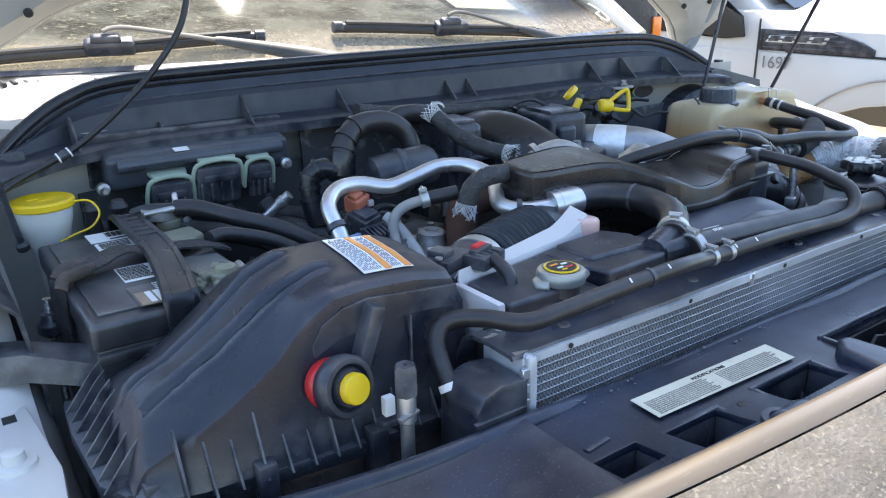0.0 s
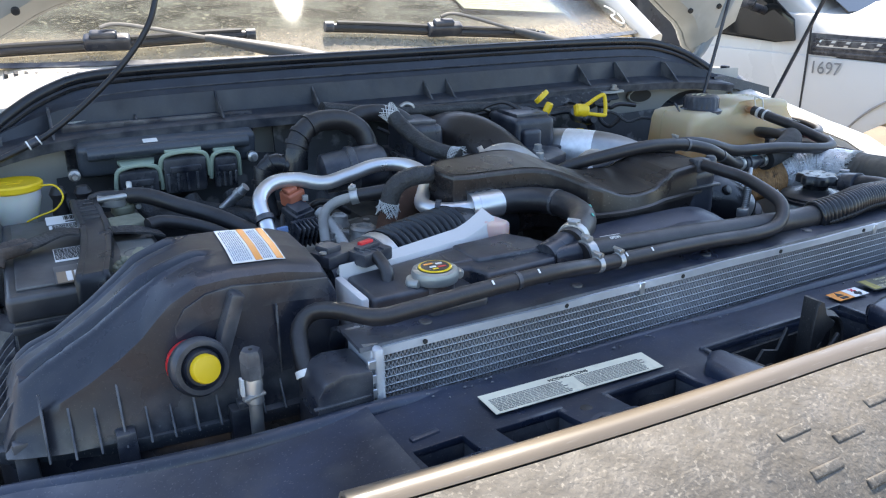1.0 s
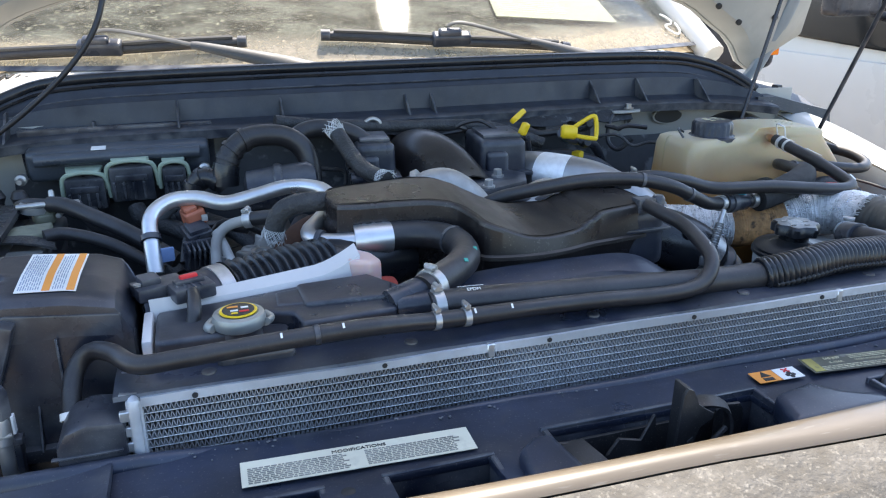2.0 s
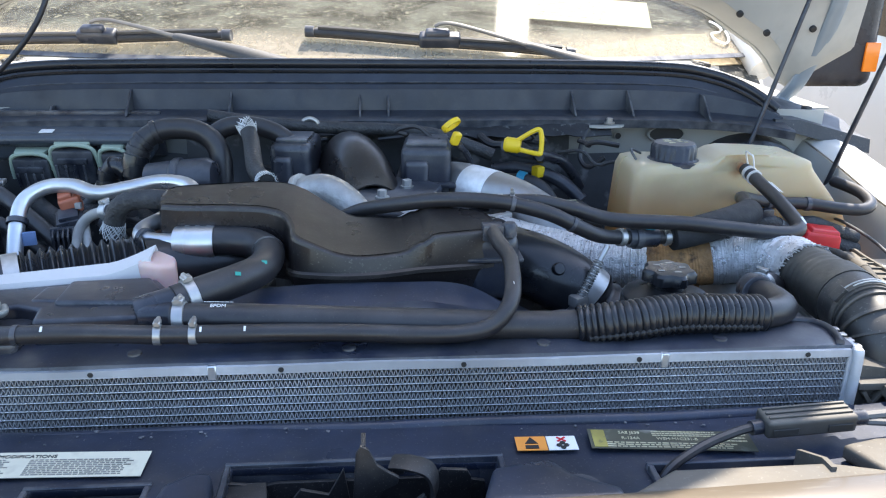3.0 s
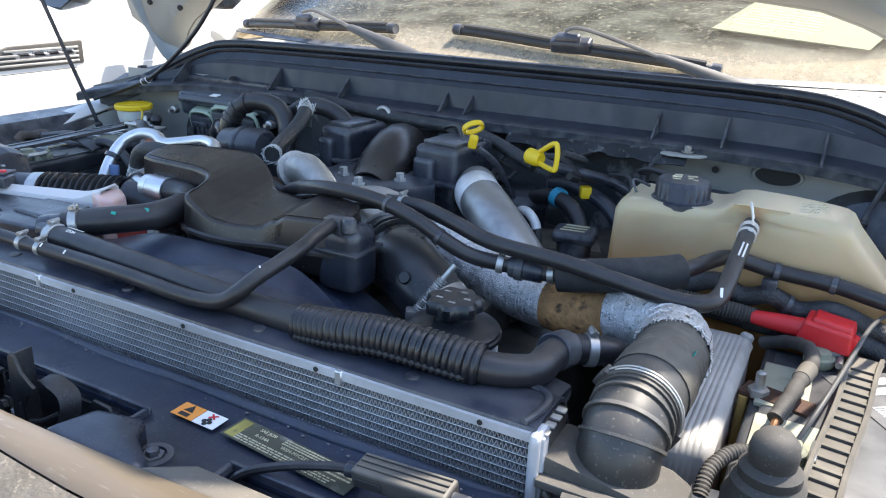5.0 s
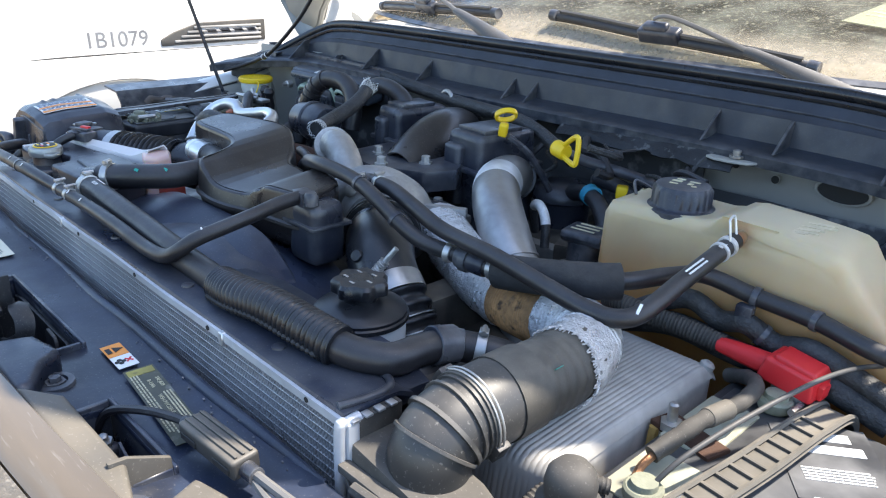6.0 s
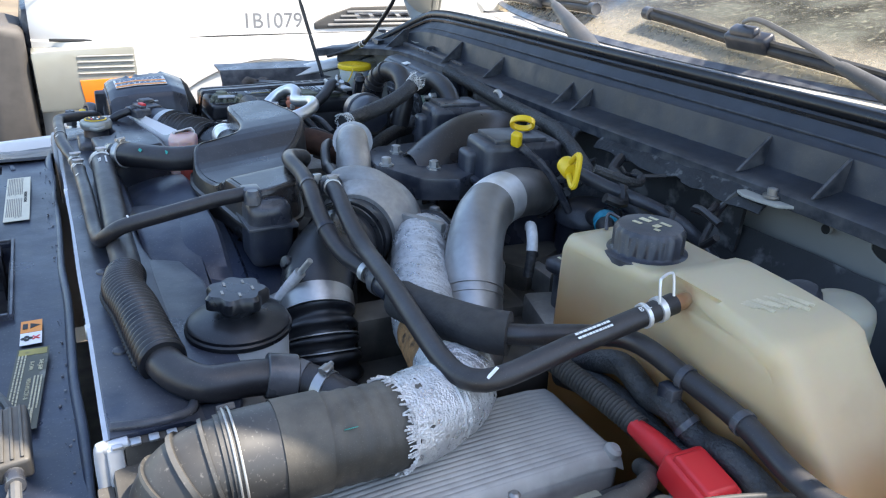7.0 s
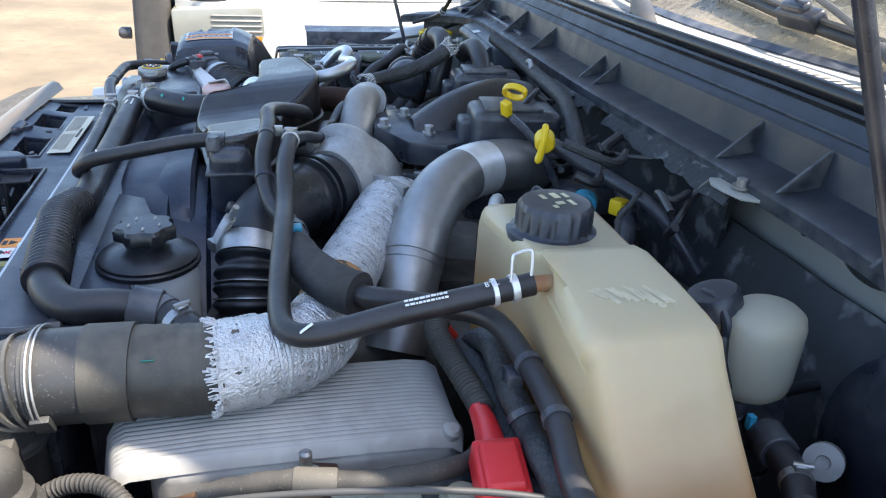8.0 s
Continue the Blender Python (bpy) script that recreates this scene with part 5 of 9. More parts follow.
                    sweep(line, 0.00045, 4, bm=bm)
            tagged(part("frayed_end", bm, BRAID, h), "frayed pale braid", kind="stuff")

    # turbo side hoses at the rear left of the engine
    h, cur, tube = hose("crankcase_hose", [(0.128, 0.545, 1.272), (0.131, 0.548, 1.298), (0.142, 0.554, 1.322), (0.166, 0.562, 1.338), (0.196, 0.566, 1.341), (0.226, 0.566, 1.336), (0.248, 0.562, 1.320), (0.258, 0.556, 1.296), (0.260, 0.548, 1.26)], 0.0165, RUBBER, "arched thick black crankcase hose", seg=20)
    for a in (0.03, 0.10, 0.17, 0.24, 0.34):
        part("rib", band(cur, a, 0.008, 0.0188), RUBBER, h)
    part("cuff", sweep(cur[:5], 0.0200, 20), SATIN, h)
    h, cur, tube = hose("breather_elbow", [(0.128, 0.545, 1.268), (0.118, 0.548, 1.279), (0.100, 0.556, 1.284), (0.084, 0.562, 1.272), (0.080, 0.560, 1.245), (0.084, 0.550, 1.20)], 0.0150, SATIN, "ribbed black breather elbow", seg=20)
    for a in (0.12, 0.30, 0.42, 0.54, 0.70):
        part("rib", band(cur, a, 0.007, 0.0176), SATIN, h)
    h, cur, tube = hose("bright_stub", [(0.058, 0.585, 1.245), (0.038, 0.600, 1.222), (0.018, 0.615, 1.200)], 0.0075, ALLOY, "short bare metal stub pipe", "pipe")
    part("collar", band(cur, 0.30, 0.010, 0.0092), STEEL, h)
    h, cur, tube = hose("rear_crossover_hose", [(0.232, 0.600, 1.318), (0.262, 0.606, 1.336), (0.300, 0.606, 1.338), (0.340, 0.604, 1.326), (0.372, 0.600, 1.300)], 0.0150, RUBBER, "black hose that crosses behind the engine", seg=18)
    h, cur, tube = hose("vent_pipe", [(0.32, 0.395, 1.255), (0.37, 0.372, 1.262), (0.44, 0.350, 1.255), (0.50, 0.335, 1.268), (0.555, 0.325, 1.268), (0.60, 0.302, 1.284), (0.640, 0.286, 1.294), (0.662, 0.280, 1.299)], 0.0075, RUBBER, "thin black vent hose")


def charge_pipes():
    # foil-wrapped hot pipe, rubber boot with bands, elbow into the cooler
    core = [(0.610, 0.450, 1.180), (0.640, 0.422, 1.202), (0.672, 0.396, 1.210), (0.738, 0.365, 1.201), (0.801, 0.338, 1.198), (0.854, 0.319, 1.200), (0.902, 0.307, 1.203), (0.946, 0.297, 1.211), (0.982, 0.286, 1.219), (1.012, 0.264, 1.225), (1.027, 0.230, 1.227), (1.032, 0.185, 1.227), (1.031, 0.135, 1.229), (1.029, 0.080, 1.228), (1.028, 0.056, 1.223), (1.028, 0.041, 1.208), (1.028, 0.036, 1.175)]
    h = thing("charge_air_duct", core[0], "foil-wrapped charge air duct with scorched patch and rubber boot", "duct")
    cur = even(spline(core, 10), 0.002)
    n = len(cur) - 1

    def at(cond):
        return next(k for k in range(n) if cond(cur[k]))
    e0 = at(lambda p: p.y < 0.212 and p.x > 0.98)
    part("pipe", sweep(cur[:e0], 0.031, 20), ALLOY, h)
    b0, b1 = at(lambda p: p.x > 0.866), at(lambda p: p.x > 0.948)
    a0 = at(lambda p: p.x > 0.640)
    part("hose_end", sweep(cur[:a0 + 4], lambda f, q: 0.0335 + (0.0015 if f > 0.8 else 0.0), 28), SATIN, h, "black hose end under the wrap")
    for a, b in ((a0, b0), (b1, e0 + 3)):
        part("foil_wrap", sweep(even(cur[a:b], 0.0012), lambda f, q: 0.0346 + 0.0009 * abs(math.sin(q * 640 + 2.2 * math.sin(q * 83) + 1.1 * math.sin(q * 211))) + 0.0004 * math.sin(q * 2300 + 3 * math.sin(q * 190)), 72, rough=0.034), FOIL, h, "crinkled silver foil wrap")
    part("scorched_patch", sweep(cur[b0 - 3:b1 + 3], lambda f, s: 0.0340 + 0.0004 * math.sin(s * 1500), 30, rough=0.02), BURNT, h, "scorched brown heat wrap")
    part("foil_hem", sweep(cur[e0 - 14:e0 + 5], lambda f, s: 0.0372 + 0.0004 * math.sin(s * 1700), 48, caps=False, rough=0.05), FOIL, h)
    rnd = random.Random(7)
    bm = bmesh.new()
    c, t = cur[e0 + 4], (cur[e0 + 5] - cur[e0 + 2]).normalized()
    s = t.orthogonal().normalized()
    for k in range(230):
        a = rnd.uniform(0, 6.283)
        d = s * math.cos(a) + t.cross(s) * math.sin(a)
        p0 = c + d * 0.0374 - t * 0.002
        l = rnd.uniform(0.002, 0.009) + 0.004 * max(0.0, math.sin(3 * a))
        sweep([p0, p0 + t * l + d * rnd.uniform(-0.0004, 0.003) + t.cross(d) * rnd.uniform(-0.003, 0.003)], rnd.uniform(0.0005, 0.0010), 3, bm=bm)
    tagged(part("frayed_edge", bm, FOIL, h), kind="stuff")
    y1 = at(lambda p: p.x > 1.0 and p.y < 0.142)
    boot = part("boot", sweep(cur[e0 - 8:y1], lambda f, q: 0.0362 + 0.00035 * math.sin(q * 2600), 32), material("boot_rubber", (0.035, 0.033, 0.029), 0.55, dust=0.5, grain=140, bump=0.25, dust_color=(0.27, 0.24, 0.19), specks=0.15), h, "dusty ribbed black boot")
    part("cuff", sweep(cur[y1 - 1:y1 + 17], 0.0385, 28), bpy.data.materials["boot_rubber"], h)
    y2 = y1 + 16
    part("sleeve", sweep(cur[y2:y2 + 20], 0.0370, 32), MOULDED, h, "smooth dusty plastic sleeve")
    for k, (w, r) in enumerate(((0.006, 0.0388), (0.003, 0.0376), (0.004, 0.0380), (0.003, 0.0372))):
        part("band", band(cur, (y2 + 16 + 6 * k) / n, w, r, 30), MOULDED, h)
    part("elbow", sweep(cur[y2 + 16:], lambda f, q: 0.0348 + (0.0015 if f > 0.9 else 0), 36), MOULDED, h, "dusty black plastic elbow into the cooler tank")
    k = y2 + 14
    c, t = cur[k], (cur[k + 1] - cur[k]).normalized()
    u = (Vector((0, 0, 1)) - t * t.z).normalized()
    w = t.cross(u)
    for off, r_, a_, b_ in ((0.0, 0.0402, -150, 75), (0.004, 0.0398, -140, 40)):
        arc = [c + t * off + (u * math.cos(math.radians(d)) + w * math.sin(math.radians(d))) * r_ for d in range(a_, b_, 9)]
        part("wire_clip", sweep(arc, 0.0009, 8), STEEL, h, "thin steel wire clip")
    for d in (-118, 55):
        q = c + (u * math.cos(math.radians(d)) + w * math.sin(math.radians(d))) * 0.0395
        lug = block(-0.007, 0.007, -0.009, 0.009, -0.003, 0.003, 0.0015, 2)
        m = Matrix((t, (u * -math.sin(math.radians(d)) + w * math.cos(math.radians(d))), (u * math.cos(math.radians(d)) + w * math.sin(math.radians(d))))).transposed().to_4x4()
        m.translation = q
        lug.transform(m)
        part("clip_lug", lug, MOULDED, h)
    part("paint_mark", sticker(0.010, 0.004, frame_of((1.058, 0.158, 1.254), (0, 1, 0), (0.6, 0, 0.5))), bpy.data.materials["teal_paint"], h)
    part("saddle", block(0.98, 1.075, -0.002, 0.05, 1.150, 1.188, 0.006), WEATHERED, h)

    # bare aluminium pipe from the turbo side
    core = [(0.575, 0.650, 1.205), (0.600, 0.622, 1.232), (0.628, 0.575, 1.248), (0.662, 0.515, 1.254), (0.705, 0.466, 1.249), (0.748, 0.433, 1.228), (0.786, 0.412, 1.198), (0.820, 0.396, 1.16), (0.85, 0.38, 1.11)]
    h = thing("aluminium_duct", core[0], "bare aluminium charge pipe with a black coupling", "duct")
    cur = even(spline(core, 10), 0.005)
    dull = material("dull_aluminium", (0.40, 0.395, 0.385), 0.40, 0.85, vary=0.22, grain=70, bump=0.22, dust=0.20, dust_color=(0.24, 0.23, 0.22), specks=0.25, spots=0.25, spot_color=(0.20, 0.20, 0.20), spot_size=18)
    part("tube", sweep(cur, 0.0350, 40), dull, h)
    n = len(cur) - 1
    part("polished_band", sweep(cur[round(0.335 * n):round(0.45 * n)], 0.0354, 40), material("polished_band", (0.86, 0.86, 0.85), 0.40, 0.55, vary=0.25, grain=90, bump=0.2, dust=0.1), h, "brighter scuffed band")
    coupling = part("coupling", sweep(cur[:round(0.12 * n)], ribbed(0.003, 0.010, 0.0358), 28), SATIN, h)
    part("coupling_clamp", band(cur, 0.125, 0.006, 0.0395, 32), SATIN, coupling)
    part("end_bead", band(cur, 0.765, 0.004, 0.0368, 36), dull, h)
    part("end_bead", band(cur, 0.79, 0.003, 0.0363, 36), dull, h)


def air_intake():
    # moulded intake resonator that bridges the engine
    r = thing("intake_resonator", (0.45, 0.22, 1.2), "dark moulded plastic intake resonator across the engine", "resonator")
    plan = [(0.244, 0.250), (0.236, 0.280), (0.244, 0.312), (0.300, 0.326), (0.360, 0.336), (0.400, 0.330), (0.440, 0.306), (0.468, 0.282), (0.500, 0.277), (0.550, 0.270), (0.610, 0.256), (0.632, 0.242), (0.640, 0.205), (0.630, 0.188), (0.580, 0.179), (0.545, 0.174), (0.505, 0.162), (0.465, 0.158), (0.432, 0.162), (0.412, 0.167), (0.402, 0.177), (0.398, 0.200), (0.386, 0.230), (0.360, 0.243), (0.320, 0.246), (0.270, 0.246)]
    edge = even(spline([(x, y, 0) for x, y in plan + plan[:1]], 5), 0.004)[:-1]
    steps = [(0.10, 1.311), (0.25, 1.310), (0.36, 1.308), (0.385, 1.3065), (0.400, 1.304), (0.416, 1.2995), (0.432, 1.293), (0.446, 1.2875), (0.460, 1.2845), (0.475, 1.283), (0.520, 1.2825), (0.531, 1.2845), (0.538, 1.289), (0.543, 1.2915), (0.548, 1.292), (0.553, 1.295), (0.558, 1.2985), (0.566, 1.300), (0.70, 1.302)]

    def top_z(x, y):
        x += 0.06 * (y - 0.25)
        for (x0, z0), (x1, z1) in zip(steps, steps[1:]):
            if x <= x1:
                return z0 + (z1 - z0) * max(0.0, (x - x0) / (x1 - x0)) + 0.11 * (y - 0.25)
        return steps[-1][1] + 0.11 * (y - 0.25)

    count = len(edge)

    def ring(grow, dz, flat=None):
        out = []
        for i, p in enumerate(edge):
            nrm = (edge[(i + 2) % count] - edge[i - 2]).normalized().cross(Vector((0, 0, -1)))
            q = p + nrm * grow
            out.append(Vector((q.x, q.y, top_z(p.x, p.y) + dz if flat is None else flat)))
        return out

    turn = sum(a.x * b.y - a.y * b.x for a, b in zip(edge, edge[1:] + edge[:1]))
    g = 1 if turn < 0 else -1
    bm = bmesh.new()
    cap = bm.faces.new([bm.verts.new(p) for p in ring(-0.0065 * g, 0.0)])
    for k in range(86):
        bmesh.ops.bisect_plane(bm, geom=bm.verts[:] + bm.edges[:] + bm.faces[:], plane_co=(0.20 + 0.005 * k, 0.25, 0), plane_no=(1, 0.06, 0))
    for v in bm.verts:
        v.co.z = top_z(v.co.x, v.co.y)
    loops = [ring(-0.0065 * g, 0.0), ring(-0.0032 * g, -0.0008), ring(-0.0010 * g, -0.0026), ring(0.0, -0.006), ring(0.003 * g, 0, 1.256), ring(0.0065 * g, 0, 1.254), ring(0.0065 * g, 0, 1.250), ring(0.002 * g, 0, 1.248), ring(-0.003 * g, 0, 1.222), ring(-0.016 * g, 0, 1.212)]
    rings = [[bm.verts.new(p) for p in l] for l in loops]
    for a, b in zip(rings, rings[1:]):
        for k in range(count):
            bm.faces.new((a[k], a[(k + 1) % count], b[(k + 1) % count], b[k]))
    bmesh.ops.remove_doubles(bm, verts=bm.verts[:], dist=0.0002)
    part("shell", bm, BROWN, r, sharp=11)
    can = block(0.605, 0.666, 0.182, 0.236, 1.206, 1.288, 0.017, 4, taper=0.06)
    part("outlet_can", can, PLASTIC, r, "rounded outlet canister")
    part("can_ledge", block(0.602, 0.669, 0.179, 0.239, 1.256, 1.261, 0.0024, 2), PLASTIC, r)
    part("post", lathe([(0.009, 0), (0.009, 0.012), (0.006, 0.016)], (0.652, 0.19, 1.286), (0, 0, 1), 14), PLASTIC, r)

    # rubber elbow from the compressor inlet and the bellows below it
    core = [(0.604, 0.346, 1.213), (0.628, 0.322, 1.216), (0.655, 0.297, 1.219), (0.684, 0.271, 1.221), (0.712, 0.250, 1.217), (0.738, 0.236, 1.206), (0.760, 0.230, 1.190), (0.780, 0.227, 1.168), (0.796, 0.225, 1.14), (0.805, 0.223, 1.10)]
    b = thing("turbo_inlet_boot", core[0], "black rubber inlet boot with bellows and a worm clamp", "boot")
    cur = even(spline(core, 10), 0.0015)
    n = len(cur) - 1
    k1 = next(k for k in range(n) if cur[k].x > 0.747)
    k2 = next(k for k in range(n) if cur[k].x > 0.762)
    part("elbow", sweep(cur[:k1 + 2], lambda f, q: 0.0500 - 0.0100 * f + 0.0016 * math.exp(-((f - 0.42) / 0.02) ** 2), 40), SATIN, b)
    part("mouth_ring", band(cur, 0.165, 0.012, 0.0535, 40), SATIN, b)
    part("mouth_lip", band(cur, 0.215, 0.004, 0.0522, 40), SATIN, b)
    part("button", lathe([(0.008, -0.004), (0.008, 0.002), (0.0065, 0.004), (0.003, 0.0045)], (0.718, 0.208, 1.236), (0.15, -0.8, 0.45), 18), SATIN, b)
    clamp_part = part("worm_clamp", sweep(cur[k1:k2], 0.0412, 40), STEEL, b, "bright worm-drive clamp")
    bolt = [(0.741, 0.190, 1.202), (0.760, 0.203, 1.232), (0.779, 0.217, 1.262)]
    part("clamp_bolt", pipe(bolt, 0.0034, 10), STEEL, clamp_part)
    part("clamp_spring", sweep(even(spline([bolt[0], (0.755, 0.199, 1.224), (0.768, 0.209, 1.245)], 8), 0.0006), ribbed(0.0022, 0.0032, 0.0042), 14), STEEL, clamp_part)
    part("clamp_housing", block(0.731, 0.750, 0.183, 0.200, 1.194, 1.208, 0.003, turn=30), STEEL, clamp_part)
    part("bellows", sweep(cur[k2:], ribbed(0.0065, 0.0165, 0.0350), 40), SATIN, b, "ribbed rubber bellows")
    for q in (0.026, 0.043):
        k = next(i for i in range(k2, n) if (cur[i] - cur[k2]).length > q)
        part("wire_ring", band(cur, k / n, 0.0014, 0.0408, 40), STEEL, b)


hoses()
charge_pipes()
air_intake()


# ---- engine and what stands round it ----
def coolant_bottle():
    b = thing("coolant_bottle", (1.05, 0.51, 1.05), "yellowed translucent coolant bottle with a black screw cap", "bottle")
    prof = [(0.886, 1.06), (0.884, 1.19), (0.889, 1.288), (0.896, 1.301), (0.912, 1.304), (1.008, 1.304), (1.022, 1.307), (1.034, 1.316), (1.050, 1.319), (1.100, 1.3175), (1.146, 1.3140), (1.160, 1.3120), (1.169, 1.3075), (1.174, 1.3000), (1.180, 1.2910), (1.212, 1.255), (1.238, 1.224), (1.248, 1.208), (1.256, 1.18), (1.268, 1.06)]
    ys = [0.451, 0.4535, 0.458, 0.464, 0.48, 0.51, 0.54, 0.555, 0.561, 0.5655, 0.568]
    ins = [0.016, 0.008, 0.0025, 0.0, 0.0, 0.0, 0.0, 0.0, 0.0025, 0.008, 0.016]
    cx, cz = 1.05, 1.16
    rows = []
    for j, (y, k) in enumerate(zip(ys, ins)):
        row = []
        for x, z in prof:
            d = Vector((x - cx, z - cz))
            f = 1 - k / max(0.06, d.length)
            front = max(0.0, 1 - j / 5)
            pocket = max(0.0, 1 - abs((x - 1.045) / 0.062) ** 3)
            groove = 0.020 * pocket * front * (z < 1.3185 or j < 3)
            drift = 0.030 * max(0.0, (1.24 - z) / 0.18) * (j / 10)
            narrow = -0.010 * (x > 1.03) * (j / 10)
            row.append((cx + d.x * f, y + groove + drift + narrow + (0.005 if x > 1.17 and j < 5 else 0), cz + d.y * f))
        rows.append(row)
    bm = sheet(rows)
    n = len(prof)
    bm.verts.ensure_lookup_table()
    first = [bm.verts[i] for i in range(n)]
    last = [bm.verts[(len(ys) - 1) * n + i] for i in range(n)]
    bm.faces.new(first[::-1])
    bm.faces.new(last)
    for j in range(len(ys) - 1):
        bm.faces.new((bm.verts[j * n], bm.verts[(j + 1) * n], bm.verts[(j + 1) * n + n - 1], bm.verts[j * n + n - 1]))
    bevelled(bm, 0.003, 2, 20)
    part("body", bm, TANK, b, sharp=60)
    part("moulding_seam", pipe([(0.890, 0.53, 1.10), (0.8885, 0.53, 1.28), (0.905, 0.53, 1.3005)], 0.0015, 6), TANK, b)
    cap = part("cap", lathe([(0.043, 0.0), (0.043, 0.006), (0.036, 0.008), (0.0345, 0.010, 1), (0.0345, 0.028, 1), (0.031, 0.033), (0.02, 0.034)], (0.965, 0.503, 1.297), (0, 0, 1), 64, 20, 0.03), PLASTIC, b, "ribbed black screw cap")
    for k, (dx, dy, w, h) in enumerate(((-0.010, 0.012, 0.010, 0.004), (0.008, 0.012, 0.012, 0.004), (-0.010, 0.002, 0.012, 0.006), (0.008, 0.001, 0.006, 0.008), (0.016, -0.006, 0.006, 0.004), (-0.008, -0.010, 0.010, 0.004))):
        part("print", sticker(w, h, frame_of((0.965 + dx, 0.503 + dy, 1.3315), (1, 0.2, 0), (-0.2, 1, 0))), GOLDINK, cap)
    part("nipple", pipe([(1.060, 0.440, 1.297), (1.060, 0.492, 1.302)], 0.007, 12), TANK, b)
    rnd = random.Random(12)
    for k in range(11):
        c = Vector((1.108 + 0.0035 * (k % 3) + 0.0012 * k, 0.478 + 0.0052 * k, 1.3152))
        m = frame_of(c, (1, rnd.uniform(0.3, 0.6), -0.02), (-0.45, 1, 0))
        part("scuffed_mark", sticker(rnd.uniform(0.016, 0.026), rnd.uniform(0.0026, 0.0042), m, 0.0034), SCUFF, b)
    part("cap_tether", pipe([(0.905, 0.50, 1.303), (0.898, 0.508, 1.318), (0.918, 0.52, 1.309)], 0.002, 6), PLASTIC, b)

    m = thing("brake_fluid_reservoir", (1.098, 0.68, 1.10), "milky brake fluid reservoir with a black cap", "reservoir")
    own = lathe([(0.024, 1.188), (0.0275, 1.192), (0.029, 1.200), (0.0295, 1.244), (0.0275, 1.252), (0.022, 1.257), (0.010, 1.259)], (0, 0, 0), (0, 0, 1), 36)
    own.transform(Matrix.Translation((1.074, 0.662, -0.165)) @ pose(0, 0, 0, 0, 0, 25) @ Matrix.Diagonal((1.15, 1.35, 1.14, 1)))
    part("body", own, MILKY, m)
    part("neck", lathe([(0.020, -0.03), (0.020, 0.004)], (1.056, 0.632, 1.254), (-0.15, -0.35, 1), 24), MILKY, m)
    part("cap", lathe([(0.024, 0), (0.024, 0.016, 1), (0.021, 0.020), (0.012, 0.021)], (1.053, 0.627, 1.257), (-0.15, -0.35, 1), 48, 18, 0.03), PLASTIC, m)
    part("cap_strap", pipe([(1.046, 0.616, 1.272), (1.064, 0.618, 1.274), (1.077, 0.622, 1.260), (1.080, 0.622, 1.246)], 0.0045, 8), PLASTIC, m)
    part("sensor_lead", pipe([(1.079, 0.621, 1.250), (1.088, 0.620, 1.226), (1.098, 0.622, 1.204), (1.108, 0.632, 1.182)], ribbed(0.0010, 0.004, 0.0036), 8), RUBBER, m)
    part("lead_sleeve", pipe([(1.091, 0.6195, 1.218), (1.097, 0.621, 1.206)], 0.006, 10), RUBBER, m)
    part("base", block(1.048, 1.10, 0.63, 0.69, 1.10, 1.190, 0.01), PLASTIC, m)

    bo = thing("brake_booster", (1.22, 0.74, 1.14), "black round brake booster on the firewall", "booster")
    part("shell", lathe([(0.03, -0.10), (0.08, -0.095), (0.125, -0.07), (0.135, -0.03), (0.135, 0.0), (0.12, 0.05)], (1.22, 0.80, 1.16), (0.0, 1, 0), 40), PLASTIC, bo)
    part("rim", lathe([(0.134, -0.004), (0.141, -0.002), (0.141, 0.004), (0.134, 0.006)], (1.22, 0.785, 1.16), (0, 1, 0), 40), PLASTIC, bo)
    h, cur, tube = hose("brake_line_hose", [(1.03, 0.685, 1.165), (1.055, 0.668, 1.168), (1.098, 0.656, 1.172), (1.140, 0.648, 1.174), (1.176, 0.640, 1.176), (1.205, 0.625, 1.172), (1.24, 0.60, 1.14)], 0.0125, RUBBER, "black vacuum hose with a check valve")
    part("check_valve", band(cur, 0.48, 0.03, 0.0165), PLASTIC, h)
    clamp(h, cur, 0.68, 0.0135, STEEL, True, 0.008)
    h2, cur, tube = hose("booster_line", [(1.05, 0.672, 1.168), (1.063, 0.707, 1.170), (1.060, 0.750, 1.170), (1.079, 0.765, 1.168), (1.110, 0.755, 1.150)], 0.006, RUBBER, "thin black line to the brake booster")
    part("tab", block(1.112, 1.119, 0.636, 0.642, 1.176, 1.190, 0.001), BLUE, h)
    g = thing("washer_pump_nozzle", (1.15, 0.69, 1.15), "small grey capped fitting by the booster", "fitting")
    part("cup", lathe([(0.013, 0), (0.0155, 0.006), (0.0155, 0.024), (0.006, 0.025), (0.005, 0.022)], (1.152, 0.690, 1.166), (0.5, -0.6, 0.4), 20), SHIELD, g)


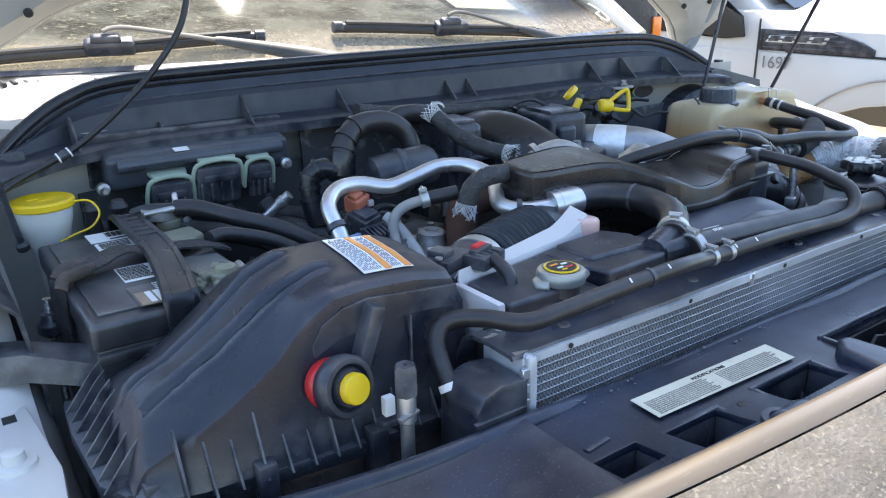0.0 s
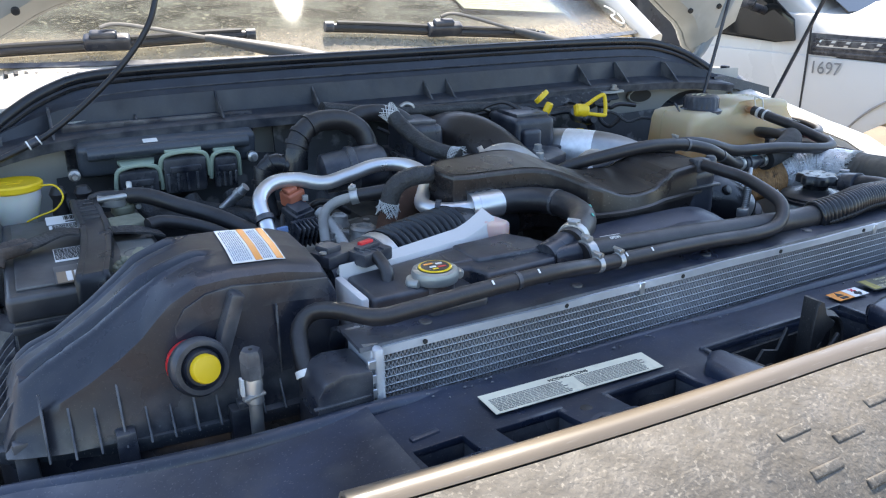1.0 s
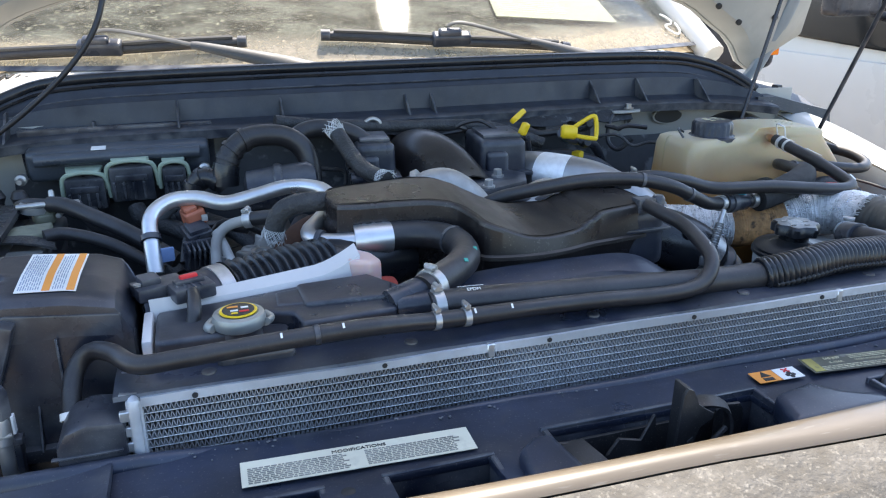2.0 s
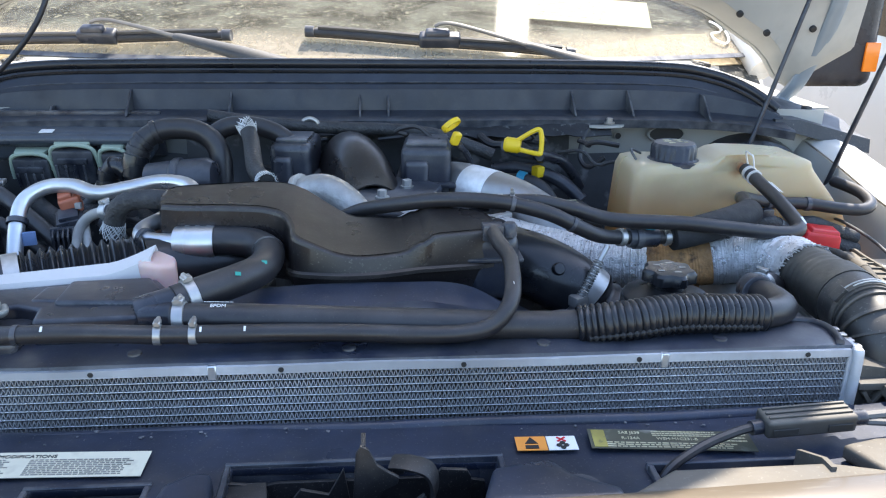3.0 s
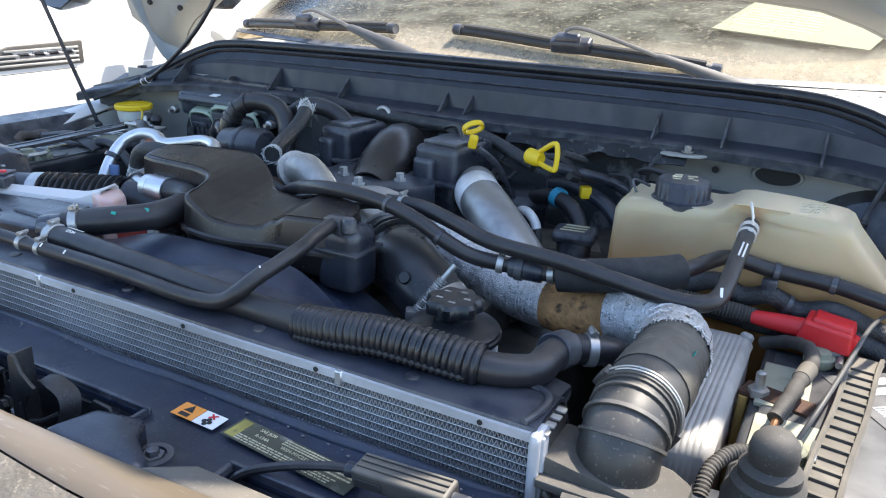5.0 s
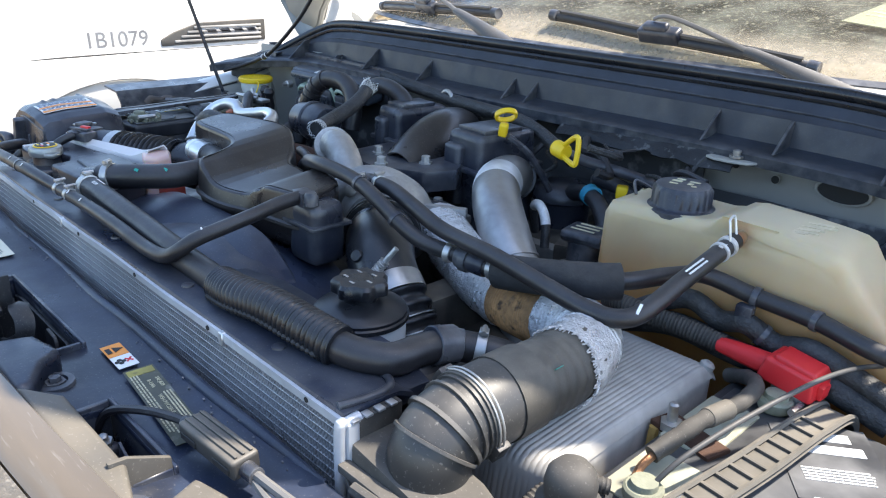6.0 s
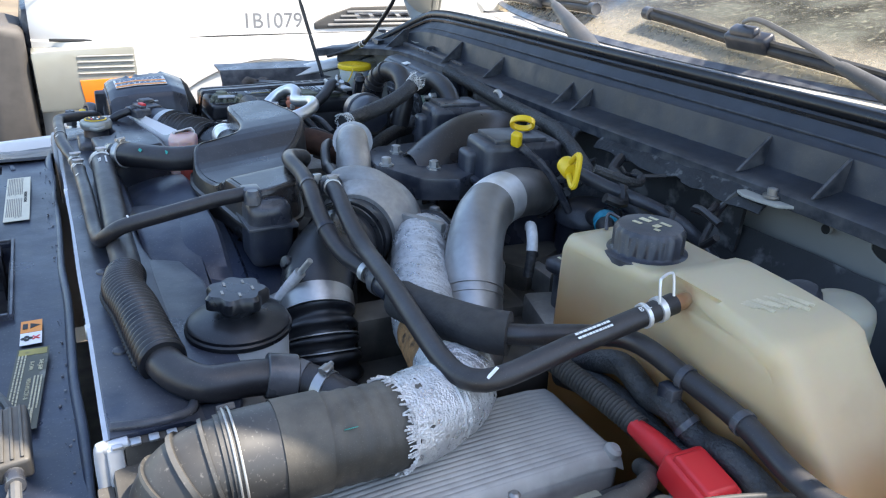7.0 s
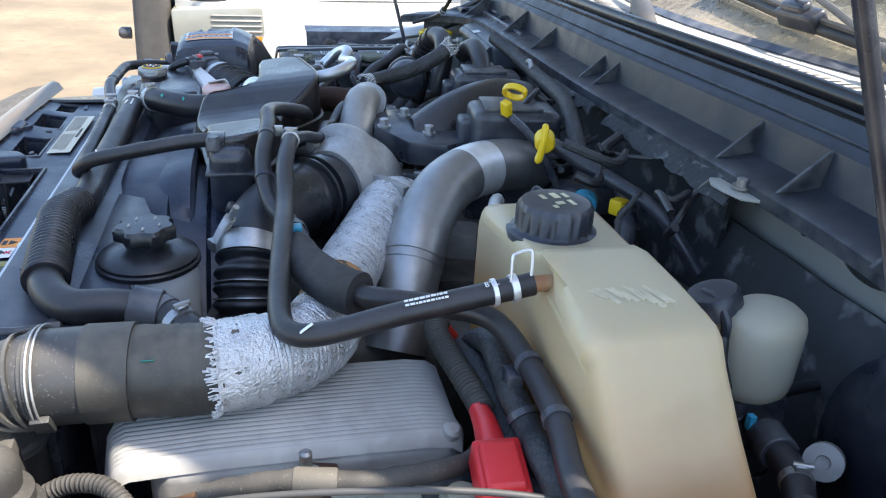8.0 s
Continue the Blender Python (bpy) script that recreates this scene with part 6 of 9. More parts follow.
def steering_reservoir():
    r = thing("power_steering_reservoir", (0.824, 0.130, 1.13), "grey power steering reservoir with a black lobed cap", "reservoir")
    c = (0.824, 0.130, 0)
    part("body", lathe([(0.038, 1.12), (0.046, 1.14), (0.0475, 1.228)], c, (0, 0, 1), 36), material("grey_reservoir", (0.60, 0.62, 0.62), 0.4, grain=30, dust=0.2), r)
    part("lid", lathe([(0.048, 1.222), (0.0505, 1.224), (0.0505, 1.228), (0.0485, 1.2295), (0.0485, 1.2325), (0.046, 1.235), (0.034, 1.238), (0.020, 1.243)], c, (0, 0, 1), 48), SATIN, r)
    cap = part("cap", lathe([(0.018, 1.242), (0.019, 1.250), (0.028, 1.252, 1), (0.028, 1.262, 1), (0.025, 1.2655, 1), (0.012, 1.2658)], c, (0, 0, 1), 84, 7, 0.09), SATIN, r, "seven-lobed black cap")
    for k in range(5):
        a = k * 1.257
        part("print", sticker(0.007, 0.0022, frame_of((0.824 + 0.015 * math.cos(a), 0.130 + 0.015 * math.sin(a), 1.2662), (1, 0, 0), (0, 1, 0))), SHIELD, cap)
    part("bracket", block(0.765, 0.79, 0.09, 0.12, 1.19, 1.197, 0.002), SHIELD, r)


def fan_shroud():
    f = thing("fan_shroud", (0.55, 0.12, 0.9), "black plastic fan shroud ring behind the radiator", "shroud")
    rows = []
    for y, rr in ((0.070, 0.335), (0.078, 0.341), (0.13, 0.341), (0.134, 0.333), (0.175, 0.329), (0.18, 0.322), (0.23, 0.320)):
        rows.append([(0.53 + rr * math.sin(a), y, 0.895 + rr * math.cos(a)) for a in [math.pi * 2 * k / 72 for k in range(73)]])
    part("ring", sheet(rows, 0.004), PANEL, f)
    part("radiator_face", block(0.0, 1.0, 0.06, 0.068, 0.72, 1.20, 0.003), PANEL, f)
    # sloping lid over the ring, with a seam across it
    rear = [(0.20, 1.196), (0.27, 1.208), (0.32, 1.224), (0.37, 1.236), (0.45, 1.241), (0.526, 1.241), (0.575, 1.240), (0.608, 1.232), (0.640, 1.213), (0.665, 1.193), (0.70, 1.172), (0.76, 1.110), (0.80, 1.02)]
    edge = spline([(x, 0, z) for x, z in rear], 6)

    def lid_at(x, y):
        z = min(edge, key=lambda p: abs(p.x - x)).z
        f = max(0.0, min(1.0, (y - 0.078) / 0.077))
        front = min(1.199, z - 0.006)
        return front + (z - front) * math.sin(f * math.pi / 2) ** 0.9
    lid = [[(p.x, 0.066, lid_at(p.x, 0.078) - 0.05), (p.x, 0.074, lid_at(p.x, 0.078) - 0.003)] + [(p.x, y, lid_at(p.x, y)) for y in (0.079, 0.09, 0.102, 0.115, 0.128, 0.142, 0.155)] + [(p.x, 0.158, p.z - 0.003), (p.x, 0.160, p.z - 0.04)] for p in edge]
    part("cowl_lid", sheet(lid, 0.003), PANEL, f)
    seam = [(x, y, lid_at(x, y) + 0.0005) for x, y in ((0.26, 0.128), (0.297, 0.116), (0.34, 0.109), (0.40, 0.102), (0.46, 0.092), (0.50, 0.080))]
    part("lid_seam", pipe(seam, 0.0017, 6), INK, f)
    part("screw", lathe([(0.0080, -0.001), (0.0076, 0.002), (0.0030, 0.003), (0.0024, 0.0022), (0.0005, 0.002)], (0.596, 0.094, lid_at(0.596, 0.094)), (0.1, -0.35, 1), 20), STEEL, f, "bright screw")


def overflow_tank():
    t = thing("radiator_neck_tank", (0.15, 0.09, 1.15), "black radiator neck tank with a bright pressure cap", "tank")
    top = [(0.035, 0.045), (0.036, 0.118), (0.10, 0.128), (0.20, 0.148), (0.262, 0.150), (0.285, 0.112), (0.292, 0.075), (0.262, 0.052), (0.17, 0.046), (0.165, 0.075), (0.14, 0.085), (0.115, 0.075), (0.112, 0.046)]
    part("cover", prism(top, 1.15, 1.256, 0.006, 3), PLASTIC, t)
    part("raised_panel", prism([(0.178, 0.082), (0.176, 0.138), (0.256, 0.145), (0.275, 0.112), (0.262, 0.078)], 1.250, 1.2605, 0.0075, 4), PLASTIC, t)
    part("moulded_ramp", prism([(0.150, 0.092), (0.152, 0.130), (0.200, 0.138), (0.204, 0.088)], 1.246, 1.2575, 0.006, 4), PLASTIC, t)
    part("neck_block", block(0.088, 0.160, 0.028, 0.086, 1.19, 1.243, 0.008, 3), PLASTIC, t)
    part("neck", lathe([(0.021, 1.24), (0.020, 1.262)], (0.112, 0.060, 0), (0, 0, 1), 24), PLASTIC, t)
    cap = part("pressure_cap", lathe([(0.0215, 1.2555), (0.0240, 1.2570), (0.0250, 1.2610), (0.0250, 1.2650), (0.0235, 1.2690), (0.0195, 1.2705), (0.0185, 1.2700)], (0.112, 0.060, 0), (0, 0, 1), 48, 2, 0.10), PEWTER, t, "dull metal pressure cap with a warning disc")
    for sx in (-1, 1):
        part("cap_ear", pipe([(0.112 + sx * 0.024, 0.060 - 0.010, 1.2600), (0.112 + sx * 0.0290, 0.060, 1.2590), (0.112 + sx * 0.024, 0.060 + 0.010, 1.2600)], 0.0050, 12, squash=0.7), PEWTER, cap)
    part("yellow_ring", lathe([(0.0175, 0), (0.0175, 0.0008), (0.0172, 0.0011)], (0.112, 0.060, 1.2709), (0, 0, 1), 32), YELLOW, cap)
    part("black_disc", lathe([(0.0150, 0), (0.0150, 0.0005)], (0.112, 0.060, 1.2720), (0, 0, 1), 32), INK, cap)
    for k, (dx, dy, w, mt) in enumerate(((-0.005, 0.006, 0.010, ORANGE), (0.006, 0.003, 0.007, WHITE), (-0.004, -0.003, 0.007, WHITE), (0.005, -0.006, 0.009, RED), (-0.004, -0.009, 0.006, YELLOW))):
        part("print", sticker(w, 0.0028, frame_of((0.112 + dx, 0.060 + dy, 1.2728), (1, 0, 0), (0, 1, 0))), mt, cap)
    h, cur, tube = hose("overflow_hose", [(0.100, 0.046, 1.236), (0.075, 0.050, 1.235), (0.045, 0.058, 1.231), (0.026, 0.066, 1.218), (0.022, 0.070, 1.19), (0.022, 0.072, 1.15)], 0.0095, RUBBER, "short black overflow hose with white print")
    part("print", print_lines(0.028, 0.005, frame_of((0.066, 0.0505, 1.2445), (1, -0.15, 0.06), (0, 1, 0.1)), 2, 2), WHITE, tube)
    part("outlet", pipe([(0.268, 0.066, 1.250), (0.305, 0.062, 1.2525)], 0.0135, 16), PLASTIC, t)
    part("outlet", pipe([(0.262, 0.070, 1.252), (0.310, 0.082, 1.262)], 0.0155, 16), PLASTIC, t)
    # milky rear shell with rosy end
    rows = []
    for k in range(24):
        f = k / 23
        x = 0.030 + 0.222 * f
        yf, yb = 0.121 + 0.042 * f ** 1.2, 0.126 + 0.068 * f
        lift = 0.016 * max(0.0, (f - 0.78) / 0.22) ** 1.5
        rows.append([(x, yf - 0.002, 1.13), (x, yf, 1.252), (x, yf + 0.002, 1.258 + lift), (x, yb - 0.004, 1.263 + lift), (x, yb, 1.258 + lift), (x, yb + 0.003, 1.13)])
    part("rear_shell", sheet(rows, 0.002), SHELLWHITE, t, "milky white rear shell")
    part("left_wall", block(0.024, 0.033, 0.050, 0.122, 1.13, 1.256, 0.003), SHELLWHITE, t)
    rosy = prism([(0.236, 0.160), (0.240, 0.194), (0.252, 0.200), (0.272, 0.190), (0.278, 0.166), (0.262, 0.152)], 1.13, 1.272, 0.012, 4)
    for v in rosy.verts:
        if v.co.z > 1.2:
            v.co.z -= 0.22 * max(0.0, v.co.x - 0.252)
    part("rosy_end", rosy, ROSY, t, "rosy translucent end of the tank")
    part("coolant_side", block(0.21, 0.30, 0.165, 0.20, 1.10, 1.235, 0.01), REDDULL, t)
    h2 = thing("intake_tube", (0.08, 0.17, 1.22), "black intake tube with bellows and a steel clamp", "tube")
    cur = even(spline([(0.02, 0.155, 1.235), (0.065, 0.165, 1.236), (0.11, 0.185, 1.237), (0.16, 0.206, 1.238), (0.21, 0.225, 1.238), (0.26, 0.245, 1.236), (0.33, 0.27, 1.23)], 8), 0.002)
    n = len(cur) - 1
    part("inlet", sweep(cur[:round(0.24 * n)], 0.037, 26), PLASTIC, h2)
    part("steel_clamp", sweep(cur[round(0.22 * n):round(0.28 * n)], 0.0385, 26), STEEL, h2)
    part("bellows", sweep(even(cur[round(0.28 * n):round(0.66 * n)], 0.0012), ribbed(0.0070, 0.0105, 0.0325), 32), SATIN, h2, "ribbed rubber bellows")
    part("outlet", sweep(cur[round(0.66 * n):], 0.036, 26), SATIN, h2)
    s = thing("air_mass_sensor", (0.045, 0.150, 1.28), "black sensor plug with a red lock on the intake tube", "sensor")
    part("body", block(0.014, 0.064, 0.134, 0.166, 1.262, 1.276, 0.003, turn=20), PLASTIC, s)
    part("boss", block(0.020, 0.040, 0.140, 0.162, 1.274, 1.283, 0.003, turn=20), PLASTIC, s)
    for x, y in ((0.020, 0.140), (0.030, 0.168)):
        part("screw", lathe([(0.004, 0), (0.004, 0.002), (0.002, 0.0025)], (x, y, 1.277), (0, 0, 1), 10), STEEL, s)
    part("plug", block(0.050, 0.092, 0.118, 0.146, 1.262, 1.277, 0.003, turn=20), PLASTIC, s)
    part("plug_latch", block(0.054, 0.084, 0.130, 0.140, 1.276, 1.281, 0.001, turn=20), PLASTIC, s)
    for k in range(4):
        part("plug_rib", block(0.056 + 0.008 * k, 0.058 + 0.008 * k, 0.120, 0.130, 1.276, 1.2785, 0.0004, 1, turn=20), PLASTIC, s)
    part("red_lock", block(0.060, 0.078, 0.136, 0.143, 1.279, 1.284, 0.0015, turn=20), RED, s)
    part("lead", pipe([(0.072, 0.118, 1.272), (0.072, 0.092, 1.262), (0.066, 0.083, 1.24), (0.06, 0.08, 1.20)], 0.007, 10), RUBBER, s)


def air_box():
    a = thing("air_filter_box", (-0.16, 0.16, 1.05), "large black plastic air filter box with moulded ribs", "air box")
    ridge = ((-0.298, 1.152), (-0.290, 1.182), (-0.280, 1.204), (-0.268, 1.213), (-0.243, 1.222), (-0.208, 1.246), (-0.178, 1.270), (-0.160, 1.286), (-0.125, 1.299), (-0.08, 1.298), (-0.02, 1.292), (0.002, 1.284), (0.012, 1.258))
    middle = ((-0.298, 1.152), (-0.290, 1.180), (-0.279, 1.209), (-0.255, 1.224), (-0.228, 1.238), (-0.202, 1.253), (-0.175, 1.272), (-0.147, 1.286), (-0.113, 1.296), (-0.06, 1.295), (-0.02, 1.290), (0.002, 1.282), (0.012, 1.256))
    crease = ((-0.298, 1.151), (-0.288, 1.172), (-0.266, 1.185), (-0.221, 1.208), (-0.195, 1.225), (-0.173, 1.242), (-0.158, 1.258), (-0.146, 1.270), (-0.122, 1.283), (-0.09, 1.285), (-0.04, 1.282), (0.0, 1.274), (0.012, 1.250))

    def over(table, x):
        return float(np.interp(x, [p[0] for p in table], [p[1] for p in table]))

    def front(x):
        return float(np.interp(x, (-0.30, -0.25, -0.15, 0.02), (0.118, 0.104, 0.097, 0.096)))

    def back(x):
        return float(np.interp(x, (-0.30, -0.22, -0.12, 0.02), (0.300, 0.282, 0.232, 0.222)))

    def lid_z(x, y):
        """Height of the lid's top, with its two pressed channels."""
        f, b = front(x), back(x)
        knots = ((f, over(crease, x)), (f + 0.008, over(crease, x) + 0.006), (0.143, over(middle, x)), (0.202, over(ridge, x)), (0.214, over(ridge, x) - 0.004), (b, over(ridge, x) - 0.45 * (b - 0.205)))
        z = float(np.interp(y, [k[0] for k in knots], [k[1] for k in knots]))
        for c, x0, x1 in ((0.143, -0.281, -0.096), (0.190, -0.283, -0.118)):
            along = max(0.0, min(1.0, (x - x0) / 0.010, (x1 - x) / 0.012))
            across = max(0.0, 1 - abs(y - c) / 0.0058)
            z -= 0.009 * along * min(1.0, across * 1.7)
            z += 0.0022 * along * max(0.0, 1 - abs(abs(y - c) - 0.009) / 0.0035)
        return z

    rows = []
    for k in range(80):
        x = -0.298 + 0.310 * k / 79
        f, b = front(x), back(x)
        ys = [f, f + 0.004, f + 0.009] + [f + 0.02 + (0.205 - f - 0.02) * i / 46 for i in range(47)] + [0.205 + (b - 0.205) * i / 6 for i in range(1, 7)]
        row = [(x, f - 0.014, 1.150), (x, f - 0.006, 1.150 + 0.5 * (lid_z(x, f) - 1.150)), (x, f - 0.001, lid_z(x, f) - 0.007)]
        row += [(x, y, lid_z(x, y)) for y in ys]
        row += [(x, b + 0.003, lid_z(x, b) - 0.012), (x, b + 0.008, 1.150)]
        rows.append(row)
    rows.append([(0.017, y, 1.150) for _, y, _ in rows[-1]])
    part("lid", sheet(rows, 0.003), PLASTIC, a, sharp=42)
    part("upper_face", prism([(-0.150, 1.160), (-0.146, 1.250), (-0.136, 1.266), (-0.115, 1.277), (-0.09, 1.280), (0.006, 1.270), (0.008, 1.155)], 0.0905, 0.099, 0.002, axis="y"), PLASTIC, a)
    rib = block(-0.007, 0.007, -0.010, 0.010, -0.045, 0.045, 0.004)
    rib.transform(Matrix.Translation((-0.103, 0.083, 1.234)) @ pose(0, 0, 0, 0, 20, 0))
    part("brace", rib, PLASTIC, a)
    part("moulding_line", block(-0.052, -0.050, 0.083, 0.087, 1.17, 1.255, 0.0005, 1), PLASTIC, a)
    # flange and its fins
    fl = [(-0.318, 0.318), (-0.323, 0.250), (-0.320, 0.150), (-0.306, 0.122), (-0.262, 0.104), (-0.190, 0.080), (-0.12, 0.072), (0.02, 0.066), (0.02, 0.28), (-0.2, 0.312)]
    part("flange", prism(fl, 1.136, 1.151, 0.004), FLANGE, a, "dusty flange of the box")
    part("tray", prism([(x * 0.97, y + 0.010) for x, y in fl], 0.98, 1.135, 0.01), PLASTIC, a)
    for k in range(13):
        x = -0.266 + 0.0212 * k
        y = front(x) - 0.030
        hgt = 0.040 if k % 3 else 0.056
        fin = prism([(y, 1.150), (y + 0.030, 1.150), (y + 0.030, 1.150 + hgt), (y + 0.025, 1.150 + hgt)], x - 0.0011, x + 0.0011, 0.0005, 1, axis="x")
        part("fin", fin, PLASTIC, a)
    for k in range(8):
        yy = 0.135 + 0.0225 * k
        fin = prism([(-0.320, 1.150), (-0.284, 1.150), (-0.282, 1.196), (-0.292, 1.186)], yy - 0.0013, yy + 0.0013, 0.0005, 1, axis="y")
        part("fin", fin, PLASTIC, a)
    for x, y in ((-0.202, 0.080), (-0.10, 0.070), (-0.285, 0.110)):
        part("clip", block(x - 0.009, x + 0.009, y - 0.008, y + 0.010, 1.105, 1.164, 0.003), PLASTIC, a)
    part("snorkel", block(-0.27, -0.15, 0.29, 0.33, 1.13, 1.175, 0.012, turn=-12), PLASTIC, a)
    # label that follows the shoulder, in four columns
    def strip(u0, u1, v0, v1, lift):
        rows = []
        for i in range(6):
            u = u0 + (u1 - u0) * i / 5
            row = []
            for j in range(13):
                v = v0 + (v1 - v0) * j / 12
                x, y = -0.083 + 0.052 * u + 0.004 * v, 0.108 + 0.090 * v
                row.append((x, y, lid_z(x, y) + lift + 0.0032))
            rows.append(row)
        return sheet(rows, 0.0005)

    lab = part("caution_label", strip(0, 1, 0, 1, 0.0012), WHITE, a, "white and orange caution label")
    for u in (0.44, 0.84):
        part("orange_bar", strip(u, u + 0.13, 0.01, 0.99, 0.0018), ORANGE, lab)
    rnd = random.Random(11)
    for u in (0.05, 0.09, 0.13, 0.17, 0.21, 0.25, 0.29, 0.33, 0.37, 0.61, 0.65, 0.69, 0.73, 0.77):
        v = 0.04
        while v < 0.92:
            w = rnd.uniform(0.04, 0.12)
            part("print", strip(u, u + 0.012, v, min(0.95, v + w), 0.0018), FAINTINK, lab)
            v += w + 0.03
    part("moulded_hole", lathe([(0.004, 0), (0.004, 0.0006)], (-0.092, 0.165, lid_z(-0.092, 0.165)), (-0.2, 0, 1), 12), INK, a)
    # restriction gauge with its yellow button
    g = thing("air_restriction_gauge", (-0.135, 0.075, 1.222), "round air restriction gauge with a yellow button", "gauge")
    w = Vector((0.22, -1, 0.22)).normalized()
    c = Vector((-0.139, 0.088, 1.214))
    part("red_ring", lathe([(0.021, 0), (0.0225, 0.004), (0.0225, 0.013), (0.021, 0.015)], c, w, 30), RED, g, "red printed ring")
    part("housing", lathe([(0.0215, 0.013), (0.026, 0.018), (0.0275, 0.024), (0.0275, 0.032), (0.025, 0.036), (0.0205, 0.036), (0.018, 0.032), (0.016, 0.038)], c, w, 34), PLASTIC, g)
    part("button", lathe([(0.0135, 0.032), (0.0135, 0.044), (0.0125, 0.046), (0.007, 0.0465)], c, w, 28), YELLOW, g, "bright yellow button")
    # service port beside it
    v = thing("service_valve", (-0.094, 0.027, 1.10), "grey metal service valve with a black hexagonal cap", "valve")
    part("stem", lathe([(0.0062, 1.10), (0.0062, 1.188), (0.0082, 1.190), (0.0082, 1.212), (0.007, 1.216)], (-0.094, 0.027, 0), (0, 0, 1), 20), ALLOY, v)
    part("cap", lathe([(0.0100, 1.215), (0.0104, 1.218), (0.0104, 1.238), (0.0085, 1.2425)], (-0.094, 0.027, 0), (0, 0, 1), 6), PLASTIC, v)
    part("cap_hole", lathe([(0.002, 1.2425), (0.002, 1.2430)], (-0.094, 0.027, 0), (0, 0, 1), 10), INK, v)
    part("lever", block(-0.107, -0.085, 0.018, 0.024, 1.197, 1.200, 0.001, turn=15), STEEL, v)
    tg = thing("white_clip", (-0.1, 0.06, 1.19), "small white clip on a black cable", "clip")
    part("clip", block(-0.100, -0.090, 0.052, 0.060, 1.182, 1.200, 0.001), WHITE, tg)
    part("foot", block(-0.104, -0.086, 0.050, 0.062, 1.172, 1.178, 0.001), PLASTIC, tg)


coolant_bottle()
steering_reservoir()
fan_shroud()
overflow_tank()
air_box()


# ---- batteries and their cables ----
def battery(name, x0, x1, y0, y1, top, label, group):
    b = thing(name, ((x0 + x1) / 2, (y0 + y1) / 2, top - 0.2), label, "battery", group)
    part("case", block(x0 + 0.004, x1 - 0.004, y0 + 0.004, y1 - 0.004, top - 0.20, top - 0.028, 0.006), BATTERY, b)
    lid = part("lid", block(x0, x1, y0, y1, top - 0.030, top, 0.007, 3), BATTERY, b)
    part("lid_step", block(x0 + 0.012, x1 - 0.050, y0 + 0.02, y1 - 0.02, top, top + 0.0035, 0.002), BATTERY, lid)
    return b


def post(b, x, y, z, way=(0, 0, 1)):
    p = part("terminal_post", lathe([(0.013, 0), (0.012, 0.012), (0.011, 0.020), (0.006, 0.021)], (x, y, z), way, 20), CORRODED, b, "corroded lead terminal")
    part("clamp_ring", lathe([(0.015, 0.003), (0.0165, 0.006), (0.0165, 0.013), (0.0145, 0.015)], (x, y, z), way, 20), CORRODED, b)
    part("clamp_bolt", pipe([(x + 0.02, y - 0.012, z + 0.012), (x + 0.022, y + 0.022, z + 0.012)], 0.004, 8), STEEL, b)
    return p


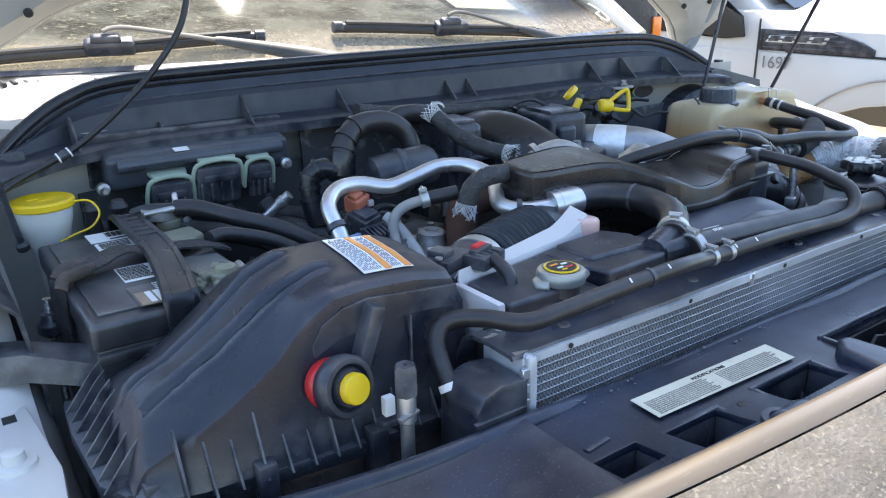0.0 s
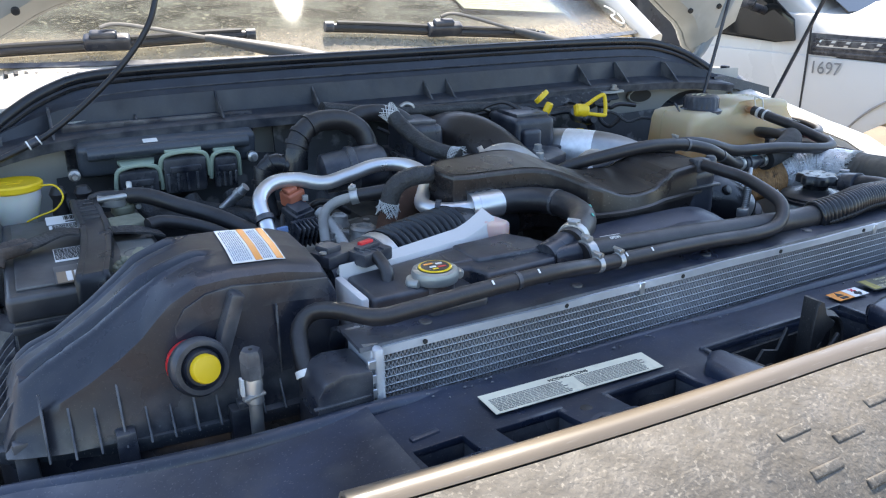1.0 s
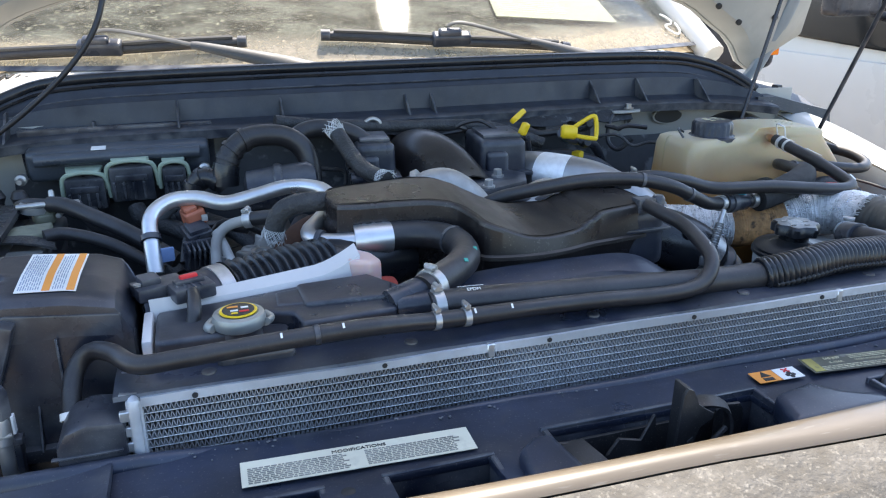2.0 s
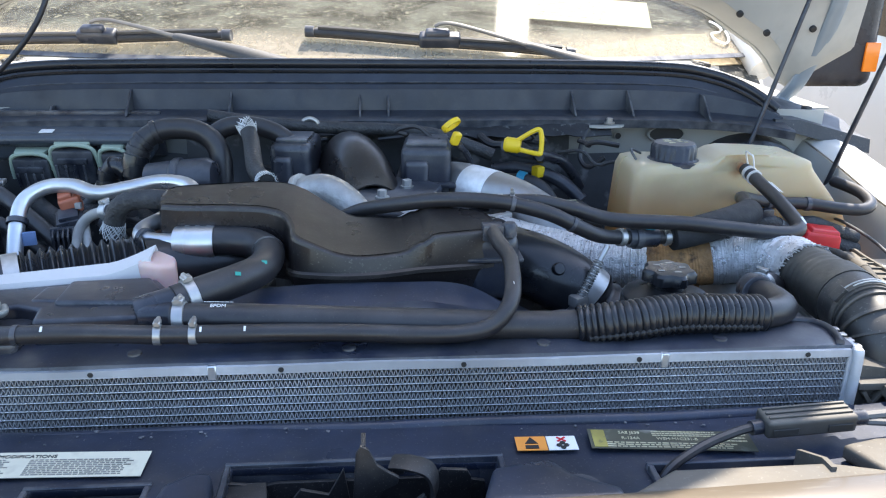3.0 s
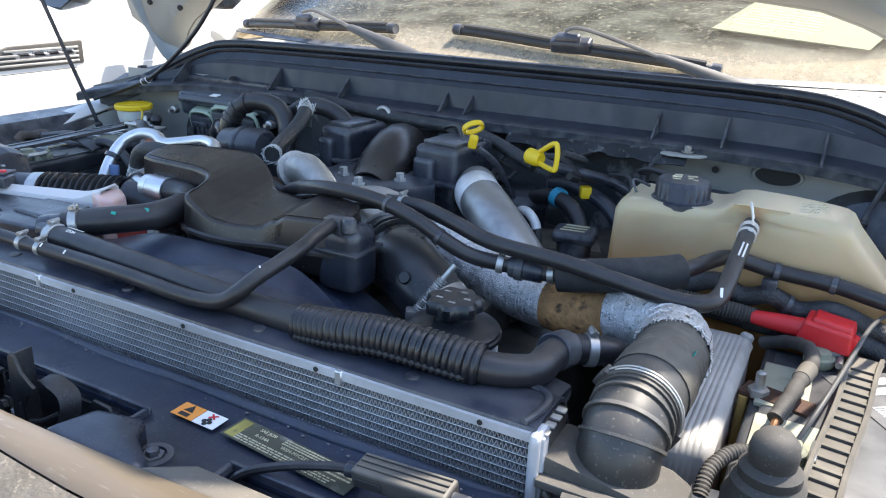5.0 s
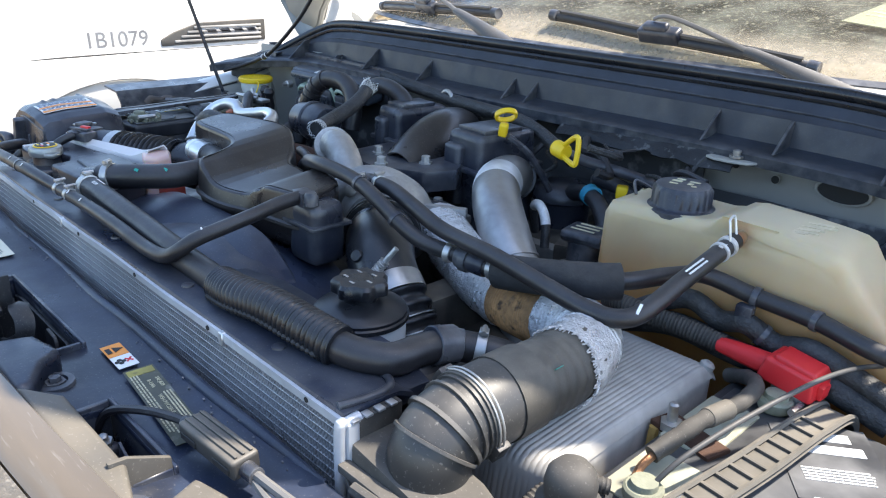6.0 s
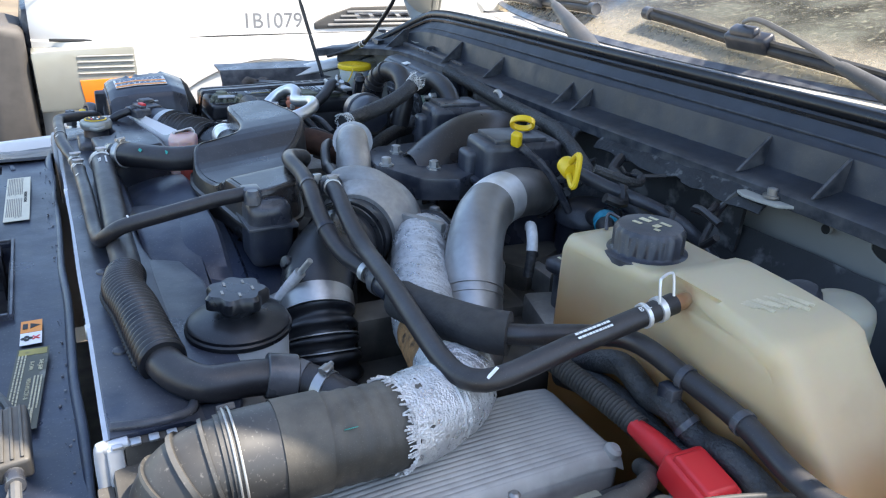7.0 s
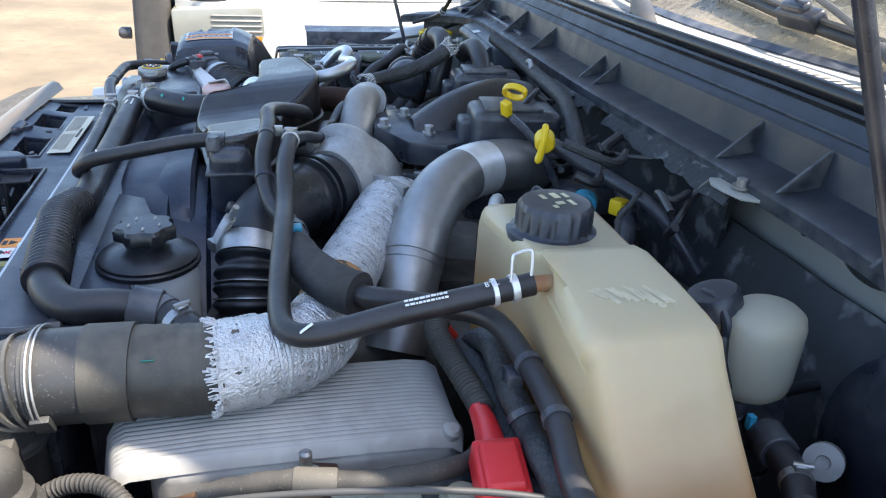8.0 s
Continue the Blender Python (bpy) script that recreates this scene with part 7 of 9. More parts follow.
def left_battery():
    b = battery("battery", -0.285, -0.105, 0.292, 0.600, 1.232, "black car battery with worn labels under a hold-down strap", "truck batteries")
    post(b, -0.138, 0.318, 1.234)
    post(b, -0.128, 0.560, 1.234)
    part("lid_rim", block(-0.283, -0.107, 0.288, 0.296, 1.190, 1.200, 0.003), BATTERY, b)
    grey = material("faded_battery_lid", (0.10, 0.105, 0.105), 0.5, vary=0.4, grain=40, dust=0.4, dust_color=(0.30, 0.30, 0.27), specks=0.3)
    part("faded_corner", prism([(-0.168, 0.300), (-0.112, 0.300), (-0.112, 0.430), (-0.160, 0.430)], 1.2325, 1.2350, 0.001), grey, b, "bleached lid corner")
    part("vent_disc", lathe([(0.024, 0.0), (0.0235, 0.003), (0.019, 0.0035), (0.018, 0.0025), (0.004, 0.0025)], (-0.135, 0.366, 1.2348), (0, 0, 1), 30), grey, b)
    rnd = random.Random(14)
    crust = bmesh.new()
    for k in range(46):
        a, r_ = rnd.uniform(0, 6.28), 0.034 * math.sqrt(rnd.random())
        x, y, w = -0.140 + r_ * math.cos(a), 0.322 + r_ * math.sin(a), rnd.uniform(0.0015, 0.0055)
        block(x - w, x + w, y - w, y + w, 1.2335, 1.236 + w * rnd.uniform(0.6, 2.2), w * 0.45, 1, turn=rnd.uniform(0, 90), bm=crust)
    tagged(part("terminal_crust", crust, CORRODED, b, "pale green corrosion crust"), kind="stuff")
    buff = material("buff_battery_label", (0.36, 0.27, 0.19), 0.5, vary=0.3, grain=60, bump=0.03)
    z = 1.2364
    flat = lambda x, y: frame_of((x, y, z), (1, 0, 0), (0, 1, 0))
    lab = part("label", sticker(0.060, 0.042, flat(-0.199, 0.570)), WHITE, b, "white barcode label")
    for k in range(17):
        w = 0.0008 + 0.0007 * ((k * 7) % 3)
        part("bar", sticker(w, 0.020, flat(-0.206 + 0.0021 * k, 0.576) @ Matrix.Translation((0, 0, 0.0007))), INK, lab)
    part("bar", sticker(0.030, 0.004, flat(-0.190, 0.556) @ Matrix.Translation((0, 0, 0.0007))), INK, lab)
    lab = part("label", sticker(0.048, 0.030, flat(-0.203, 0.528)), WHITE, b, "white printed label")
    part("print", print_lines(0.040, 0.022, flat(-0.203, 0.528) @ Matrix.Translation((0, 0, 0.0007)), 4, 5, 0.6), INK, lab)
    lab = part("label", sticker(0.046, 0.052, flat(-0.206, 0.408)), WHITE, b, "worn white warning label")
    part("print", print_lines(0.034, 0.044, flat(-0.211, 0.408) @ Matrix.Translation((0, 0, 0.0007)), 9, 6, 0.75), INK, lab)
    part("yellow_bar", sticker(0.006, 0.040, flat(-0.186, 0.412) @ Matrix.Translation((0, 0, 0.0007))), YELLOW, lab)
    lab = part("label", sticker(0.040, 0.062, flat(-0.213, 0.334)), BATTERY, b, "black label with a buff corner")
    part("buff_field", sticker(0.022, 0.038, flat(-0.220, 0.322) @ Matrix.Translation((0, 0, 0.0007))), buff, lab)
    for k in range(2):
        part("bold_print", sticker(0.006, 0.032, flat(-0.218 + 0.0085 * k, 0.322) @ Matrix.Translation((0, 0, 0.0014))), WHITE, lab)
    part("print", print_lines(0.012, 0.050, flat(-0.201, 0.338) @ Matrix.Translation((0, 0, 0.0007)), 9, 8, 0.7), WHITE, lab)
    s = thing("battery_strap", (-0.18, 0.45, 1.24), "black ribbed rubber strap over the battery", "strap")
    line = [(-0.176, 0.618, 1.17), (-0.176, 0.611, 1.236), (-0.176, 0.592, 1.251), (-0.176, 0.52, 1.251), (-0.176, 0.44, 1.250), (-0.184, 0.36, 1.246), (-0.194, 0.300, 1.243), (-0.197, 0.286, 1.234), (-0.198, 0.280, 1.17)]
    cur = even(spline(line, 8), 0.005)
    rows = [[p + Vector((-0.0165, 0, 0)), p + Vector((-0.0150, 0, 0.0034)), p + Vector((-0.0125, 0, 0.0034)), p + Vector((-0.0115, 0, 0.002)), p + Vector((0.0115, 0, 0.002)), p + Vector((0.0125, 0, 0.0034)), p + Vector((0.0150, 0, 0.0034)), p + Vector((0.0165, 0, 0))] for p in cur]
    part("band", sheet(rows, 0.003), SATIN, s)
    for k in range(6):
        y = 0.585 - 0.020 * k
        part("rung", block(-0.189, -0.163, y - 0.0035, y + 0.0035, 1.2515, 1.2575, 0.0015), SATIN, s)
    w = thing("webbing_strap", (-0.2, 0.47, 1.24), "frayed black webbing strap laid across the battery", "strap")
    cur = even(spline([(-0.290, 0.425, 1.175), (-0.289, 0.424, 1.232), (-0.276, 0.423, 1.242), (-0.245, 0.440, 1.246), (-0.215, 0.452, 1.250), (-0.19, 0.452, 1.2465), (-0.16, 0.445, 1.245), (-0.125, 0.440, 1.243), (-0.10, 0.432, 1.235)], 8), 0.005)
    part("band", sheet([[p + Vector((0.004, -0.016 + 0.003 * math.sin(i * 0.5), 0)), p + Vector((0.001, -0.006, 0.002)), p + Vector((-0.001, 0.006, 0.0025)), p + Vector((-0.004, 0.016, 0.0006))] for i, p in enumerate(cur)], 0.003), LOOM, w)
    fold_skin = material("dried_webbing", (0.085, 0.066, 0.055), 0.85, vary=0.4, grain=200, bump=0.8)
    part("fold", pipe([(-0.290, 0.402, 1.236), (-0.284, 0.408, 1.246), (-0.268, 0.412, 1.248), (-0.252, 0.424, 1.247)], lambda f, q: 0.010 - 0.003 * f, 14, squash=0.55), fold_skin, w, "dusty brown rolled fold")
    part("tail", pipe([(-0.289, 0.428, 1.240), (-0.278, 0.436, 1.248), (-0.255, 0.444, 1.2475)], 0.008, 12, squash=0.4), fold_skin, w)
    t = thing("hold_down_bolt", (-0.29, 0.47, 1.10), "threaded hold-down bolt with a plastic nut", "bolt")
    part("rod", sweep(even([Vector((-0.300, 0.455, 1.08)), Vector((-0.300, 0.455, 1.212))], 0.0008), ribbed(0.0008, 0.0022, 0.0040), 10), STEEL, t)
    part("nut", lathe([(0.011, 1.168), (0.015, 1.172), (0.015, 1.182), (0.010, 1.188), (0.009, 1.194), (0.005, 1.195)], (-0.300, 0.455, 0), (0, 0, 1), 18), PLASTIC, t)
    for pts, r in (([(-0.118, 0.556, 1.262), (-0.095, 0.540, 1.262), (-0.06, 0.515, 1.250), (-0.01, 0.47, 1.234), (0.05, 0.43, 1.20)], 0.0115), ([(-0.12, 0.56, 1.262), (-0.15, 0.575, 1.262), (-0.165, 0.59, 1.255)], 0.007), ([(-0.112, 0.445, 1.247), (-0.085, 0.452, 1.246), (-0.03, 0.44, 1.228), (0.03, 0.42, 1.19)], 0.009)):
        h, cur, tube = hose("battery_cable", pts, r, RUBBER, "thick black battery cable", "cable")
    tc = thing("terminal_clamp", (-0.12, 0.565, 1.26), "corroded steel terminal clamp with bolt", "clamp")
    jaw = lathe([(0.016, -0.005), (0.022, -0.005), (0.022, 0.005), (0.016, 0.005)], (-0.138, 0.566, 1.257), (0.05, -0.1, 1), 24)
    part("ring_jaw", jaw, STEEL, tc)
    part("plate", block(-0.125, -0.080, 0.558, 0.584, 1.252, 1.259, 0.002, turn=12), STEEL, tc)
    part("bridge", pipe([(-0.160, 0.552, 1.262), (-0.128, 0.548, 1.264), (-0.09, 0.560, 1.262)], 0.0042, 10), STEEL, tc)
    part("stud", lathe([(0.004, 0), (0.004, 0.020), (0.0025, 0.022)], (-0.115, 0.564, 1.259), (0, 0, 1), 10), STEEL, tc)
    part("nut", lathe([(0.008, 0), (0.008, 0.007), (0.005, 0.008)], (-0.115, 0.564, 1.259), (0, 0, 1), 6), STEEL, tc)
    part("corroded_pad", prism([(-0.168, 0.470), (-0.160, 0.512), (-0.112, 0.520), (-0.108, 0.478), (-0.130, 0.460)], 1.234, 1.246, 0.004, 3), CORRODED, tc, "pale green crusted pad")


def right_battery():
    b = battery("battery", 1.105, 1.290, 0.085, 0.405, 1.168, "dusty battery with yellow side label and strap", "truck batteries")
    part("side_label", block(1.1045, 1.1085, 0.11, 0.38, 1.05, 1.135, 0.0005, 1), ORANGE, b, "yellow and orange side label")
    for k in range(9):
        part("stripe", block(1.1035, 1.1044, 0.12 + 0.028 * k, 0.13 + 0.028 * k, 1.06, 1.13, 0, 1), YELLOW if k % 2 else INK, b)
    for x, y, w, h in ((1.135, 0.30, 0.05, 0.10), (1.150, 0.19, 0.07, 0.08)):
        part("pale_cover", block(x - w / 2, x + w / 2, y - h / 2, y + h / 2, 1.168, 1.1735, 0.002), material("pale_cover", (0.40, 0.41, 0.31), 0.7, vary=0.4, grain=40, dust=0.4, spots=0.5, spot_color=(0.22, 0.19, 0.12), spot_size=30, specks=0.3) if y > 0.25 else bpy.data.materials["pale_cover"], b)
    m = frame_of((1.235, 0.33, 1.1722), (0.8, 0.6, 0), (-0.6, 0.8, 0))
    lab = part("label", sticker(0.085, 0.11, m), BATTERY, b, "worn printed battery label")
    for k, (w_, y_) in enumerate(((0.050, 0.038), (0.056, 0.018))):
        part("bold_print", sticker(w_, 0.013, m @ Matrix.Translation((0.004 * k, y_, 0.0004))), WHITE, lab)
    part("print", print_lines(0.06, 0.02, m @ Matrix.Translation((0.0, -0.02, 0.0002)), 5, 7), WHITE, lab)
    part("white_patch", sticker(0.06, 0.045, m @ Matrix.Translation((0.0, -0.075, 0.0002))), WHITE, lab)
    date_ = part("date_sticker", sticker(0.030, 0.014, frame_of((1.128, 0.0875, 1.120), (1, 0, 0), (0, 0, 1)), 0.001), INK, b)
    words("lettering", "10/20", 0.009, frame_of((1.128, 0.0865, 1.120), (1, 0, 0), (0, 0, 1)), WHITE, date_)
    post(b, 1.150, 0.160, 1.172)
    post(b, 1.162, 0.375, 1.170)
    s = thing("battery_strap", (1.19, 0.25, 1.18), "dusty ribbed rubber strap over the battery", "strap")
    cur = even(spline([(1.175, 0.078, 1.10), (1.178, 0.088, 1.176), (1.185, 0.16, 1.182), (1.197, 0.26, 1.183), (1.205, 0.36, 1.182), (1.212, 0.41, 1.172), (1.214, 0.415, 1.10)], 8), 0.005)
    dusty = material("dusty_strap", (0.07, 0.065, 0.055), 0.7, dust=0.4, grain=80)
    part("band", sheet([[p + Vector((-0.017, 0.003, 0)), p + Vector((-0.014, 0.002, 0.002)), p + Vector((0.014, -0.002, 0.002)), p + Vector((0.017, -0.003, 0))] for p in cur], 0.004), dusty, s)
    for sx in (-1, 1):
        part("edge_ridge", sweep([p + Vector((sx * 0.014, -sx * 0.002, 0.004)) for p in cur[8:-6]], 0.003, 6), dusty, s)
    for k in range(14):
        p = cur[min(len(cur) - 8, 18 + 4 * k)]
        part("ridge", block(p.x - 0.013, p.x + 0.013, p.y - 0.002, p.y + 0.002, p.z + 0.001, p.z + 0.005, 0.0008, turn=-8), dusty, s)
    # red positive terminal cover and cables
    r = thing("positive_terminal_cover", (1.165, 0.40, 1.18), "bright red plastic cover on the positive terminal", "terminal cover")
    cv = block(-0.029, 0.029, -0.020, 0.020, -0.010, 0.016, 0.004, 3, taper=0.12)
    block(-0.020, 0.026, -0.015, 0.015, 0.013, 0.021, 0.003, 3, bm=cv, taper=0.1)
    block(0.024, 0.033, -0.008, 0.008, -0.008, 0.008, 0.003, 2, bm=cv)
    cv.transform(Matrix.Translation((1.165, 0.402, 1.200)) @ pose(0, 0, 0, 4, 6, -6))
    part("cover", cv, RED, r)
    part("sleeve", pipe([(1.082, 0.408, 1.199), (1.105, 0.408, 1.199), (1.142, 0.404, 1.200)], lambda f, q: 0.0080 + 0.0045 * f, 18), RED, r)
    part("clamp_foot", block(1.150, 1.186, 0.386, 0.414, 1.172, 1.191, 0.004, 2, turn=-6), STEEL, r)
    h, cur, tube = hose("positive_cable", [(1.125, 0.409, 1.197), (1.09, 0.412, 1.197), (1.05, 0.406, 1.203), (1.005, 0.399, 1.206), (0.972, 0.396, 1.208), (0.945, 0.405, 1.20), (0.925, 0.425, 1.17)], 0.0065, RED, "thick red battery cable in a black loom", "cable")
    loomc = even(cur[5:-5], 0.0012)
    part("split_loom", sweep(loomc, ribbed(0.0014, 0.0040, 0.0100), 18), WEATHERED, h)
    h, cur, tube = hose("bottle_side_harness", [(0.960, 0.436, 1.185), (1.000, 0.434, 1.212), (1.034, 0.432, 1.226), (1.066, 0.436, 1.212), (1.098, 0.430, 1.222), (1.130, 0.436, 1.208), (1.165, 0.431, 1.218), (1.202, 0.436, 1.206), (1.250, 0.438, 1.19)], 0.0115, LOOM, "wavy taped harness squeezed beside the coolant bottle", "harness")
    part("strap", band(cur, 0.55, 0.006, 0.0128), PLASTIC, h)
    hose("lower_side_harness", [(0.950, 0.430, 1.17), (1.02, 0.426, 1.192), (1.10, 0.428, 1.186), (1.18, 0.430, 1.190), (1.25, 0.434, 1.17)], 0.014, LOOM, "dark taped harness under the positive cable", "harness")
    h, cur, tube = hose("ground_cable", [(1.100, 0.405, 1.17), (1.128, 0.388, 1.186), (1.150, 0.350, 1.200), (1.155, 0.305, 1.204), (1.148, 0.255, 1.206), (1.142, 0.225, 1.200), (1.134, 0.196, 1.190)], lambda f, q: 0.0078 + 0.0006 * math.sin(q * 260), WEATHERED, "dusty black cable bound with tape", "cable")
    part("tape", band(cur, 0.66, 0.03, 0.0092), FADED, h)
    part("bare_end", pipe([tuple(cur[-3]), (1.134, 0.182, 1.186), (1.140, 0.162, 1.184)], 0.0038, 8), COPPER, h, "bared copper strands")
    h, cur, tube = hose("sense_wire", [(1.155, 0.165, 1.188), (1.165, 0.185, 1.208), (1.178, 0.235, 1.222), (1.192, 0.31, 1.228), (1.206, 0.39, 1.226), (1.225, 0.46, 1.215), (1.26, 0.53, 1.19)], 0.0024, material("sense_wire_skin", (0.05, 0.05, 0.05), 0.5, dust=0.1), "thin grey sense wire", "wire")
    t = thing("hold_down_bolt", (1.108, 0.27, 1.16), "threaded hold-down bolt in a clamp", "bolt")
    part("stud", lathe([(0.005, 0), (0.005, 0.026), (0.003, 0.028)], (1.112, 0.268, 1.172), (0, 0, 1), 10), STEEL, t)
    part("nut", lathe([(0.011, 0), (0.011, 0.008), (0.007, 0.009)], (1.112, 0.268, 1.172), (0, 0, 1), 6), STEEL, t)
    part("bracket", block(1.095, 1.165, 0.255, 0.285, 1.168, 1.175, 0.002, turn=-14), RUST, t)
    part("rod", pipe([(1.099, 0.262, 1.17), (1.097, 0.25, 1.05)], 0.005, 8), material("ochre_rod", (0.45, 0.28, 0.08), 0.6), t)
    # rubber-booted switch in front of it
    k = thing("booted_switch", (1.145, 0.065, 1.10), "black rubber-booted switch with taped wires", "switch")
    part("boot", lathe([(0.034, 1.10), (0.034, 1.186), (0.029, 1.196), (0.029, 1.203), (0.0245, 1.208), (0.0245, 1.216), (0.0185, 1.221), (0.0195, 1.232), (0.0175, 1.241), (0.012, 1.2475), (0.004, 1.2495)], (1.141, 0.070, 0), (0, 0, 1), 32), WEATHERED, k)
    part("connector", block(1.082, 1.116, 0.060, 0.090, 1.12, 1.168, 0.004), PLASTIC, k)
    part("taped_lead", sweep(even(spline([(1.092, 0.075, 1.165), (1.094, 0.10, 1.178), (1.108, 0.128, 1.184), (1.128, 0.145, 1.180)], 8), 0.0012), ribbed(0.0010, 0.004, 0.0062), 12), WEATHERED, k)
    part("side_lug", block(1.175, 1.20, 0.05, 0.08, 1.13, 1.16, 0.004), SHIELD, k)
    # ribbed heat shield under the duct
    hs = thing("heat_shield_box", (1.03, 0.2, 1.05), "dusty ribbed metal heat shield box under the duct", "heat shield")
    top = [(0.974, 0.150), (0.968, 0.36), (0.985, 0.385), (1.072, 0.402), (1.090, 0.388), (1.092, 0.168), (1.084, 0.152)]
    part("box", prism(top, 0.98, 1.176, 0.012, 4), SHIELD, hs)
    rows = []
    for i in range(241):
        x = 0.974 + 0.116 * i / 240
        wave = 0.0005 * math.sin(2 * math.pi * (x - 0.974) / 0.0056) * (1.0 if 0.980 < x < 1.084 else 0.0)
        fall = 0.010 * max(0.0, (abs(x - 1.032) - 0.050) / 0.008) ** 2
        front = 0.118 + 0.010 * abs(x - 1.032) / 0.058
        rows.append([(x, front - 0.012 + wave, 1.100 - fall), (x, front - 0.004 + wave, 1.150 - fall), (x, front - 0.001, 1.168 + wave - fall), (x, front + 0.004, 1.1765 + wave - fall), (x, front + 0.012, 1.1808 + wave - fall), (x, 0.20, 1.1835 + wave - fall), (x, 0.30, 1.1835 + wave - fall), (x, 0.365, 1.1825 + wave - fall), (x, 0.385, 1.1795 + 0.3 * wave - fall), (x, 0.394, 1.173 - fall)])
    part("corrugated_lid", sheet(rows, 0.002), SHIELD, hs, "corrugated dusty lid")
    part("hinge_knob", lathe([(0.008, -0.004), (0.008, 0.003), (0.005, 0.006)], (1.083, 0.386, 1.180), (0.3, 0.3, 1), 14), SHIELD, hs)



# ---- rear left: control module and washer filler ----
def control_module():
    e = thing("engine_control_module", (-0.03, 0.72, 1.25), "engine control module in a grey-black housing with three plugs", "control module")
    tilt = pose(-0.028, 0.722, 1.292, 12, 0, -1.5)
    own = block(-0.140, 0.140, -0.022, 0.030, -0.030, 0.022, 0.010, 3)
    own.transform(tilt)
    part("housing", own, material("module_grey", (0.065, 0.078, 0.098), 0.36, vary=0.4, dust=0.25, grain=50, specks=0.2, dust_color=(0.2, 0.2, 0.2)), e)
    rail = pipe([(-0.125, -0.024, 0.010), (0.0, -0.026, 0.012), (0.125, -0.024, 0.010)], 0.010, 12)
    rail.transform(tilt)
    part("rail", rail, bpy.data.materials["module_grey"], e)
    plate_ = block(-0.155, 0.150, 0.030, 0.040, -0.045, 0.040, 0.006)
    plate_.transform(tilt)
    part("backing_plate", plate_, PLASTIC, e)
    lab = sticker(0.022, 0.014, tilt @ frame_of((-0.03, -0.015, 0.0226), (1, 0, 0), (0, 1, 0)), 0.001)
    part("label", lab, WHITE, e)
    for x in (-0.148, 0.130):
        b = lathe([(0.009, 0), (0.009, 0.012), (0.005, 0.014), (0.004, 0.024)], (x, -0.026, -0.018), (0, -1, 0.2), 12)
        b.transform(tilt)
        part("bolt", b, STEEL, e)
    for x, w, h, up in ((-0.056, 0.068, 0.044, -0.004), (0.016, 0.076, 0.056, 0.012), (0.082, 0.046, 0.042, 0.006)):
        c = thing("wiring_plug", (x - 0.03, 0.68, 1.24), "black wiring plug with a pale green lock", "plug", "control module plugs")
        at = tilt @ Matrix.Translation((x, 0, up))
        body_ = block(-w / 2 + 0.004, w / 2 - 0.004, -0.050, -0.012, -0.045 - h * 0.5, -0.012, 0.006)
        body_.transform(at)
        part("body", body_, PLASTIC, c)
        ridge_ = block(-w * 0.32, w * 0.32, -0.054, -0.046, -0.034, -0.024, 0.002)
        ridge_.transform(at)
        part("latch_bar", ridge_, PLASTIC, c)
        arch = [(-w * 0.52, -0.040, -0.050), (-w * 0.50, -0.042, -0.026), (-w * 0.44, -0.043, -0.010), (-w * 0.26, -0.044, -0.004), (0, -0.044, -0.002), (w * 0.26, -0.044, -0.004), (w * 0.44, -0.043, -0.010), (w * 0.50, -0.042, -0.026), (w * 0.52, -0.040, -0.050)]
        bow_ = pipe(arch, 0.0036, 8, 5)
        bow_.transform(at)
        lock = part("lock", bow_, GREENISH, c, "pale green locking lever")
        cap_ = prism([(-w * 0.42, -0.008), (-w * 0.28, -0.002), (w * 0.28, -0.002), (w * 0.42, -0.008), (w * 0.36, -0.030), (-w * 0.36, -0.030)], -0.006, 0.0, 0.0015)
        cap_.transform(at @ Matrix.Translation((0, -0.014, 0.0)))
        part("lock_face", cap_, GREENISH, lock)
        for k in range(4):
            rib = block(-w / 2 + 0.008 + k * w / 5, -w / 2 + 0.012 + k * w / 5, -0.053, -0.048, -0.05 - h * 0.3, -0.036, 0.0008, 1)
            rib.transform(at)
            part("rib", rib, PLASTIC, c)
        hx = x - 0.028
        h_, cur, tube = hose("plug_harness", [(hx, 0.675, 1.215), (hx + 0.01, 0.655, 1.20), (hx + 0.04, 0.61, 1.20), (hx + 0.09, 0.55, 1.19), (hx + 0.13, 0.50, 1.15)], 0.014, LOOM, "thick taped wiring harness below the module", "harness")
    f = thing("washer_filler", (-0.27, 0.62, 1.15), "milky washer filler neck with a yellow cap", "filler")
    part("neck", lathe([(0.016, 1.13), (0.017, 1.190), (0.020, 1.212), (0.029, 1.236), (0.035, 1.258), (0.036, 1.276)], (-0.262, 0.660, -0.006), (0.0, 0, 1), 32), PALETANK, f)
    part("cap", lathe([(0.0375, 1.272), (0.0400, 1.274), (0.0405, 1.281), (0.0385, 1.2835, 1), (0.0330, 1.2845), (0.0310, 1.2835), (0.008, 1.2840)], (-0.262, 0.660, -0.006), (0.0, 0, 1), 40), YELLOW, f, "bright yellow snap cap")
    for k, (dx, dy, w_, h_) in enumerate(((-0.010, 0.004, 0.014, 0.008), (0.010, 0.006, 0.008, 0.012), (0.002, -0.012, 0.018, 0.003))):
        part("raised_sign", sticker(w_, h_, frame_of((-0.262 + dx, 0.660 + dy, 1.2782), (1, 0, 0), (0, 1, 0)), 0.0012), YELLOW, f)
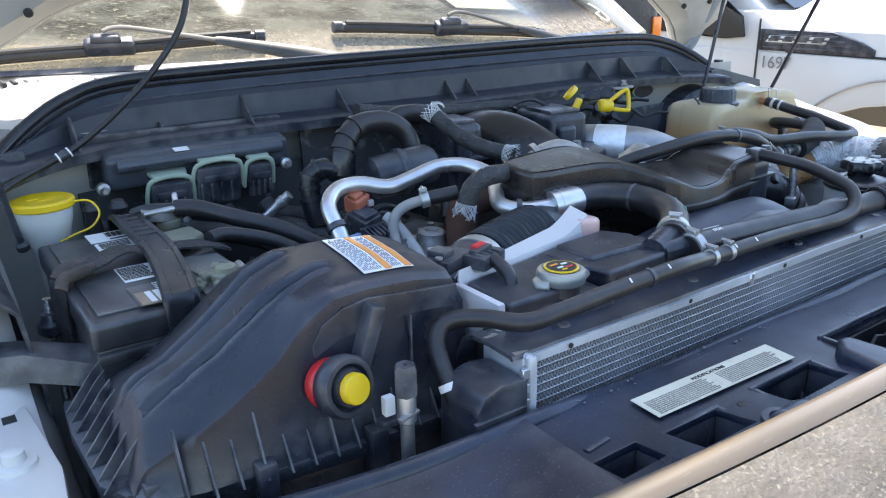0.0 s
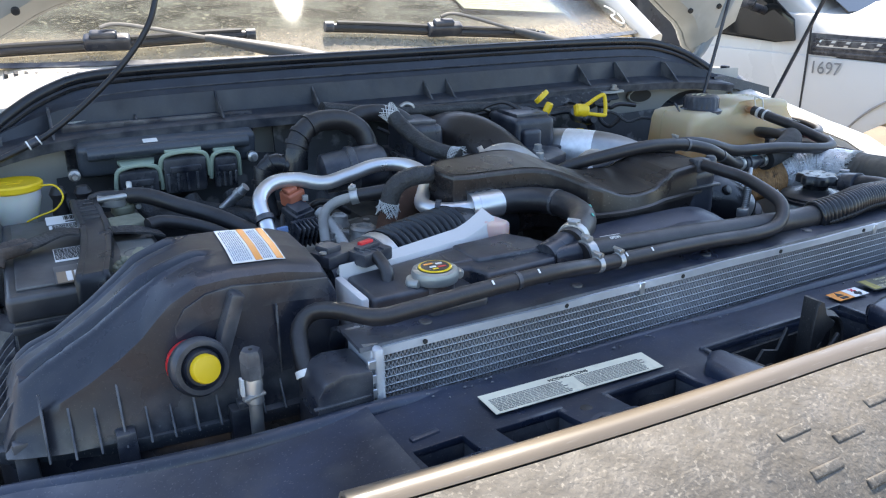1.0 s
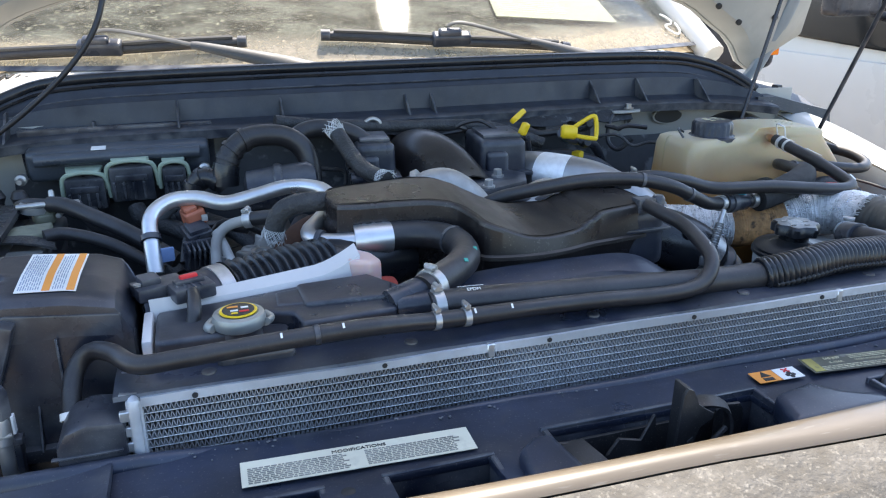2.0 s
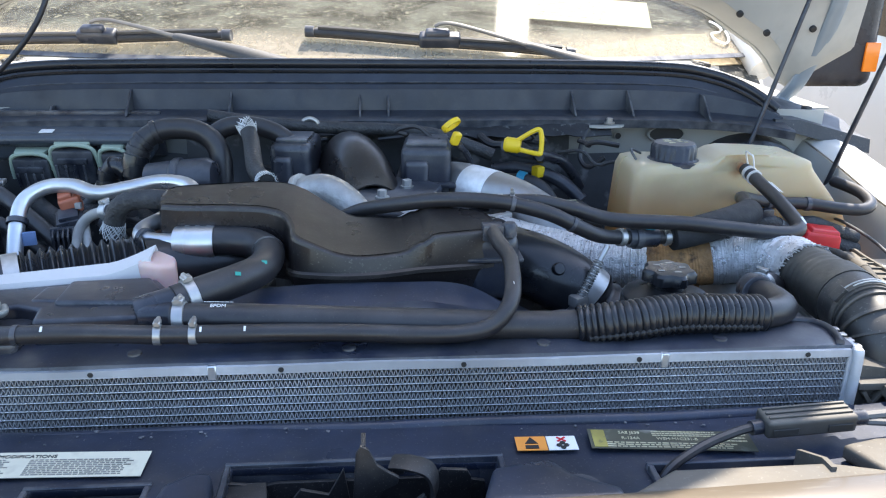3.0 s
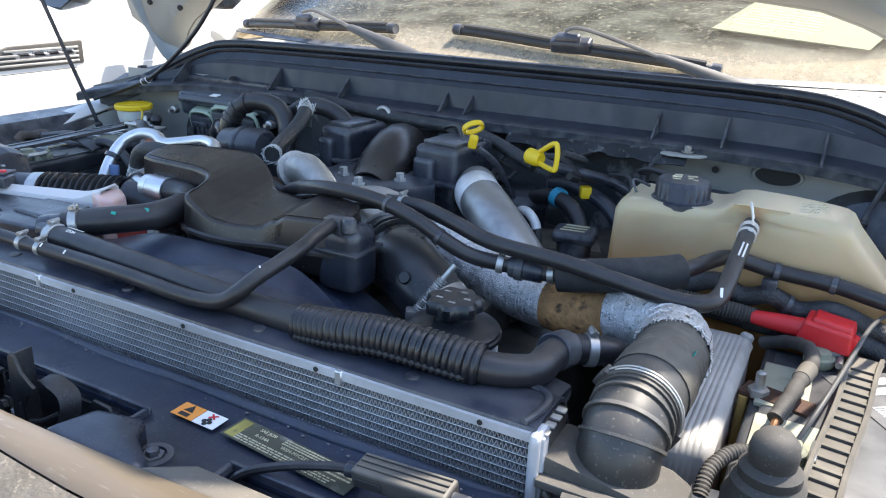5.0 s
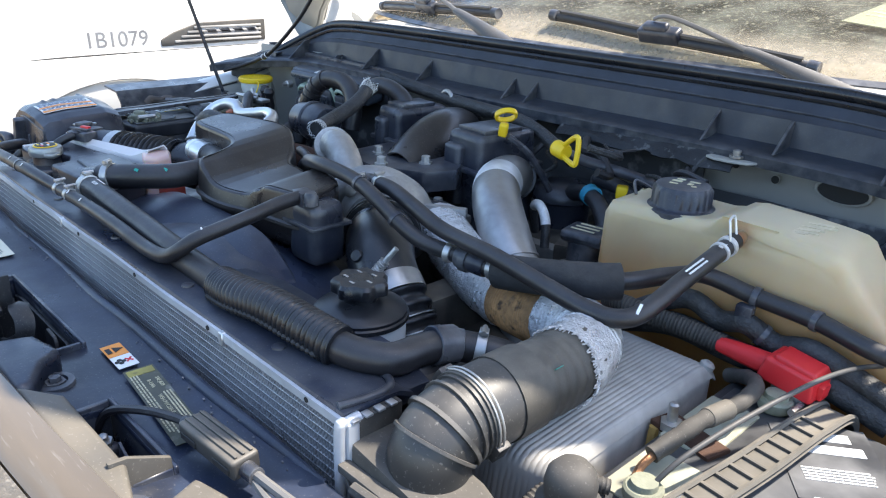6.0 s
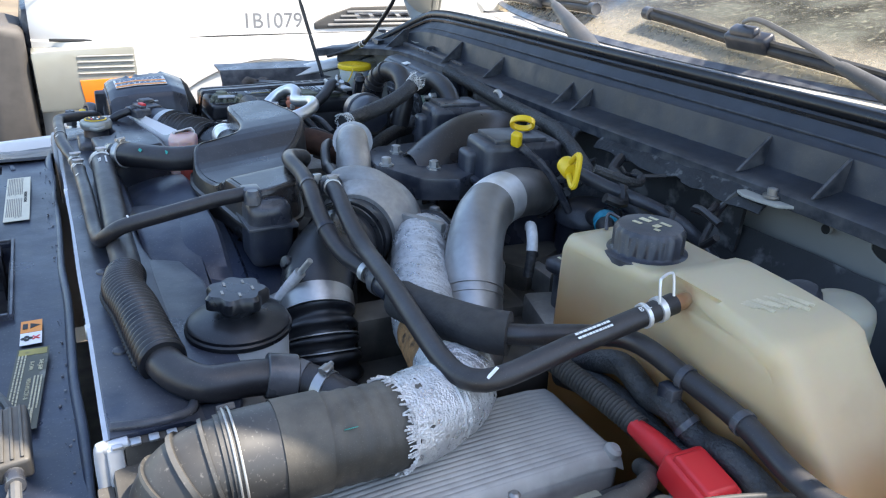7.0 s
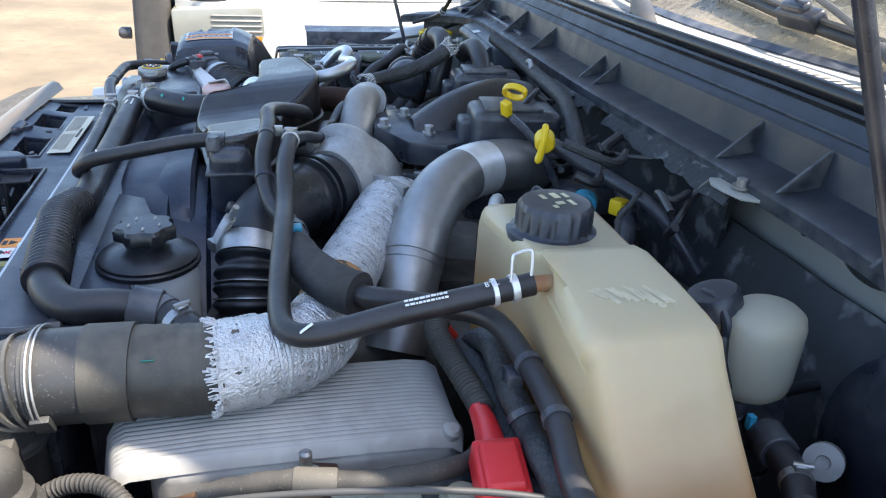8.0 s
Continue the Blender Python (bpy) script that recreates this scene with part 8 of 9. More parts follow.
    part("tether", pipe([(-0.226, 0.642, 1.272), (-0.208, 0.635, 1.271), (-0.200, 0.625, 1.256), (-0.212, 0.620, 1.240), (-0.235, 0.622, 1.232), (-0.252, 0.628, 1.224)], 0.0014, 8), YELLOW, f)
    for x, y in ((-0.172, 0.64), (-0.205, 0.65)):
        st = thing("mounting_stud", (x, y, 1.2), "black rubber mounting stud on the inner fender", "stud")
        part("stud", lathe([(0.010, 0), (0.012, 0.02), (0.009, 0.04), (0.013, 0.05), (0.008, 0.06)], (x, y, 1.205), (0, 0, 1), 14), RUBBER, st)
    sp = thing("splash_shield", (-0.38, 0.5, 1.18), "black plastic splash shield along the fender", "shield")
    part("wall", sheet([[(x, y, z) for x, z in ((-0.42, 1.262), (-0.355, 1.258), (-0.335, 1.235), (-0.325, 1.15), (-0.32, 1.0))] for y in (0.36, 0.45, 0.55, 0.66)], 0.004), PLASTIC, sp)
    part("flap", sheet([[(-0.40, 0.40, 1.20), (-0.34, 0.385, 1.195), (-0.27, 0.36, 1.180), (-0.20, 0.345, 1.165)], [(-0.40, 0.37, 1.195), (-0.34, 0.36, 1.19), (-0.28, 0.335, 1.172), (-0.20, 0.33, 1.16)], [(-0.40, 0.365, 1.17), (-0.34, 0.352, 1.165), (-0.28, 0.33, 1.15), (-0.20, 0.325, 1.14)]], 0.004), PLASTIC, sp)
    ap = thing("fender_apron", (-0.38, 0.25, 1.1), "white painted apron plate with a bolt", "apron", kind="structure")
    part("plate", prism([(-0.44, 0.0), (-0.352, 0.05), (-0.338, 0.20), (-0.352, 0.385), (-0.44, 0.40)], 1.135, 1.150, 0.005), PAINT, ap)
    part("slot", block(-0.372, -0.360, 0.305, 0.320, 1.1495, 1.1508, 0.0003, 1), INK, ap)
    part("bolt", lathe([(0.019, 0), (0.018, 0.004), (0.010, 0.005), (0.009, 0.014), (0.004, 0.015)], (-0.372, 0.225, 1.150), (0, 0, 1), 14), PAINT, ap)


# ---- the engine's top ----
def engine():
    e = thing("engine", (0.5, 0.45, 0.7), "greasy black diesel engine with a brown intake hump", "engine")
    part("block", block(0.12, 0.86, 0.16, 0.74, 0.70, 1.13, 0.04, 3), ENGINE, e)
    rnd = random.Random(21)
    for k in range(46):
        x, y = rnd.uniform(0.10, 0.86), rnd.uniform(0.24, 0.72)
        w, d, h = rnd.uniform(0.02, 0.07), rnd.uniform(0.02, 0.06), rnd.uniform(0.02, 0.07)
        part("casting", block(x - w, x + w, y - d, y + d, 1.11, 1.125 + h, 0.008, 2, turn=rnd.uniform(-30, 30)), ENGINE if k % 3 else CAST, e)
    hump = bmesh.new()
    rows = []
    for j in range(13):
        v = j / 12
        y = 0.665 - 0.205 * v
        zc = 1.205 + 0.138 * math.cos(v * 1.22) ** 0.6 - 0.03 * (1 - v) ** 3
        w = 0.056 - 0.006 * v + 0.008 * math.sin(3.1 * v)
        cx = 0.448 + 0.048 * v
        rows.append([(cx + w * math.cos(a), y, 1.20 + (zc - 1.20) * max(0.0, math.sin(a)) ** 0.75) for a in [math.pi * k / 14 for k in range(15)]])
    part("intake_hump", sheet(rows, 0.003), BROWN, e, "brown-black moulded intake hump")
    part("hump_flange", prism([(0.405, 0.445), (0.40, 0.52), (0.44, 0.56), (0.57, 0.54), (0.60, 0.49), (0.58, 0.44), (0.50, 0.405), (0.44, 0.41)], 1.235, 1.268, 0.004), PLASTIC, e)
    for x, y in ((0.452, 0.457), (0.507, 0.418), (0.545, 0.476)):
        part("bolt", lathe([(0.0105, 0), (0.0105, 0.003), (0.007, 0.003), (0.007, 0.012), (0.004, 0.013)], (x, y, 1.268), (0, 0, 1), 6), STEEL, e)
        part("bolt_column", lathe([(0.009, 1.16), (0.009, 1.268)], (x, y, 0), (0, 0, 1), 12), PLASTIC, e)
    for (x0, x1, y0, y1, z1) in ((0.335, 0.405, 0.545, 0.665, 1.318), (0.540, 0.625, 0.520, 0.650, 1.316)):
        c = part("coil_cover", block(x0, x1, y0, y1, 1.12, z1, 0.012, 3, turn=-6, taper=0.08), PLASTIC, e)
        part("cover_ridge", block(x0 + 0.01, x1 - 0.01, y0 + 0.02, y1 - 0.03, z1 - 0.002, z1 + 0.006, 0.003, turn=-6), PLASTIC, c)
        part("cover_lip", block(x0 - 0.006, x1 + 0.006, y0 - 0.006, y1 + 0.006, z1 - 0.060, z1 - 0.052, 0.003, turn=-6), PLASTIC, c)
        part("cover_shoulder", block(x0 + 0.006, x0 + 0.5 * (x1 - x0), y0 - 0.008, y0 + 0.05, 1.20, z1 - 0.018, 0.008, 3, turn=-6), PLASTIC, c)
    # silver crossover elbow and compressor housing
    cross = even(spline([(0.392, 0.410, 1.272), (0.410, 0.402, 1.283), (0.432, 0.394, 1.284), (0.456, 0.387, 1.268), (0.478, 0.380, 1.240), (0.502, 0.374, 1.205)], 8), 0.005)
    el = part("crossover_elbow", sweep(cross, lambda f, q: 0.0225 + 0.006 * f, 28), CAST, e, "grey cast aluminium elbow")
    part("elbow_flange", lathe([(0.022, -0.004), (0.031, -0.004), (0.031, 0.004), (0.022, 0.004)], (0.397, 0.408, 1.276), (0.84, -0.36, 0.40), 26), CAST, el)
    inlet = (0.70, -0.71, 0.06)
    part("compressor", lathe([(0.030, -0.07), (0.058, -0.062), (0.067, -0.045), (0.070, -0.025), (0.068, -0.006), (0.061, 0.006), (0.057, 0.016), (0.0545, 0.022)], (0.604, 0.346, 1.213), inlet, 44), CAST, e, "cast compressor housing")
    part("volute", pipe([(0.628, 0.392, 1.205), (0.610, 0.388, 1.240), (0.580, 0.366, 1.262), (0.545, 0.345, 1.258), (0.520, 0.335, 1.235), (0.510, 0.335, 1.20)], 0.026, 22), CAST, e)
    for p_ in ((0.626, 0.362, 1.246), (0.660, 0.372, 1.212), (0.570, 0.312, 1.262)):
        part("lug", lathe([(0.011, -0.03), (0.011, 0.0), (0.0075, 0.001), (0.0075, 0.005), (0.004, 0.006)], p_, inlet, 16), CAST, e)
    part("outlet_flange", block(0.620, 0.700, 0.392, 0.404, 1.232, 1.246, 0.004, turn=30), CAST, e)
    part("outlet_clamp", lathe([(0.034, 0), (0.036, 0.002), (0.036, 0.008), (0.034, 0.010)], (0.618, 0.436, 1.196), (0.55, -0.5, 0.4), 28), SATIN, e)
    part("bracket_plate", block(0.545, 0.66, 0.415, 0.470, 1.205, 1.218, 0.004, turn=-8), CAST, e)
    for x, y in ((0.56, 0.43), (0.60, 0.452), (0.648, 0.43)):
        part("bolt", lathe([(0.010, 0), (0.010, 0.004), (0.007, 0.004), (0.007, 0.014), (0.004, 0.015)], (x, y, 1.217), (0, 0, 1), 6), STEEL, e)
    part("exhaust_pipe", pipe([(0.18, 0.30, 1.16), (0.19, 0.33, 1.22), (0.23, 0.38, 1.238), (0.29, 0.42, 1.232), (0.35, 0.44, 1.222), (0.385, 0.455, 1.20), (0.40, 0.47, 1.15)], 0.022, 16), RUST, e, "rusty hot pipe")
    part("egr_valve", lathe([(0.020, -0.05), (0.031, -0.045), (0.033, 0.0), (0.033, 0.045), (0.026, 0.055), (0.012, 0.058)], (0.205, 0.505, 1.272), (1, -0.12, 0.10), 28), PLASTIC, e)
    part("egr_cap", lathe([(0.034, -0.006), (0.0365, -0.003), (0.0365, 0.004), (0.034, 0.007)], (0.205, 0.505, 1.272), (1, -0.12, 0.10), 28), PLASTIC, e)
    # oil filter housing, filler caps and injector plumbing on the far side
    o = thing("oil_filter_housing", (0.655, 0.675, 1.15), "black round oil filter housing", "filter housing")
    part("cup", lathe([(0.046, 1.14), (0.046, 1.205), (0.050, 1.208), (0.050, 1.216), (0.044, 1.226), (0.030, 1.234), (0.012, 1.236)], (0.668, 0.668, 0), (0, 0, 1), 36), PLASTIC, o)
    part("pipe_stub", pipe([(0.70, 0.65, 1.225), (0.735, 0.635, 1.236), (0.775, 0.615, 1.232), (0.80, 0.60, 1.20), (0.805, 0.58, 1.14)], 0.013, 14), RUBBER, o)
    part("blue_clip", band([Vector((0.735, 0.638, 1.238)), Vector((0.75, 0.630, 1.238)), Vector((0.765, 0.622, 1.236))], 0.5, 0.014, 0.016), BLUE, o)
    part("yellow_clip", block(0.776, 0.794, 0.650, 0.668, 1.236, 1.256, 0.004, turn=30), YELLOW, o)
    part("black_pipe", pipe([(0.71, 0.70, 1.24), (0.76, 0.68, 1.246), (0.82, 0.655, 1.232), (0.86, 0.63, 1.20)], 0.012, 12), PLASTIC, o)
    c = thing("fuel_filter_cap", (0.81, 0.54, 1.18), "black square-topped fluid cap", "cap")
    part("neck", lathe([(0.026, 1.12), (0.026, 1.205)], (0.812, 0.540, 0), (0, 0, 1), 24), PLASTIC, c)
    part("cap", block(0.780, 0.845, 0.515, 0.566, 1.203, 1.222, 0.010, 3, turn=10), PLASTIC, c)
    for k in range(3):
        part("print", sticker(0.036, 0.004, frame_of((0.812, 0.528 + 0.012 * k, 1.2226), (1, 0.15, 0), (-0.15, 1, 0))), GOLDINK, c)
    h, cur, tube = hose("injector_harness", [(0.715, 0.545, 1.19), (0.722, 0.530, 1.232), (0.742, 0.518, 1.242), (0.762, 0.508, 1.226), (0.770, 0.50, 1.19)], 0.0065, LOOM, "short harness in silvery braid", "harness")
    bm = bmesh.new()
    sweep(cur[6:14], 0.0072, 10, bm=bm)
    part("braid", bm, BRAID, h)
    # dipsticks
    thing_d = thing("engine_dipstick", (0.62, 0.575, 1.2), "yellow ring-handled oil dipstick", "dipstick")
    up = Vector((-0.55, 0.44, 0.70)).normalized()
    e1 = Vector((0.78, 0.60, 0.24)).normalized()
    e1 = (e1 - up * e1.dot(up)).normalized()
    e2 = up.cross(e1)
    mid = Vector((0.620, 0.572, 1.345))
    rows = []
    for k in range(29):
        a = 2 * math.pi * k / 28
        d = e1 * math.cos(a) * 1.2 + e2 * math.sin(a)
        rows.append([mid + d * r_ + up * h_ for r_, h_ in ((0.0115, -0.004), (0.0145, -0.004), (0.0150, 0.0), (0.0145, 0.004), (0.0115, 0.004), (0.0110, 0.0), (0.0115, -0.004))])
    part("ring", sheet(rows), YELLOW, thing_d, sharp=50)
    grip = block(-0.007, 0.007, -0.006, 0.006, -0.012, 0.010, 0.004, 3)
    grip.transform(Matrix.Translation((0.627, 0.560, 1.326)) @ pose(0, 0, 0, 20, 10, 30))
    part("grip", grip, YELLOW, thing_d)
    part("tube", pipe([(0.632, 0.566, 1.315), (0.655, 0.60, 1.28), (0.68, 0.64, 1.20)], 0.0055, 8), PLASTIC, thing_d)
    d = thing("transmission_dipstick", (0.73, 0.575, 1.2), "yellow triangular transmission dipstick handle", "dipstick")
    tri_ = [(0.722, 0.580, 1.312), (0.758, 0.566, 1.338), (0.766, 0.563, 1.330), (0.766, 0.560, 1.304), (0.760, 0.560, 1.300), (0.724, 0.579, 1.306), (0.722, 0.580, 1.312)]
    part("handle", pipe(tri_, 0.0040, 8, 5), YELLOW, d)
    part("grip", lathe([(0.010, -0.004), (0.0125, 0.0), (0.0125, 0.020), (0.009, 0.024)], (0.732, 0.578, 1.309), (-1, 0.3, 0.1), 20), YELLOW, d)
    part("tube", pipe([(0.712, 0.585, 1.308), (0.74, 0.62, 1.29), (0.83, 0.68, 1.26), (0.88, 0.72, 1.20)], 0.009, 10), PLASTIC, d)
    # loose wiring over the engine's rear
    rnd = random.Random(4)
    for k in range(14):
        x = 0.28 + 0.045 * k
        pts = [(x, 0.70 - rnd.uniform(0, 0.04), 1.275 + rnd.uniform(0, 0.03))]
        for i in range(4):
            px, py, pz = pts[-1]
            pts.append((px + rnd.uniform(-0.02, 0.05), py - rnd.uniform(0.005, 0.03), pz + rnd.uniform(-0.025, 0.012)))
        hose("engine_wire", pts, rnd.uniform(0.003, 0.007), RUBBER if k % 2 else LOOM, "thin black engine wiring", "wire", 8, 6, 0.01)
    h, cur, tube = hose("firewall_harness", [(0.22, 0.66, 1.345), (0.30, 0.672, 1.332), (0.42, 0.675, 1.322), (0.55, 0.668, 1.318), (0.62, 0.655, 1.308), (0.70, 0.64, 1.28)], 0.011, LOOM, "taped main harness along the firewall", "harness")
    b = thing("lifting_eye", (0.385, 0.66, 1.33), "bright steel lifting eye", "bracket")
    part("eye", pipe([(0.374, 0.672, 1.318), (0.376, 0.672, 1.332), (0.388, 0.671, 1.338), (0.400, 0.670, 1.332), (0.402, 0.670, 1.318)], 0.004, 8), STEEL, b)
    # injector plug cluster beside the bright pipe
    c = thing("sensor_plug", (0.075, 0.39, 1.23), "terracotta sensor plug above a black connector", "plug")
    lug = block(-0.014, 0.014, -0.012, 0.012, -0.013, 0.010, 0.004, 3)
    block(-0.012, 0.006, -0.008, 0.008, 0.008, 0.016, 0.003, 3, bm=lug)
    lug.transform(Matrix.Translation((0.078, 0.412, 1.268)) @ pose(0, 0, 0, 12, -14, 18))
    cap_t = part("cap", lug, PINKISH, c, "terracotta plug body")
    part("clip", block(0.088, 0.096, 0.398, 0.406, 1.262, 1.270, 0.001), SHIELD, cap_t)
    neck = block(-0.013, 0.013, -0.013, 0.013, -0.030, 0.012, 0.003, 2)
    block(-0.017, 0.017, -0.016, 0.016, -0.004, 0.006, 0.002, 2, bm=neck)
    neck.transform(Matrix.Translation((0.080, 0.398, 1.248)) @ pose(0, 0, 0, 18, -8, 18))
    part("body", neck, PLASTIC, c)
    for k in range(6):
        fin = block(-0.0012, 0.0012, -0.010, 0.010, -0.022, 0.012, 0.0006, 1)
        fin.transform(Matrix.Translation((0.066 + 0.0065 * k, 0.372, 1.228)) @ pose(0, 0, 0, 24, 0, 14))
        part("fin", fin, PLASTIC, c)
    part("frame", block(0.060, 0.104, 0.376, 0.384, 1.205, 1.243, 0.003, turn=14), PLASTIC, c)
    part("arm", pipe([(0.104, 0.384, 1.250), (0.112, 0.362, 1.236), (0.122, 0.338, 1.21), (0.126, 0.322, 1.19)], 0.0075, 10, squash=0.6), CAST, c)
    part("blue_tag", block(0.034, 0.050, 0.352, 0.358, 1.226, 1.244, 0.001, turn=15), material("pale_blue_tag", (0.16, 0.24, 0.42), 0.5), c)
    g = thing("injector_castings", (0.14, 0.38, 1.16), "grey cast injector bosses and brackets beside the bright pipe", "castings")
    rnd = random.Random(33)
    for x, y, r_, z_ in ((0.135, 0.372, 0.019, 1.226), (0.168, 0.392, 0.016, 1.222), (0.118, 0.400, 0.013, 1.214), (0.190, 0.362, 0.015, 1.218), (0.050, 0.372, 0.014, 1.205), (0.150, 0.345, 0.014, 1.206)):
        part("boss", lathe([(r_ * 1.25, 1.14), (r_ * 1.2, z_ - 0.018), (r_, z_ - 0.012), (r_, z_ - 0.003), (r_ * 0.8, z_), (r_ * 0.55, z_), (r_ * 0.5, z_ - 0.004)], (x, y, 0), (rnd.uniform(-0.15, 0.15), rnd.uniform(-0.2, 0.1), 1), 22), CAST, g)
    for (x0, y0), (x1, y1), w, z_ in (((0.10, 0.345), (0.185, 0.395), 0.012, 1.205), ((0.13, 0.41), (0.20, 0.345), 0.010, 1.212), ((0.04, 0.36), (0.12, 0.385), 0.010, 1.196)):
        web = block(-0.5 * math.hypot(x1 - x0, y1 - y0), 0.5 * math.hypot(x1 - x0, y1 - y0), -w / 2, w / 2, -0.05, 0.0, 0.004, 3)
        web.transform(Matrix.Translation(((x0 + x1) / 2, (y0 + y1) / 2, z_)) @ pose(0, 0, 0, 0, 0, math.degrees(math.atan2(y1 - y0, x1 - x0))))
        part("web", web, CAST, g)
    for x, y in ((0.112, 0.352), (0.178, 0.388), (0.152, 0.372)):
        part("bolt", lathe([(0.008, 0), (0.008, 0.004), (0.0055, 0.004), (0.0055, 0.011), (0.003, 0.012)], (x, y, 1.214), (0, 0, 1), 6), STEEL, g)
    for pts, r_ in (([(0.098, 0.43, 1.232), (0.115, 0.418, 1.252), (0.14, 0.42, 1.246), (0.17, 0.435, 1.225)], 0.005), ([(0.06, 0.40, 1.205), (0.07, 0.43, 1.235), (0.10, 0.45, 1.240), (0.15, 0.46, 1.225)], 0.0065), ([(0.20, 0.38, 1.23), (0.215, 0.40, 1.25), (0.235, 0.43, 1.24), (0.25, 0.46, 1.21)], 0.006)):
        hose("injector_lead", pts, r_, RUBBER, "thin black injector lead", "wire", 10, 6, 0.008)
    h, cur, tube = hose("fuel_return_line", [(0.10, 0.35, 1.215), (0.104, 0.365, 1.245), (0.120, 0.366, 1.262), (0.145, 0.352, 1.272), (0.175, 0.338, 1.278)], 0.007, SHIELD, "grey fuel return line with a clip", "line")
    clamp(h, cur, 0.72, 0.011, STEEL)
    part("sleeve", pipe([(0.150, 0.350, 1.273), (0.185, 0.333, 1.279)], 0.0095, 12), RUBBER, h)


# ---- firewall details ----
def firewall_bits():
    p = thing("firewall_padding", (0.7, 0.74, 1.25), "torn black heat padding on the firewall", "padding")
    rows = []
    for k in range(25):
        x = -0.2 + k * 0.058
        sag = 0.012 * noise.noise(Vector((x * 6, 1, 0)))
        rows.append([(x, 0.765 + sag * 0.4, 1.255 + sag), (x, 0.752 + sag, 1.22), (x, 0.745, 1.12), (x, 0.742, 0.9)])
    part("mat", sheet(rows, 0.008), PADDING, p)
    # padding carried higher; its dark colour also paints the unlit void under the cowl
    rows = []
    for k in range(24):
        x = 0.16 + k * 0.0305
        sag = 0.010 * noise.noise(Vector((x * 8, 3, 0)))
        rows.append([(x, 0.768, 1.334), (x, 0.758 + sag, 1.31), (x, 0.752 + sag * 0.5, 1.27 + sag), (x, 0.750, 1.22)])
    part("upper_mat", sheet(rows, 0.006), PADDING, p)
    foil = material("torn_foil_pad", (0.022, 0.023, 0.026), 0.6, 0.2, vary=0.6, grain=110, bump=1.0, spots=0.6, spot_color=(0.16, 0.16, 0.155), spot_size=70)
    for x0, n_, seed in ((0.40, 9, 2.0), (0.62, 11, 5.0), (0.80, 7, 9.0)):
        rows = []
        for k in range(n_):
            x = x0 + k * 0.021
            j = noise.noise(Vector((x * 35, seed, 0)))
            j2 = noise.noise(Vector((x * 80, seed, 3)))
            rows.append([(x, 0.728, 1.330), (x + 0.002, 0.714 + 0.006 * j, 1.316 + 0.004 * j2), (x, 0.706 + 0.010 * j, 1.310 + 0.008 * j), (x + 0.003 * j2, 0.700 + 0.012 * j, 1.302 + 0.014 * j + 0.010 * j2)])
        part("torn_flap", sheet(rows, 0.003), foil, p, "torn silvery edge of the padding", sharp=20)
    b = thing("cowl_bracket", (0.92, 0.72, 1.31), "pale metal cowl bracket with a bolt", "bracket")
    part("plate", prism([(0.885, 0.706), (0.890, 0.728), (0.912, 0.730), (0.930, 0.736), (0.955, 0.722), (0.945, 0.706), (0.92, 0.700), (0.90, 0.699)], 1.314, 1.318, 0.0015), BARE, b)
    part("bolt", lathe([(0.010, 0), (0.010, 0.003), (0.006, 0.003), (0.006, 0.010), (0.003, 0.011)], (0.925, 0.718, 1.320), (0, 0, 1), 10), STEEL, b)
    part("wire", pipe([(0.885, 0.71, 1.312), (0.872, 0.70, 1.29), (0.868, 0.69, 1.262), (0.88, 0.672, 1.25), (0.905, 0.665, 1.27)], 0.0045, 8), RUBBER, b)
    for x, z, w, h in ((0.962, 1.286, 0.006, 0.006), (1.056, 1.290, 0.034, 0.015), (0.90, 1.295, 0.006, 0.006)):
        rim = thing("firewall_opening", (x, 0.785, z), "dark opening pressed into the grey firewall", "opening", kind="structure")
        own = lathe([(1.15, -0.25), (1.1, 0.1), (1.0, 0.12), (0.98, -0.1)], (0, 0, 0), (0, 0, 1), 24)
        own.transform(Matrix.Translation((x, 0.780 - 0.05 * abs((x - MID) / 0.86) ** 3 * 0.6, z)) @ Matrix.Rotation(radians(90), 4, "X") @ Matrix.Diagonal((w, h, 0.01, 1)))
        part("rim", own, BARE, rim)
        own = lathe([(0.97, 0), (0.97, 0.1)], (0, 0, 0), (0, 0, 1), 24)
        own.transform(Matrix.Translation((x, 0.780 - 0.05 * abs((x - MID) / 0.86) ** 3 * 0.6, z)) @ Matrix.Rotation(radians(90), 4, "X") @ Matrix.Diagonal((w, h, 0.01, 1)))
        part("hollow", own, INK, rim)


